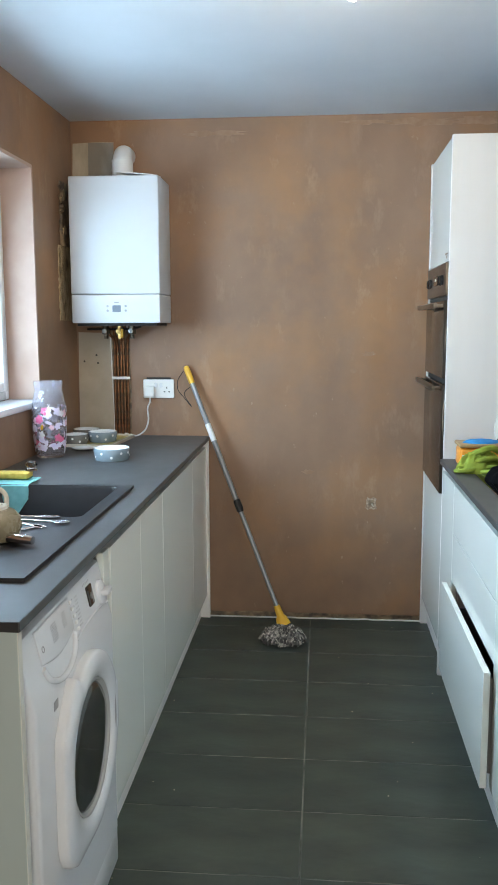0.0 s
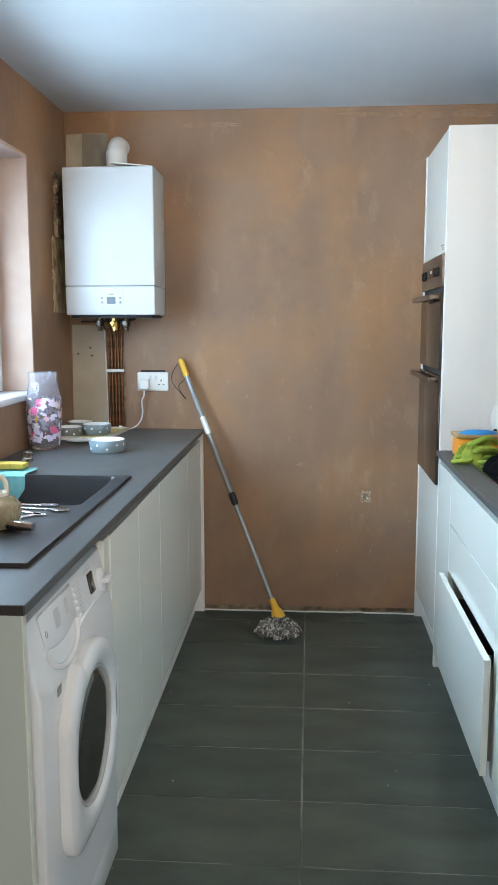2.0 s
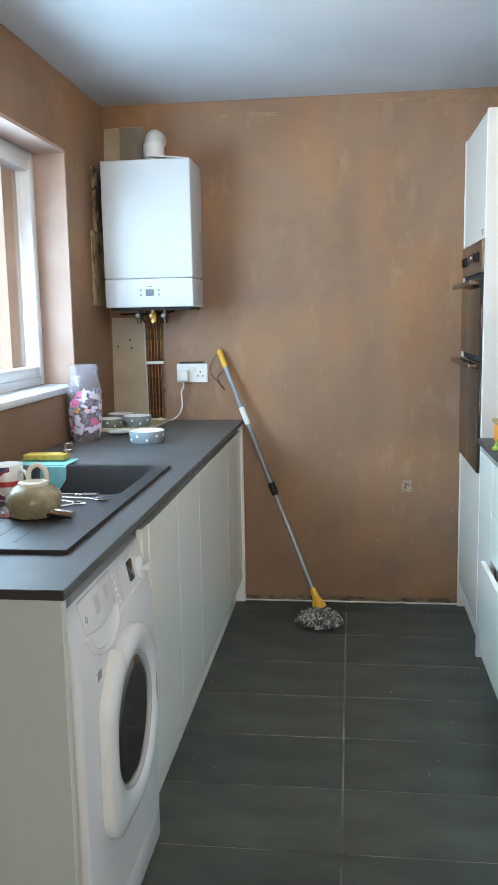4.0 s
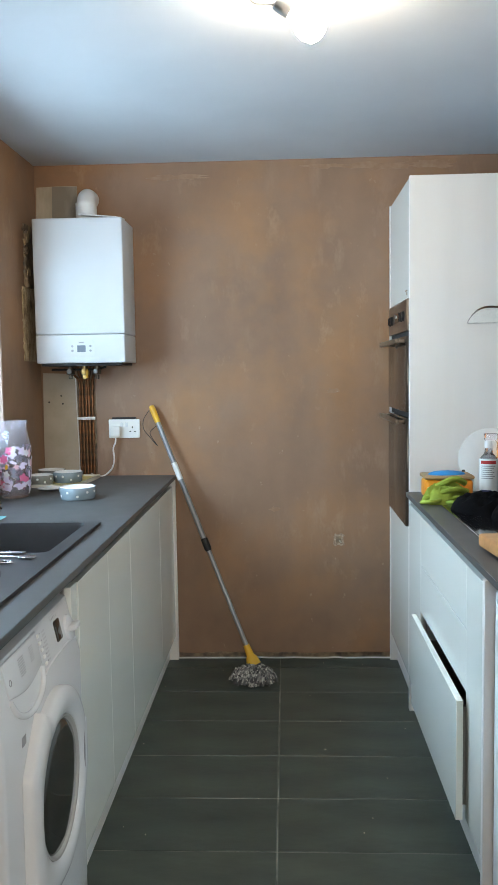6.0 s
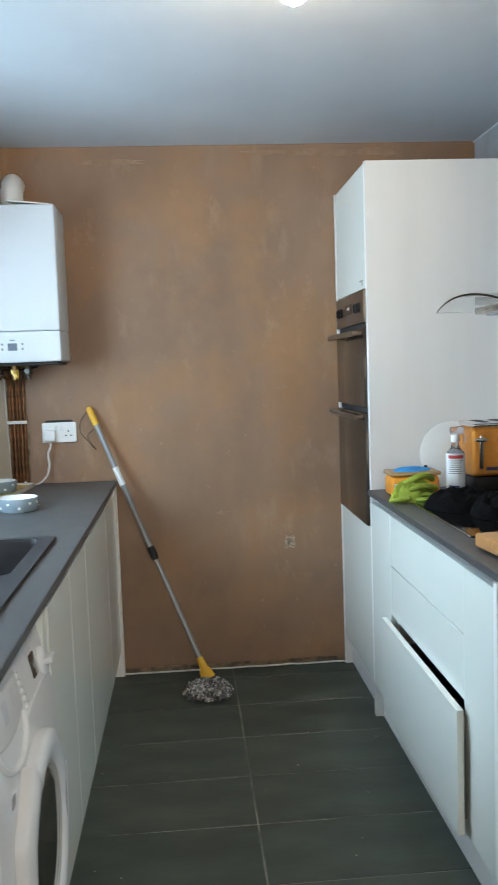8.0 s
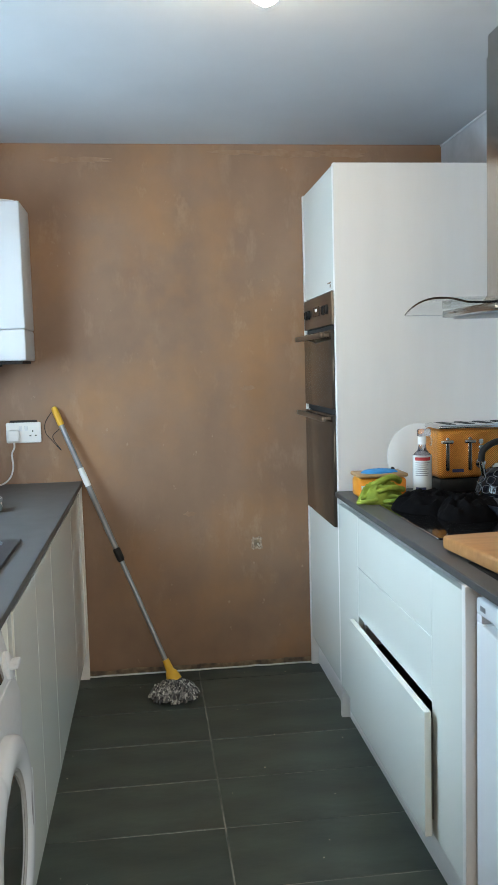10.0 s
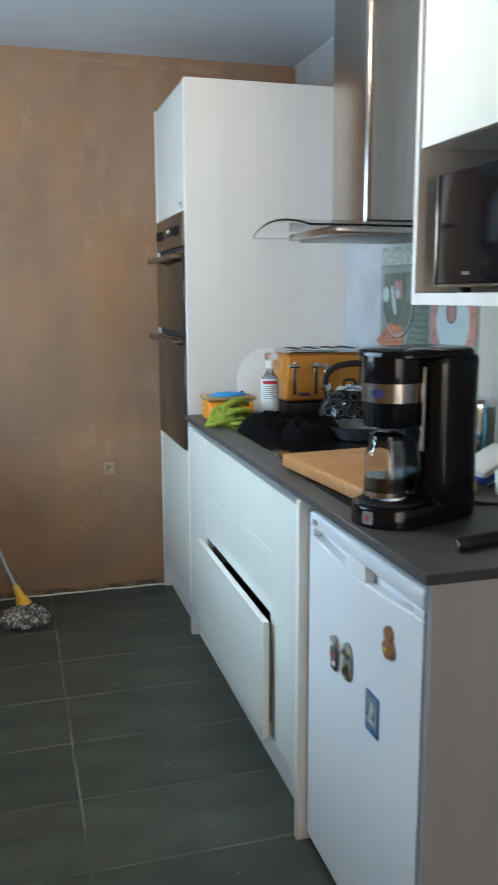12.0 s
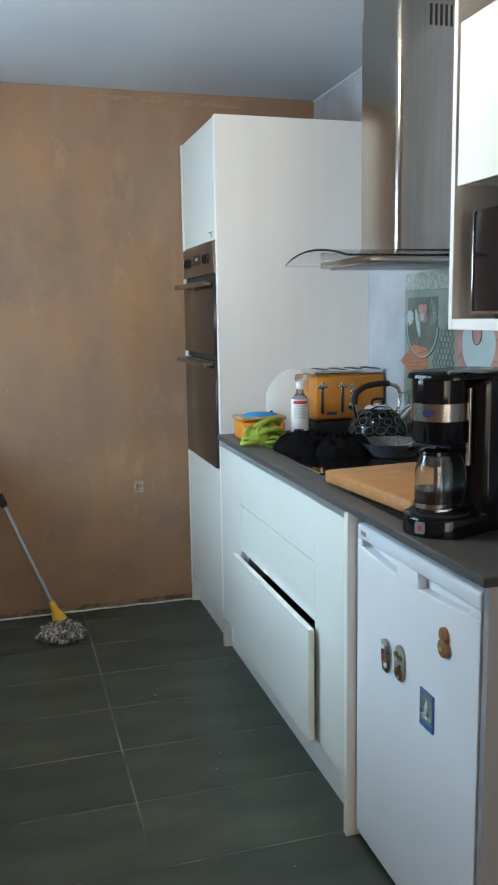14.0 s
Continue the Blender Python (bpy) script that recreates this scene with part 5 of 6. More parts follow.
for x, mat_, n in ((-0.905, TARNISH, "valve"), (-0.838, BRASS, "valve"), (-0.780, TARNISH, "valve")):
    v = thing(n, (x, 4.17, 1.45), "small metal boiler valve", "valve", "boiler valves")
    part("body", lathe([(0, -0.064), (0.011, -0.064), (0.011, -0.044), (0.019, -0.042), (0.019, -0.022), (0.013, -0.020), (0.013, 0), (0, 0)], Matrix.Translation((x, 4.17, 1.444)), 6), mat_, v, smooth=20)
    part("spindle", lathe([(0, 0), (0.007, 0), (0.007, 0.02), (0.011, 0.022), (0.011, 0.034), (0, 0.036)], facing_south(x, 4.17, 1.416), 14), GREYMETAL if mat_ is TARNISH else BRASS, v)
    if mat_ is BRASS:
        part("lever", box(x + 0.012, x + 0.024, 4.13, 4.14, 1.385, 1.425, 0.003), YELLOW, v, "yellow gas lever")
part("underpipe", tube([(-1.0, 4.19, 1.424), (-0.90, 4.19, 1.424), (-0.79, 4.19, 1.424), (-0.74, 4.19, 1.436)], 0.005, 10), BLACKMATT, boiler, "dark pipe under the casing")

# socket, plug and cord
so = thing("wall_socket", (-0.6725, YN, 1.138), "white double wall socket with switches", "socket")
sf = facing_south(-0.6725, YN, 1.138)
part("back_gap", slab(rounded(0.118, 0.012, 0.002, cy=0.049), 0.001, sf), DARK, so, "dark strip standing for a shaded gap in the plaster above")
part("faceplate", slab(rounded(0.150, 0.090, 0.006), 0.010, sf, 0.003), PLASTIC, so)
for u in (-0.012, 0.012):
    part("switch", slab(rounded(0.013, 0.022, 0.002), 0.003, sf @ Matrix.Translation((u, 0.018, 0.0098)), 0.001), ENAMEL, so)
for u, v, w, h in ((0.040, 0.006, 0.005, 0.009), (0.029, -0.014, 0.008, 0.005), (0.052, -0.014, 0.008, 0.005)):
    part("pin_hole", slab([(-w / 2, -h / 2), (w / 2, -h / 2), (w / 2, h / 2), (-w / 2, h / 2)], 0.0006, sf @ Matrix.Translation((u, v, 0.0099))), DARK, so)
pl = thing("plug", (-0.712, YN - 0.012, 1.125), "white plug with its flex hanging to the worktop", "plug")
part("body", slab(rounded(0.048, 0.050, 0.008), 0.030, sf @ Matrix.Translation((-0.040, -0.012, 0.0106)), 0.006), PLASTIC, pl)
part("flex", tube(smooth_line([(-0.712, YN - 0.03, 1.103), (-0.712, YN - 0.032, 1.075), (-0.724, YN - 0.030, 1.045), (-0.722, YN - 0.026, 0.99), (-0.735, YN - 0.03, 0.945), (-0.765, YN - 0.04, 0.918), (-0.795, YN - 0.055, ZT + 0.0055), (-0.83, YN - 0.05, ZT + 0.0165)], 6), 0.0038, 10), CORD, pl)

# hole, splashes and the gap along the floor
rh = random.Random(8)
rim = [(x * (1 + 0.22 * rh.uniform(-1, 1)), y * (1 + 0.22 * rh.uniform(-1, 1))) for x, y in super_outline(0.026, 0.028, 5, 28)]
part("back_box_hole", ring_of(rim, [(x * 0.55, y * 0.60) for x, y in rim], 0.0025, facing_south(0.354, YN, 0.588)), mottled("pale_plaster", (0.50, 0.40, 0.31), (0.24, 0.16, 0.11), 110, (0.7, 0.85), relief=0.8), wall_north, "pale crumbled plaster round a hole")
part("hole", slab([(x * 0.58, y * 0.63) for x, y in rim], 0.0006, facing_south(0.354, YN, 0.588)), RUBBLE, wall_north)
part("cable_end", tube([(0.358, YN + 0.001, 0.584), (0.360, YN - 0.008, 0.580), (0.366, YN - 0.012, 0.574)], 0.0042, 8), BOARD, wall_north)
pts = [(-0.44 + 1.06 * k / 26, YN - 0.010 - 0.003 * noise.noise((k * 0.7, 1, 0)), 0.0065 + 0.004 * max(0, noise.noise((k * 0.45, 7, 0)))) for k in range(27)]
solo("loose_cable", tube(smooth_line(pts, 3), 0.0040, 8), CORD, (0.1, YN, 0), "white cable lying along the foot of the wall", "cable")

rs = random.Random(4)
SMEAR = mottled("dry_plaster_smear", (0.345, 0.215, 0.137), (0.285, 0.163, 0.094), 22, (0.55, 0.7))
for x, z, w, h in ((0.56, 2.345, 0.15, 0.016), (0.30, 2.352, 0.10, 0.010), (0.80, 2.350, 0.12, 0.020), (-0.38, 2.315, 0.13, 0.012), (0.33, 1.305, 0.028, 0.012), (0.26, 1.225, 0.016, 0.008), (0.05, 0.74, 0.026, 0.010)):
    ol = [(w * (1 + 0.35 * rs.uniform(-1, 1)) * math.cos(q), h * (1 + 0.5 * rs.uniform(-1, 1)) * math.sin(q)) for q in (2 * math.pi * k / 22 for k in range(22))]
    part("smear", slab(ol, 0.0022, facing_south(x, YN, z)), SMEAR, wall_north, "paler dry plaster smear")

# ---- mop ----
mop = thing("mop", (-0.065, 3.95, 0), "string mop with a grey telescopic handle leaning on the wall", "mop")
A, B = Vector((-0.078, 4.005, 0.120)), Vector((-0.537, 4.228, 1.248))
D = (B - A).normalized()
at = lambda s: A.lerp(B, s)
part("tube", tube([at(0.0), at(0.42)], 0.0105, 14), GREYMETAL, mop, "grey lower tube")
part("tube", tube([at(0.42), at(0.70)], 0.0125, 14), GREYMETAL, mop, "grey upper tube")
part("tube", tube([at(0.70), at(0.94)], 0.0118, 14), GREYMETAL, mop)
part("collar", tube([at(0.69), at(0.76)], 0.0135, 14), PLASTIC, mop, "pale grey collar")
part("clamp", tube([at(0.40), at(0.41), at(0.445), at(0.45)], 0.016, 14, radii=[0.013, 0.017, 0.017, 0.013]), BLACKMATT, mop, "black twist clamp")
part("grip", tube([at(0.928), at(0.935), at(0.985), at(0.997), at(1.0)], 0.014, 14, radii=[0.0125, 0.0145, 0.0145, 0.012, 0.006]), YELLOW, mop, "yellow end grip")
cord = [(-0.545, 4.212, 1.226), (-0.574, 4.216, 1.180), (-0.574, 4.220, 1.135), (-0.548, 4.222, 1.100), (-0.510, 4.222, 1.055), (-0.545, 4.220, 1.115), (-0.515, 4.214, 1.150)]
part("hanging_loop", tube(smooth_line(cord, 5), 0.0016, 6), BLACKMATT, mop, "black hanging cord")
part("socket", tube([A - D * 0.065, A - D * 0.03, A - D * 0.02, A + D * 0.03], 0.02, 16, radii=[0.034, 0.026, 0.018, 0.0145]), YELLOW, mop, "yellow mop socket")
rm = random.Random(11)
bm = bmesh.new()
c = Vector((-0.055, 3.955, 0))
for k in range(900):
    a, rr = rm.uniform(0, 2 * math.pi), rm.random() ** 0.5
    d = Vector((math.cos(a), math.sin(a) * 0.92, 0))
    h = 0.056 * math.sqrt(max(0.0, 1 - rr ** 2)) + 0.007
    g_ = rm.uniform(-2.6, 2.6)
    run = Vector((d.x * math.cos(g_) - d.y * math.sin(g_), d.x * math.sin(g_) + d.y * math.cos(g_), 0)) * rm.uniform(0.008, 0.015)
    p = c + d * (0.094 * rr + rm.uniform(-0.004, 0.010) * (rr > 0.85))
    lift = rm.uniform(0.004, 0.012)
    pts = [p - run + Vector((0, 0, max(0.0045, h - 0.006))), p + Vector((0, 0, h + lift)), p + run + Vector((0, 0, max(0.0045, h - 0.010)))]
    tube(smooth_line(pts, 2), rm.uniform(0.0032, 0.0044), 5, bm)
tagged(part("yarn", bm, STRAND, mop, "grey and white twisted cotton strands", smooth=80), kind="stuff")

# ---- right worktop ----
HOBMARK = mottled("dim_hob_marking", (0.035, 0.035, 0.037), (0.028, 0.028, 0.030), 30, (0.3, 0.4), relief=0)
hob = thing("hob", (0.92, 2.95, ZT), "black glass hob with a thin steel edge", "hob")
part("glass", box(0.662, 1.172, 2.665, 3.245, ZT + 0.0005, ZT + 0.0065, 0.002, seg=1), HOBGLASS, hob)
part("edge_strip", box(0.657, 0.6615, 2.665, 3.245, ZT + 0.0005, ZT + 0.007, 0.001, seg=1), CHROME, hob)
for x, y, r in ((1.03, 2.81, 0.095), (1.03, 3.10, 0.075)):
    part("zone_ring", ring_of(circle(r, 40), circle(r - 0.002, 40), 0.0003, Matrix.Translation((x, y, ZT + 0.0066))), HOBMARK, hob)
ZH = ZT + 0.0072

chop = solo("chopping_board", box(-0.150, 0.150, -0.225, 0.225, 0, 0.036, 0.008, seg=3, turn=pose(0, 0, 0, 0, 0, 5)), BLOCK, (0, 0, 0), "thick worn butcher-block chopping board", "chopping board")
chop.location = (0.795, 2.330, ZT + 0.0062)
rb = thing("rubber_mat", (0.655, 2.12, ZT), "black ribbed rubber mat under the chopping board", "mat")
part("sheet", box(0.640, 0.80, 2.075, 2.40, ZT + 0.0003, ZT + 0.003, 0.0008, seg=1), BLACKMATT, rb)
for k in range(9):
    part("rib", box(0.640, 0.80, 2.080 + k * 0.018, 2.089 + k * 0.018, ZT + 0.003, ZT + 0.0055, 0.0008, seg=1), BLACKMATT, rb)

# coffee machine
cm = thing("coffee_machine", (0.70, 1.98, ZT), "gloss black filter coffee machine with a glass jug", "coffee machine")
CMX = pose(0.602, 1.955, ZT + 0.0006, 0, 0, 20)


def cm_slab(outline, z0, z1, r=0.0):
    return slab(outline, z1 - z0, CMX @ Matrix.Translation((0, 0, z0)), r)


def tongue(x0, x1, w, n=14):
    """A plan outline with a round front at x0 and a square back at x1."""
    r = w / 2
    return [(x0 + r - r * math.sin(a), -r * math.cos(a)) for a in (math.pi * k / n for k in range(n + 1))] + [(x1, r), (x1, -r)]


part("base", cm_slab(tongue(0.0, 0.150, 0.160), 0, 0.042, 0.008), BLACKGLOSS, cm)
bm, lay = bmesh.new(), []
for f, z in ((0.93, 0.0), (0.98, 0.004), (1.0, 0.02), (0.985, 0.10), (0.955, 0.20), (0.965, 0.30), (0.975, 0.328), (0.93, 0.338)):
    lay.append([bm.verts.new(CMX @ Vector((0.198 + (x - 0.198) * f, y * f, z))) for x, y in rounded(0.150, 0.172, 0.052, 7, 0.198, 0.0)])
for a, b in zip(lay, lay[1:]):
    for k in range(len(a)):
        bm.faces.new((a[k], a[(k + 1) % len(a)], b[(k + 1) % len(a)], b[k]))
bm.faces.new(lay[0][::-1]), bm.faces.new(lay[-1])
bmesh.ops.recalc_face_normals(bm, faces=bm.faces)
part("tank", bm, BLACKGLOSS, cm, "gloss black water tank column", smooth=50)
head = part("brew_head", lathe([(0, 0.198), (0.053, 0.198), (0.057, 0.205), (0.0600, 0.330), (0.059, 0.3375), (0, 0.338)], CMX @ Matrix.Translation((0.082, 0.008, 0)), 40), BLACKGLOSS, cm)
part("lid", cm_slab(rounded(0.250, 0.158, 0.062, 8, 0.144, 0.0), 0.3385, 0.353, 0.010), BLACKGLOSS, cm)
part("steel_band", lathe([(0.0575, 0.248), (0.0592, 0.248), (0.0604, 0.286), (0.0588, 0.286)], CMX @ Matrix.Translation((0.082, 0.008, 0)), 40), STEEL, head, "brushed steel band")
part("badge", slab(super_outline(0.013, 0.009, 2, 28), 0.002, CMX @ Matrix.Translation((0.082, 0.008, 0)) @ pose(0, 0, 0, 0, 0, 20) @ axes((-0.0606, 0, 0.267), (0, -1, 0), (0, 0, 1), (-1, 0, 0))), NAVY, head, "oval dark blue badge")
part("water_gauge", cm_slab(rounded(0.008, 0.010, 0.002, 3, 0.110, -0.052), 0.15, 0.318), STEEL, cm, "silver water level strip")
part("switch_plate", slab(rounded(0.024, 0.026, 0.004), 0.003, CMX @ axes((0.0022, -0.015, 0.021), (0.19, -0.982, 0), (0, 0, 1), (-0.982, -0.19, 0))), GREYMETAL, cm)
part("switch", slab(rounded(0.007, 0.011, 0.002), 0.0045, CMX @ axes((0.0022, -0.015, 0.021), (0.19, -0.982, 0), (0, 0, 1), (-0.982, -0.19, 0))), RED, cm, "red power switch")
part("hotplate", lathe([(0, 0.0422), (0.066, 0.0422), (0.066, 0.047), (0, 0.048)], CMX @ Matrix.Translation((0.080, 0, 0)), 36), BLACKMATT, cm)
jg = thing("coffee_jug", (0.677, 1.98, ZT + 0.05), "glass coffee jug holding a little black coffee", "jug")
JM = CMX @ Matrix.Translation((0.074, 0.010, 0.0485)) @ Matrix.Diagonal((0.72, 0.72, 1.05, 1))
part("glass", lathe([(0, 0), (0.056, 0), (0.060, 0.004), (0.061, 0.035), (0.059, 0.085), (0.050, 0.105), (0.046, 0.116), (0.0445, 0.116), (0.0485, 0.104), (0.0575, 0.085), (0.0595, 0.035), (0.0585, 0.006), (0, 0.003)], JM, 40), GLASS, jg)
part("coffee", lathe([(0, 0.0032), (0.058, 0.0062), (0.0592, 0.044), (0, 0.044)], JM, 36), mottled("black_coffee", (0.012, 0.006, 0.003), (0.016, 0.008, 0.004), 8, (0.05, 0.1), relief=0), jg, "black coffee")
part("base_band", lathe([(0.0612, 0.006), (0.0622, 0.006), (0.0622, 0.016), (0.0612, 0.016)], JM, 40), STEEL, jg)
part("lid", lathe([(0, 0.128), (0.030, 0.130), (0.047, 0.124), (0.049, 0.116), (0, 0.115)], JM, 36), BLACKGLOSS, jg)
part("handle", tube(smooth_line([JM @ Vector(p) for p in ((0.040, -0.034, 0.118), (0.052, -0.062, 0.112), (0.056, -0.072, 0.06), (0.050, -0.064, 0.012), (0.044, -0.050, 0.010))], 5), 0.0048, 10), BLACKGLOSS, jg)

# toaster
to = thing("toaster", (1.075, 3.52, ZT), "copper four-slice toaster with a woven relief", "toaster")
TX0_, TX1_, TYF, TYB = 0.938, 1.243, 3.435, 3.612
part("foot_band", box(TX0_ + 0.006, TX1_ - 0.006, TYF + 0.006, TYB - 0.004, ZT + 0.0005, ZT + 0.056, 0.010), BLACKMATT, to, "matt black plinth")
part("shell", box(TX0_, TX1_, TYF, TYB, ZT + 0.056, ZT + 0.238, 0.018, seg=4), WEAVE, to, "copper shell with woven texture")
tp = part("top", box(TX0_ + 0.004, TX1_ - 0.004, TYF + 0.004, TYB - 0.004, ZT + 0.2385, ZT + 0.256, 0.008, seg=3), CHROME, to, "chrome top plate")
for k in range(4):
    x = TX0_ + 0.045 + k * 0.073
    part("slot", box(x, x + 0.030, TYF + 0.02, TYB - 0.02, ZT + 0.2562, ZT + 0.2574), DARK, tp)
for x in (0.972, 1.058):
    lv = part("lever_slot", slab(rounded(0.014, 0.125, 0.006), 0.003, facing_south(x, TYF, ZT + 0.148), 0.001), CHROME, to)
    part("slot_gap", slab(rounded(0.006, 0.105, 0.002), 0.0006, facing_south(x, TYF - 0.003, ZT + 0.148)), DARK, lv)
    part("lever", slab(rounded(0.044, 0.014, 0.005), 0.016, facing_south(x - 0.004, TYF - 0.0036, ZT + 0.195), 0.004), CHROME, lv)
for z in (0.148, 0.170, 0.192):
    part("button", lathe([(0, 0), (0.010, 0), (0.010, 0.004), (0.008, 0.006), (0, 0.006)], facing_south(1.100, TYF, ZT + z), 18), CHROME, to)
part("dial", lathe([(0, 0), (0.020, 0), (0.019, 0.010), (0.012, 0.014), (0, 0.014)], facing_south(1.096, TYF, ZT + 0.112), 24), CHROME, to)
part("badge", slab(rounded(0.044, 0.012, 0.002), 0.001, facing_south(1.012, TYF, ZT + 0.086)), NAVY, to)

# kettle
ke = thing("kettle", (1.075, 3.16, ZH), "black stovetop kettle with a chrome pebble pattern", "kettle")
KM = Matrix.Translation((1.078, 3.155, ZH))
kprof = [(0, 0), (0.098, 0), (0.104, 0.006), (0.106, 0.035), (0.096, 0.075), (0.078, 0.105), (0.055, 0.122), (0.050, 0.124)]
kb = part("body", lathe(kprof, KM, 40), BLACKGLOSS, ke)


def kettle_r(h):
    for (r0, z0), (r1, z1) in zip(kprof[1:], kprof[2:]):
        if z0 <= h <= z1:
            return r0 + (r1 - r0) * (h - z0) / max(z1 - z0, 1e-6)
    return 0.05


DIMGREY = mottled("dim_grey_metal", (0.13, 0.13, 0.135), (0.09, 0.09, 0.095), 40, (0.25, 0.4), metal=0.6)
rk = random.Random(5)
for j, (h, n, size) in enumerate(((0.022, 15, 0.019), (0.056, 15, 0.019), (0.086, 12, 0.017), (0.108, 9, 0.014))):
    for k in range(n):
        a0, w = 2 * math.pi * (k + 0.5 * (j % 2)) / n, size * rk.uniform(0.85, 1.05)
        o = super_outline(w, w * 0.82, 3, 12)
        spin = rk.uniform(-0.4, 0.4)
        line = []
        for x, y in o + [o[0]]:
            x, y = x * math.cos(spin) - y * math.sin(spin), x * math.sin(spin) + y * math.cos(spin)
            hh = min(max(h + y * 0.9, 0.006), 0.123)
            r = kettle_r(hh) + 0.0004
            line.append(KM @ Vector((r * math.cos(a0 + x / r), r * math.sin(a0 + x / r), hh)))
        part("pebble_outline", tube(line, 0.0012, 5), DIMGREY, kb)
part("lid", lathe([(0.052, 0.122), (0.053, 0.127), (0.040, 0.137), (0.014, 0.143), (0, 0.144)], KM, 36), CHROME, ke)
part("lid_knob", tube(smooth_line([KM @ Vector(p) for p in ((-0.024, 0, 0.140), (-0.016, 0, 0.158), (0.016, 0, 0.158), (0.024, 0, 0.140))], 5), 0.005, 10), BLACKMATT, ke)
part("handle", tube(smooth_line([KM @ Vector(p) for p in ((-0.092, 0, 0.145), (-0.085, 0, 0.182), (-0.045, 0, 0.208), (0.015, 0, 0.216), (0.045, 0, 0.214))], 6), 0.011, 14), BLACKMATT, ke, "black rubber grip")
part("handle_arm", tube(smooth_line([KM @ Vector(p) for p in ((0.045, 0, 0.214), (0.080, 0, 0.200), (0.090, 0, 0.165), (0.080, 0, 0.106))], 5), 0.007, 12), CHROME, ke)
part("handle_arm", tube([KM @ Vector((-0.092, 0, 0.146)), KM @ Vector((-0.082, 0, 0.098))], 0.009, 12), CHROME, ke)
part("spout", tube([KM @ Vector(p) for p in ((0.082, -0.010, 0.080), (0.112, -0.014, 0.112), (0.128, -0.016, 0.126))], 0.017, 16, radii=[0.021, 0.016, 0.014]), CHROME, ke)
part("whistle_lever", tube([KM @ Vector((0.088, -0.006, 0.176)), KM @ Vector((0.120, -0.010, 0.184)), KM @ Vector((0.140, -0.012, 0.180))], 0.004, 8), CHROME, ke)

# frying pan
pan = thing("frying_pan", (1.005, 2.895, ZH), "dark speckled frying pan on the hob", "pan")
PM = Matrix.Translation((1.005, 2.895, ZH))
part("pan", lathe([(0, 0), (0.082, 0), (0.090, 0.006), (0.108, 0.044), (0.110, 0.045), (0.107, 0.043), (0.087, 0.008), (0, 0.004)], PM, 44), SPECKLE, pan)
part("handle", tube(smooth_line([PM @ Vector(p) for p in ((0.020, -0.100, 0.038), (0.028, -0.122, 0.047), (0.040, -0.150, 0.054), (0.062, -0.225, 0.058))], 5), 0.011, 12, radii=None), BLACKMATT, pan)
part("ferrule", tube([PM @ Vector((0.018, -0.094, 0.036)), PM @ Vector((0.027, -0.120, 0.046))], 0.013, 12), STEEL, pan)

# cloths, box, sprays and paper
solo("oven_glove", heap(0.790, 3.115, ZH, 0.118, 0.140, 0.060, 3.0, 1.25, 20), BLACKCLOTH, (0.80, 3.09, ZH), "crumpled black fabric oven glove on the hob", "oven glove", "black gloves")
solo("oven_glove", heap(0.868, 2.965, ZH, 0.105, 0.125, 0.062, 8.0, 1.3, -25), BLACKCLOTH, (0.868, 2.965, ZH), "crumpled black fabric oven glove beside the pan", "oven glove", "black gloves")
bx = thing("storage_box", (0.715, 3.46, ZT), "orange enamel storage box with a wooden lid", "box")
part("box", box(0.628, 0.806, 3.40, 3.52, ZT + 0.0005, ZT + 0.076, 0.016, seg=4), ORANGE, bx)
part("lid", box(0.624, 0.810, 3.396, 3.524, ZT + 0.0765, ZT + 0.091, 0.006, seg=3), LIDWOOD, bx, "pale wooden lid")
part("label", slab(rounded(0.026, 0.016, 0.002), 0.0008, facing_south(0.648, 3.40, ZT + 0.042)), GLAZE, bx)
bm = heap(0.715, 3.445, ZT + 0.0915, 0.072, 0.040, 0.017, 5.5, 0.25, 4)
solo("cleaning_cloth", bm, BLUESPONGE, (0.715, 3.445, ZT + 0.0915), "folded bright blue cleaning cloth on the box lid", "cloth")
gc = thing("microfibre_cloth", (0.685, 3.335, ZT), "crumpled lime green microfibre cloth against the box", "cloth")
bm = heap(0.690, 3.338, ZT + 0.0005, 0.088, 0.055, 0.070, 2.2, 1.3, 14)
part("folds", bm, LIME, gc)
for x, y, s in ((0.628, 3.285, 1.0), (0.712, 3.275, 0.85)):
    pts = [(x - 0.034 * s, y + 0.012, ZT + 0.008), (x - 0.012 * s, y - 0.012, ZT + 0.013), (x + 0.020 * s, y - 0.010, ZT + 0.015), (x + 0.034 * s, y + 0.008, ZT + 0.020), (x + 0.012 * s, y + 0.016, ZT + 0.026), (x - 0.022 * s, y + 0.018, ZT + 0.020)]
    part("hem_fold", tube(smooth_line(pts, 5), 0.0075, 8), LIME, gc)
pts = [(0.655, 3.325, ZT + 0.060), (0.690, 3.312, ZT + 0.082), (0.728, 3.322, ZT + 0.088), (0.762, 3.352, ZT + 0.070)]
part("hem_fold", tube(smooth_line(pts, 5), 0.012, 8), LIME, gc)
pts = [(0.640, 3.315, ZT + 0.030), (0.680, 3.292, ZT + 0.048), (0.720, 3.292, ZT + 0.056), (0.765, 3.318, ZT + 0.044)]
part("hem_fold", tube(smooth_line(pts, 5), 0.010, 8), LIME, gc)

sb = thing("spray_bottle", (0.853, 3.37, ZT), "clear spray bottle with a red and white label", "bottle")
SM = Matrix.Translation((0.853, 3.37, ZT + 0.0005))
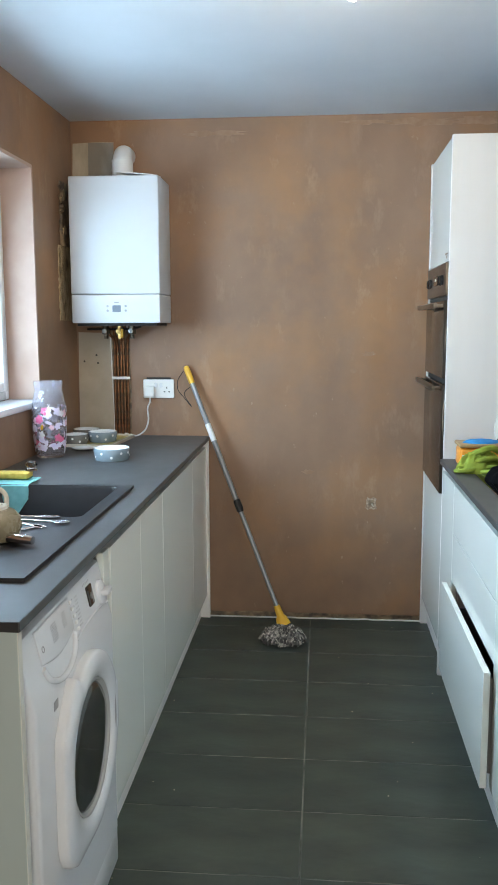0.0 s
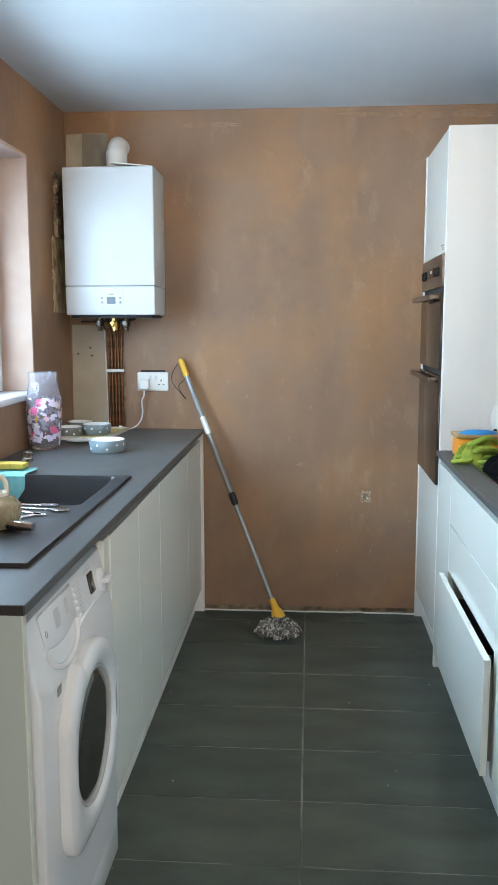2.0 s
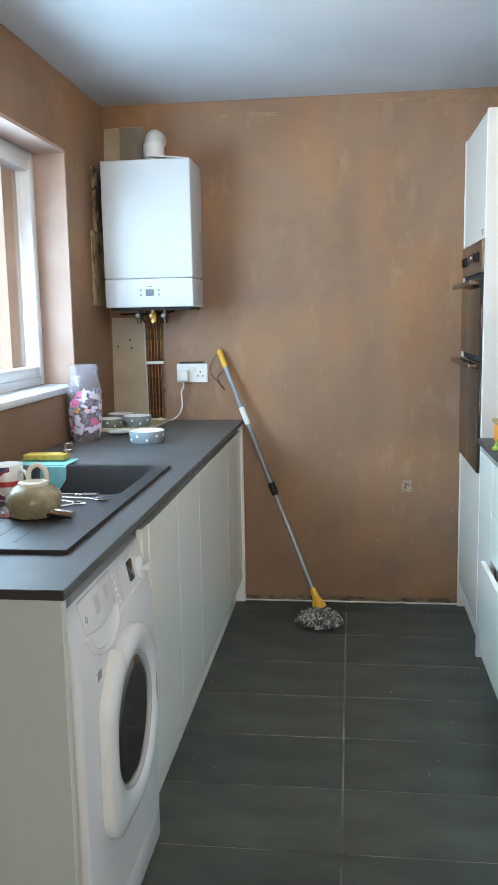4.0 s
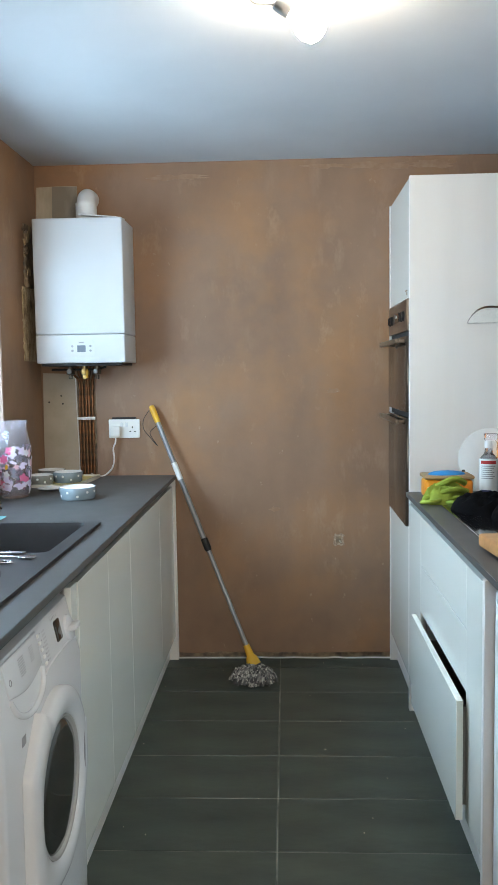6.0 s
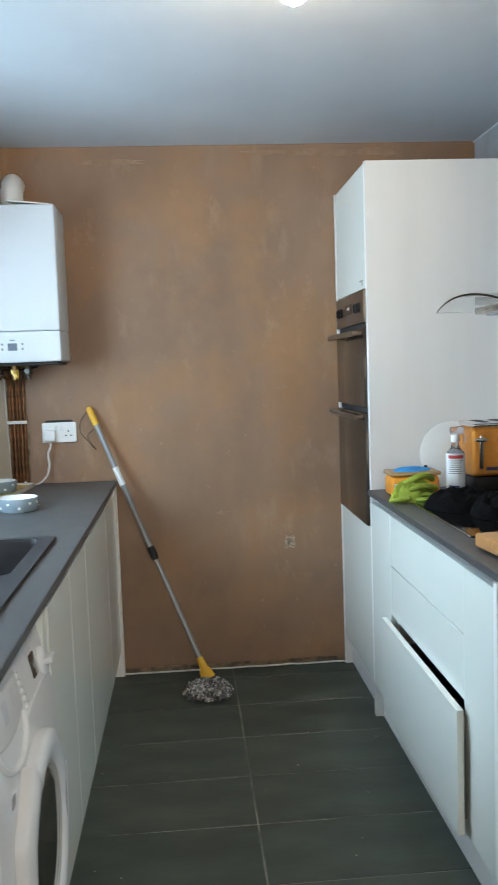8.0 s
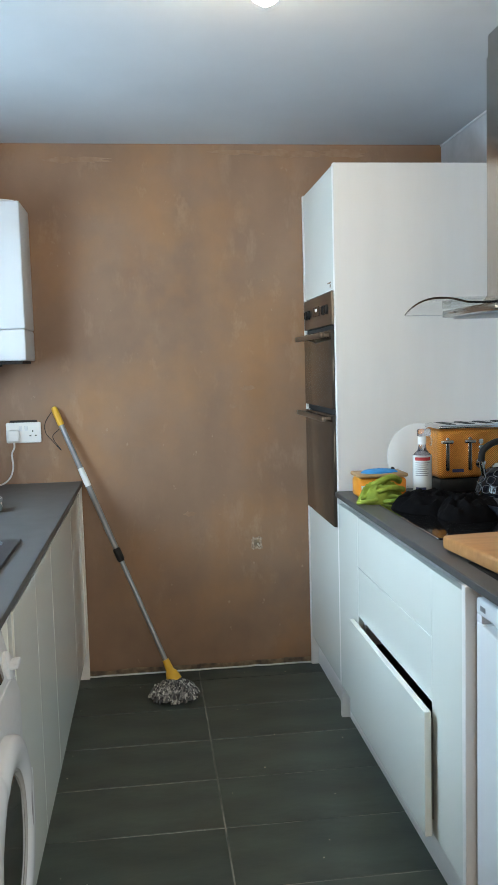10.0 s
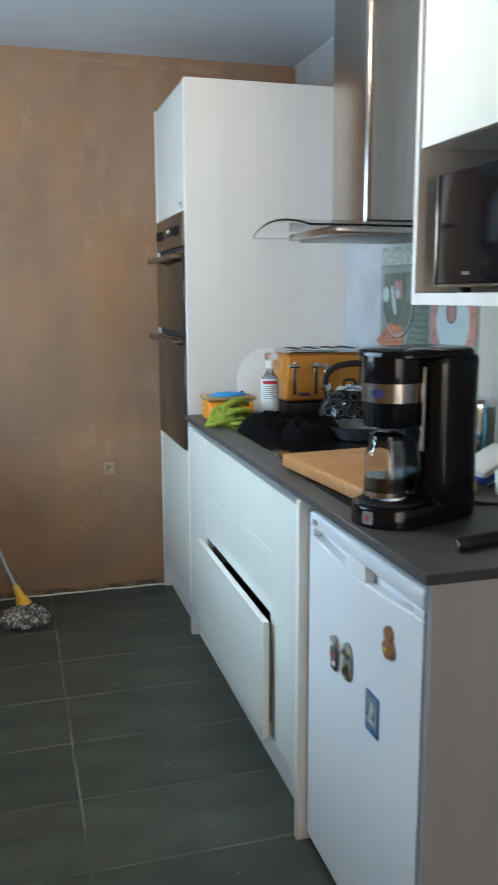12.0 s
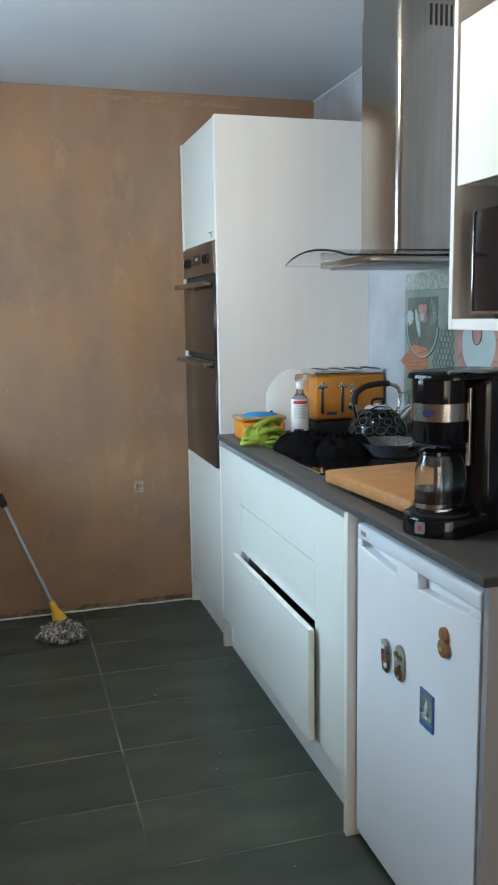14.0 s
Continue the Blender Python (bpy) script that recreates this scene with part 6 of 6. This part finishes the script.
part("bottle", lathe([(0, 0), (0.030, 0), (0.033, 0.004), (0.033, 0.150), (0.029, 0.162), (0.016, 0.176), (0.012, 0.200), (0, 0.200)], SM, 32), CLEAR, sb)
part("label", lathe([(0.0332, 0.018), (0.0338, 0.018), (0.0338, 0.158), (0.0332, 0.158)], SM, 32), GLAZE, sb, "white printed label")


def round_print(z0, z1, a0, a1, r, mat_, name, parent, origin):
    one = bmesh.new()
    cols = [[one.verts.new(origin + Vector((q * math.cos(a), q * math.sin(a), z))) for q, z in ((r, z0), (r, z1), (r + 0.0005, z1), (r + 0.0005, z0))] for a in (radians(a0 + (a1 - a0) * k / 10) for k in range(11))]
    for a, b in zip(cols, cols[1:]):
        for j in range(4):
            one.faces.new((a[j], b[j], b[(j + 1) % 4], a[(j + 1) % 4]))
    one.faces.new(cols[0][::-1]), one.faces.new(cols[-1])
    bmesh.ops.recalc_face_normals(one, faces=one.faces)
    return part(name, one, mat_, parent)


so_ = Vector((0.853, 3.37, ZT))
round_print(0.140, 0.152, 205, 305, 0.0339, RED, "red_band", sb, so_)
for k in range(7):
    round_print(0.131 - k * 0.0075, 0.1335 - k * 0.0075, 208, 300 - (k * 37) % 26, 0.0339, MARKGREY, "print_line", sb, so_)
round_print(0.028, 0.044, 210, 275, 0.0339, NAVY, "blue_mark", sb, so_)
part("collar", lathe([(0, 0.196), (0.015, 0.196), (0.015, 0.220), (0.012, 0.224), (0, 0.224)], SM, 24), PLASTIC, sb, "white collar")
part("trigger_head", box(0.835, 0.885, 3.36, 3.38, ZT + 0.2246, ZT + 0.252, 0.006), CLEAR, sb, "clear trigger head")
part("trigger", tube(smooth_line([(0.878, 3.37, ZT + 0.228), (0.888, 3.37, ZT + 0.21), (0.884, 3.37, ZT + 0.19)], 4), 0.0035, 8), CLEAR, sb)
bd = thing("round_board", (0.915, 3.60, ZT), "white glossy round board leaning against the oven tower", "board")
bmx = axes((0.915, 3.596, ZT + 0.128), (1, 0, 0), Vector((0, 0.09, 1)).normalized(), Vector((0, -1, 0.09)).normalized())
part("disc", slab(circle(0.127, 56), 0.006, bmx, 0.002), GLAZE, bd)
part("hook_hole", slab(circle(0.008, 14), 0.0008, bmx @ Matrix.Translation((-0.108, -0.045, 0.006))), DARK, bd)

# behind the coffee machine
can = thing("canister", (1.13, 2.42, ZT), "steel storage canister with a clip lid", "canister", "canisters")
cmx = Matrix.Translation((1.135, 2.425, ZT + 0.0005))
part("tin", lathe([(0, 0), (0.050, 0), (0.052, 0.004), (0.052, 0.165), (0, 0.165)], cmx, 40), STEEL, can)
part("lid", lathe([(0.054, 0.165), (0.054, 0.180), (0.049, 0.186), (0, 0.187)], cmx, 40), CHROME, can)
part("clip", tube(smooth_line([(1.085, 2.392, ZT + 0.178), (1.078, 2.386, ZT + 0.15), (1.084, 2.391, ZT + 0.125)], 4), 0.0022, 8), CHROME, can)
can2 = thing("canister", (1.193, 2.285, ZT), "pale teal storage tin", "canister", "canisters")
cmx = Matrix.Translation((1.193, 2.285, ZT + 0.0005))
part("tin", lathe([(0, 0), (0.045, 0), (0.047, 0.004), (0.047, 0.155), (0, 0.155)], cmx, 40), TEALTIN, can2)
part("lid", lathe([(0.049, 0.155), (0.049, 0.170), (0.045, 0.175), (0, 0.176)], cmx, 40), TEALTIN, can2)
pk = thing("packet", (1.075, 2.25, ZT), "blue and white foil packet lying on the worktop", "packet")
pturn = pose(0, 0, 0, 8, -14, 24)
part("packet", box(0.990, 1.150, 2.205, 2.285, ZT + 0.016, ZT + 0.066, 0.010, turn=pturn), GLAZE, pk)
part("blue_band", box(0.9885, 1.1515, 2.2035, 2.2865, ZT + 0.024, ZT + 0.052, 0.008, turn=pturn), BLUEPACK, pk, "blue printed band")
ck = thing("small_clock", (1.02, 2.07, ZT), "small pale plastic kitchen clock", "clock")
ckt = axes((1.03, 2.085, ZT + 0.034), Vector((0.94, -0.34, 0)), Vector((0.1, 0.28, 0.95)).normalized(), Vector((-0.33, -0.90, 0.29)).normalized())
part("case", slab(rounded(0.075, 0.062, 0.010), 0.020, ckt, 0.004), PLASTIC, ck)
part("face", slab(rounded(0.056, 0.044, 0.005), 0.001, ckt @ Matrix.Translation((0, 0, 0.020))), mottled("clock_face_grey", (0.30, 0.36, 0.40), (0.26, 0.32, 0.36), 20, (0.2, 0.3)), ck)
solo("power_cable", tube(smooth_line([(0.862, 2.055, ZT + 0.03), (0.90, 2.07, ZT + 0.005), (0.96, 2.02, ZT + 0.0045), (1.03, 2.01, ZT + 0.0045), (1.10, 2.09, ZT + 0.0045), (1.20, 2.16, ZT + 0.0045)], 6), 0.0036, 8), BLACKMATT, (0.9, 2.07, ZT), "black power cable trailing over the worktop", "cable")
ut = thing("utensil", (0.80, 1.78, ZT), "black plastic utensil handle with a hanging hole", "utensil")
part("handle", tube([(0.700, 1.755, ZT + 0.013), (0.708, 1.757, ZT + 0.013), (0.80, 1.775, ZT + 0.013), (0.98, 1.81, ZT + 0.014)], 0.012, 14, radii=[0.009, 0.0125, 0.0125, 0.009]), BLACKMATT, ut)
part("ring", lathe([(0.006, -0.001), (0.009, -0.001), (0.009, 0.001), (0.006, 0.001)], axes((0.6995, 1.755, ZT + 0.013), (0, 1, 0), (0, 0, 1), (1, 0, 0)), 18), CHROME, ut)

# painted splash panel
sp_ = thing("painted_panel", (XE, 2.94, ZT), "hand-painted green splash panel with scales and orange fan", "panel")
PF = lambda y, z, out=0.0: facing_west(XE - 0.001 - out, y, z)
PG = mottled("panel_green", (0.22, 0.27, 0.225), (0.15, 0.19, 0.16), 8, (0.25, 0.4), relief=0.1)
PD = mottled("panel_grey_green", (0.075, 0.085, 0.070), (0.12, 0.135, 0.11), 12, (0.25, 0.4))
PO = mottled("panel_orange", (0.46, 0.16, 0.075), (0.38, 0.12, 0.06), 14, (0.25, 0.4))
PP = mottled("panel_pink", (0.40, 0.20, 0.17), (0.34, 0.15, 0.13), 14, (0.25, 0.4))
PB = mottled("panel_pale_blue", (0.40, 0.48, 0.48), (0.34, 0.42, 0.42), 9, (0.25, 0.4))
PL = mottled("panel_line", (0.05, 0.055, 0.05), (0.07, 0.075, 0.07), 14, (0.3, 0.4))
part("sheet", box(XE - 0.006, XE - 0.001, 2.605, 3.275, ZT + 0.002, 1.470, 0.001, seg=1), PG, sp_)
part("upper_strip", box(XE - 0.005, XE - 0.001, 2.605, 3.275, 1.4705, 1.532, 0.001, seg=1), mottled("pale_green_panel", (0.36, 0.40, 0.36), (0.31, 0.35, 0.31), 8, (0.2, 0.35), relief=0.0), sp_, "plain pale green upper strip")
bowl_ = [(0.112 * math.cos(a), -0.02 + 0.105 * math.sin(a)) for a in (math.pi + math.pi * k / 18 for k in range(19))]
part("dark_field", slab(bowl_ + [(0.112, 0.088), (-0.112, 0.088)], 0.0012, PF(3.135, 1.355, 0.0052)), PD, sp_)
part("arc", tube([PF(3.135, 1.355, 0.0068) @ Vector((x * 1.03, z * 1.03, 0)) for x, z in bowl_], 0.003, 6), PB, sp_)
part("arc", tube([PF(3.135, 1.355, 0.0068) @ Vector((x * 1.10, z * 1.08, 0)) for x, z in bowl_], 0.0015, 6), PL, sp_)
part("flower", slab(petals(0.030, 8, 0.2), 0.0012, PF(3.225, 1.370, 0.0066)), PB, sp_)
part("flower", slab(petals(0.040, 4, 0.8), 0.0012, PF(3.13, 1.385, 0.0066)), PP, sp_)
part("flower_heart", slab(petals(0.018, 6, 0.3), 0.0012, PF(3.130, 1.372, 0.0080)), PB, sp_)
part("petal", slab(leaf(0.055, 0.014, 1.9), 0.0012, PF(3.165, 1.350, 0.0066)), PB, sp_)
part("petal", slab(leaf(0.050, 0.010, 2.3), 0.0012, PF(3.185, 1.365, 0.0057)), PL, sp_)
for k in range(5):
    part("frond", slab(leaf(0.030, 0.008, 0.5 + 0.25 * k), 0.0012, PF(3.045 + 0.005 * k, 1.36 + 0.014 * k, 0.0066)), PG, sp_)
part("fan", slab([(-0.13, 0.02), (-0.02, 0.085), (0.085, 0.075), (0.09, -0.085), (0.03, -0.06)], 0.0013, PF(3.175, 1.185, 0.0054)), PO, sp_)
for k in range(8):
    y0, z0, y1, z1 = 0.085, 0.066 - k * 0.020, -0.105 + 0.016 * k, 0.035 - k * 0.011
    part("ray", tube([PF(3.175, 1.185, 0.0074) @ Vector((y0, z0, 0)), PF(3.175, 1.185, 0.0074) @ Vector((y1, z1, 0))], 0.0011, 5), PL, sp_)
for r_ in range(13):
    for c_ in range(9):
        y, z = 3.120 - 0.0235 * c_ - 0.0118 * (r_ % 2), 1.110 + 0.0205 * r_
        if (y - 2.76) ** 2 + ((z - 1.285) * 1.1) ** 2 < 0.019 or z > 1.375 - (y - 2.93) * 1.2 or z < 1.31 - (3.12 - y) * 1.3:
            continue
        part("scale", ring_of(circle(0.0135, 16), circle(0.0118, 16), 0.0014, PF(y, z, 0.0062 + 0.0001 * (r_ % 2))), PL, sp_)
for r_ in range(5):
    for c_ in range(5):
        part("scale", ring_of(circle(0.0165, 18), circle(0.0150, 18), 0.0014, PF(3.245 - 0.030 * c_ - 0.012 * (r_ % 2), 0.945 + 0.030 * r_, 0.0062)), PL, sp_)
part("disc_rim", ring_of(super_outline(0.140, 0.130, 2.2, 44), super_outline(0.100, 0.098, 2, 44), 0.0014, PF(2.755, 1.285, 0.0056)), PP, sp_)
part("disc", slab(super_outline(0.0995, 0.0975, 2, 44), 0.0014, PF(2.755, 1.285, 0.0056)), PB, sp_)
part("disc_spot", slab(super_outline(0.024, 0.032, 2, 26), 0.0010, PF(2.762, 1.318, 0.0072)), PP, sp_)
part("disc_line", ring_of(super_outline(0.030, 0.038, 2, 26), super_outline(0.026, 0.034, 2, 26), 0.0010, PF(2.762, 1.318, 0.0072)), PL, sp_)
for k in range(8):
    a = radians(-70 + k * 38)
    part("rim_line", tube([PF(2.755, 1.285, 0.0074) @ Vector((0.104 * math.cos(a), 0.10 * math.sin(a), 0)), PF(2.755, 1.285, 0.0074) @ Vector((0.134 * math.cos(a + 0.15), 0.126 * math.sin(a + 0.15), 0))], 0.0011, 5), PL, sp_)
clad = thing("wall_cladding", (XE, 2.1, ZT), "pale greige wood-effect cladding boards behind the worktop", "cladding")
for k in range(8):
    y1 = 2.600 - k * 0.118
    part("board", box(XE - 0.010, XE - 0.001, y1 - 0.114, y1, ZT + 0.002, 1.344, 0.002, seg=1), PALEWOOD, clad)

# microwave on its shelf
mw = thing("microwave", (1.05, 1.955, 1.372), "black microwave with a silver trim in the shelf niche", "microwave")
MX, M0, M1 = 0.882, 1.708, 2.208
part("body", box(MX + 0.012, XE - 0.03, M0, M1, 1.388, 1.632, 0.006), BLACKMATT, mw)
part("door", box(MX, MX + 0.012, M0 + 0.135, M1 - 0.004, 1.392, 1.630, 0.003), BLACKGLOSS, mw, "black glass door")
part("side_trim", box(MX - 0.002, MX + 0.012, M1 - 0.0035, M1 + 0.003, 1.390, 1.632, 0.002), STEEL, mw, "silver edge trim")
part("bottom_trim", box(MX - 0.001, MX + 0.012, M0, M1, 1.384, 1.3915, 0.002), STEEL, mw)
part("handle", box(MX - 0.024, MX - 0.008, M0 + 0.140, M0 + 0.160, 1.405, 1.618, 0.005), CHROME, mw, "silver bar handle")
for z in (1.42, 1.60):
    part("handle_post", box(MX - 0.009, MX + 0.001, M0 + 0.144, M0 + 0.156, z - 0.006, z + 0.006, 0.001), CHROME, mw)
part("control_panel", box(MX, MX + 0.012, M0 + 0.002, M0 + 0.133, 1.392, 1.630, 0.003), BLACKGLOSS, mw)
part("badge", bars([(k * 0.006 - 0.015, 0, 0.0042, 0.007) for k in range(5)], facing_west(MX - 0.0002, M1 - 0.135, 1.410)), MARKGREY, mw)
for y in (M0 + 0.05, M1 - 0.05):
    part("foot", lathe([(0, 0), (0.012, 0), (0.014, 0.016), (0, 0.016)], Matrix.Translation((MX + 0.05, y, 1.372)), 14), BLACKMATT, mw)
gj = thing("jar", (0.955, 2.105, 2.063), "gold-lidded glass jar on top of the wall cabinet", "jar")
gm = Matrix.Translation((0.955, 2.105, 2.0635))
part("jar", lathe([(0, 0), (0.040, 0), (0.043, 0.005), (0.043, 0.085), (0.036, 0.098), (0, 0.098)], gm, 32), GOLD, gj, "gold foil body")
part("lid", lathe([(0.038, 0.0985), (0.038, 0.115), (0, 0.117)], gm, 32), GOLD, gj)
solo("cable_box", box(1.06, 1.19, 4.10, 4.16, TZ, TZ + 0.035, 0.006), mottled("grey_green_plastic", (0.22, 0.27, 0.25), (0.18, 0.23, 0.21), 9, (0.4, 0.5)), (1.12, 4.13, TZ), "grey-green plastic box on top of the oven tower", "box")

# fridge magnets
FM = lambda y, z, o=0.0: facing_west(FRX - 0.0003 - o, y, z)
m1 = thing("fridge_magnet", (FRX, 2.082, 0.585), "silver souvenir plaque magnet with a dark red crest", "magnet", "fridge magnets")
part("plaque", slab(super_outline(0.024, 0.041, 2.6, 28), 0.006, FM(2.082, 0.585), 0.002), STEEL, m1)
part("relief", slab(rounded(0.020, 0.050, 0.004), 0.002, FM(2.078, 0.582, 0.006), 0.0008), mottled("plum_enamel", (0.13, 0.05, 0.06), (0.20, 0.16, 0.15), 90, (0.3, 0.5)), m1)
part("relief", slab(rounded(0.030, 0.012, 0.003), 0.003, FM(2.084, 0.617, 0.006), 0.0008), MARKGREY, m1)
m2 = thing("fridge_magnet", (FRX, 2.012, 0.595), "grey-green souvenir plaque magnet with bronze relief", "magnet", "fridge magnets")
part("plaque", slab(super_outline(0.025, 0.043, 2.4, 28), 0.006, FM(2.012, 0.595), 0.002), mottled("verdigris", (0.16, 0.20, 0.18), (0.26, 0.26, 0.22), 70, (0.35, 0.5), relief=0.6), m2)
part("relief", slab(super_outline(0.018, 0.014, 2, 20), 0.004, FM(2.010, 0.572, 0.006), 0.001), COPPER, m2)
part("relief", slab(super_outline(0.020, 0.010, 2, 20), 0.003, FM(2.014, 0.612, 0.006), 0.001), PD, m2)
m3 = thing("fridge_magnet", (FRX, 1.815, 0.722), "small brown moulded magnet", "magnet", "fridge magnets")
BR = mottled("brown_resin", (0.28, 0.13, 0.055), (0.20, 0.09, 0.04), 60, (0.4, 0.5), relief=0.4)
part("lower", slab(super_outline(0.020, 0.020, 2, 20), 0.010, FM(1.815, 0.710), 0.004), BR, m3)
part("upper", slab(super_outline(0.016, 0.016, 2, 20), 0.009, FM(1.817, 0.738), 0.004), BR, m3)
part("spot", slab(circle(0.005, 12), 0.002, FM(1.818, 0.708, 0.010), 0.0008), SPONGE, m3)
m4 = thing("fridge_magnet", (FRX, 1.886, 0.540), "blue framed picture magnet of a pale landmark", "magnet", "fridge magnets")
part("card", slab(rounded(0.060, 0.086, 0.003), 0.003, FM(1.886, 0.540), 0.001), mottled("blue_print", (0.02, 0.09, 0.28), (0.05, 0.17, 0.36), 60, (0.3, 0.4), relief=0), m4)
part("picture", slab(rounded(0.050, 0.068, 0.002), 0.0006, FM(1.886, 0.546, 0.003)), mottled("stone_print", (0.24, 0.28, 0.26), (0.10, 0.16, 0.22), 60, (0.3, 0.4), relief=0), m4)
part("tower_shape", slab([(-0.012, -0.028), (0.004, -0.028), (0.003, 0.008), (0.0, 0.018), (-0.006, 0.006)], 0.0006, FM(1.884, 0.548, 0.0037)), GLAZE, m4)
for k in range(5):
    part("stone_shape", slab(super_outline(0.008, 0.005, 2.5, 12), 0.0006, FM(1.868 + 0.009 * k, 0.528 + 0.006 * (k % 3), 0.0043)), (BOARD, PD, PB)[k % 3], m4)
for k, (dy, dz, s, mat_) in enumerate(((0.006, 0.022, 0.007, GLAZE), (-0.008, 0.010, 0.006, PD), (0.008, -0.004, 0.007, RED), (-0.006, -0.020, 0.007, GLAZE), (0.004, -0.030, 0.006, PD))):
    part("relief", slab(super_outline(s, s * 0.8, 2.5, 12), 0.0026, FM(2.082 + dy, 0.585 + dz, 0.0078), 0.001), mat_, m1)
    part("relief", slab(super_outline(s * 0.9, s * 0.7, 2.5, 12), 0.0026, FM(2.012 - dy, 0.595 + dz, 0.0078), 0.001), (GOLD, BOARD, COPPER)[k % 3], m2)

# crumbs of plaster on the floor
rf = random.Random(21)
bm = bmesh.new()
for k in range(34):
    x, y, s = rf.uniform(-0.46, 0.56), rf.uniform(1.3, 4.2), rf.uniform(0.0010, 0.0026)
    if k % 3 == 0:
        x = -0.475 + abs(rf.gauss(0, 0.04))
    box(x - s, x + s * rf.uniform(0.6, 1.4), y - s, y + s, 0.0012, 0.0012 + s, s * 0.3, bm, seg=1)
solo("floor_debris", bm, BOARD, (0, 3, 0), "scattered pale plaster crumbs on the tiles", "debris", kind="stuff")

# ---- floor tiles, last ----
TP, TXP, TX0, TY_0 = 0.3045, 0.604, 0.066, 3.514
one = box(-TXP / 2 + 0.0022, TXP / 2 - 0.0022, -TP / 2 + 0.0022, TP / 2 - 0.0022, -0.010, 0.0, 0.0015, seg=1)
tile_mesh = mesh_of("tile", one, SLATE)
for i in range(-2, 3):
    for j in range(-19, 3):
        x, y = TX0 + (i + 0.5) * TXP, TY_0 + (j + 0.5) * TP
        if y + TP / 2 > YN + 0.02 or y < YS:
            continue
        ob = new("tile", tile_mesh)
        ob.parent = floor
        ob.matrix_parent_inverse = Matrix.Identity(4)
        ob.location = (x, y, 0.12 + 0.0006 * noise.noise((i * 3.1, j * 2.3, 0)))
bm = None
for i in range(-2, 3):
    x = TX0 + (i + 0.5) * TXP
    bm = box(x - TXP / 2 + 0.0022, x + TXP / 2 - 0.0022, TY_0 + 2 * TP + 0.0022, YN + 0.012, -0.010, 0.0, bm=bm)
part("cut_tile", bm, SLATE, floor)
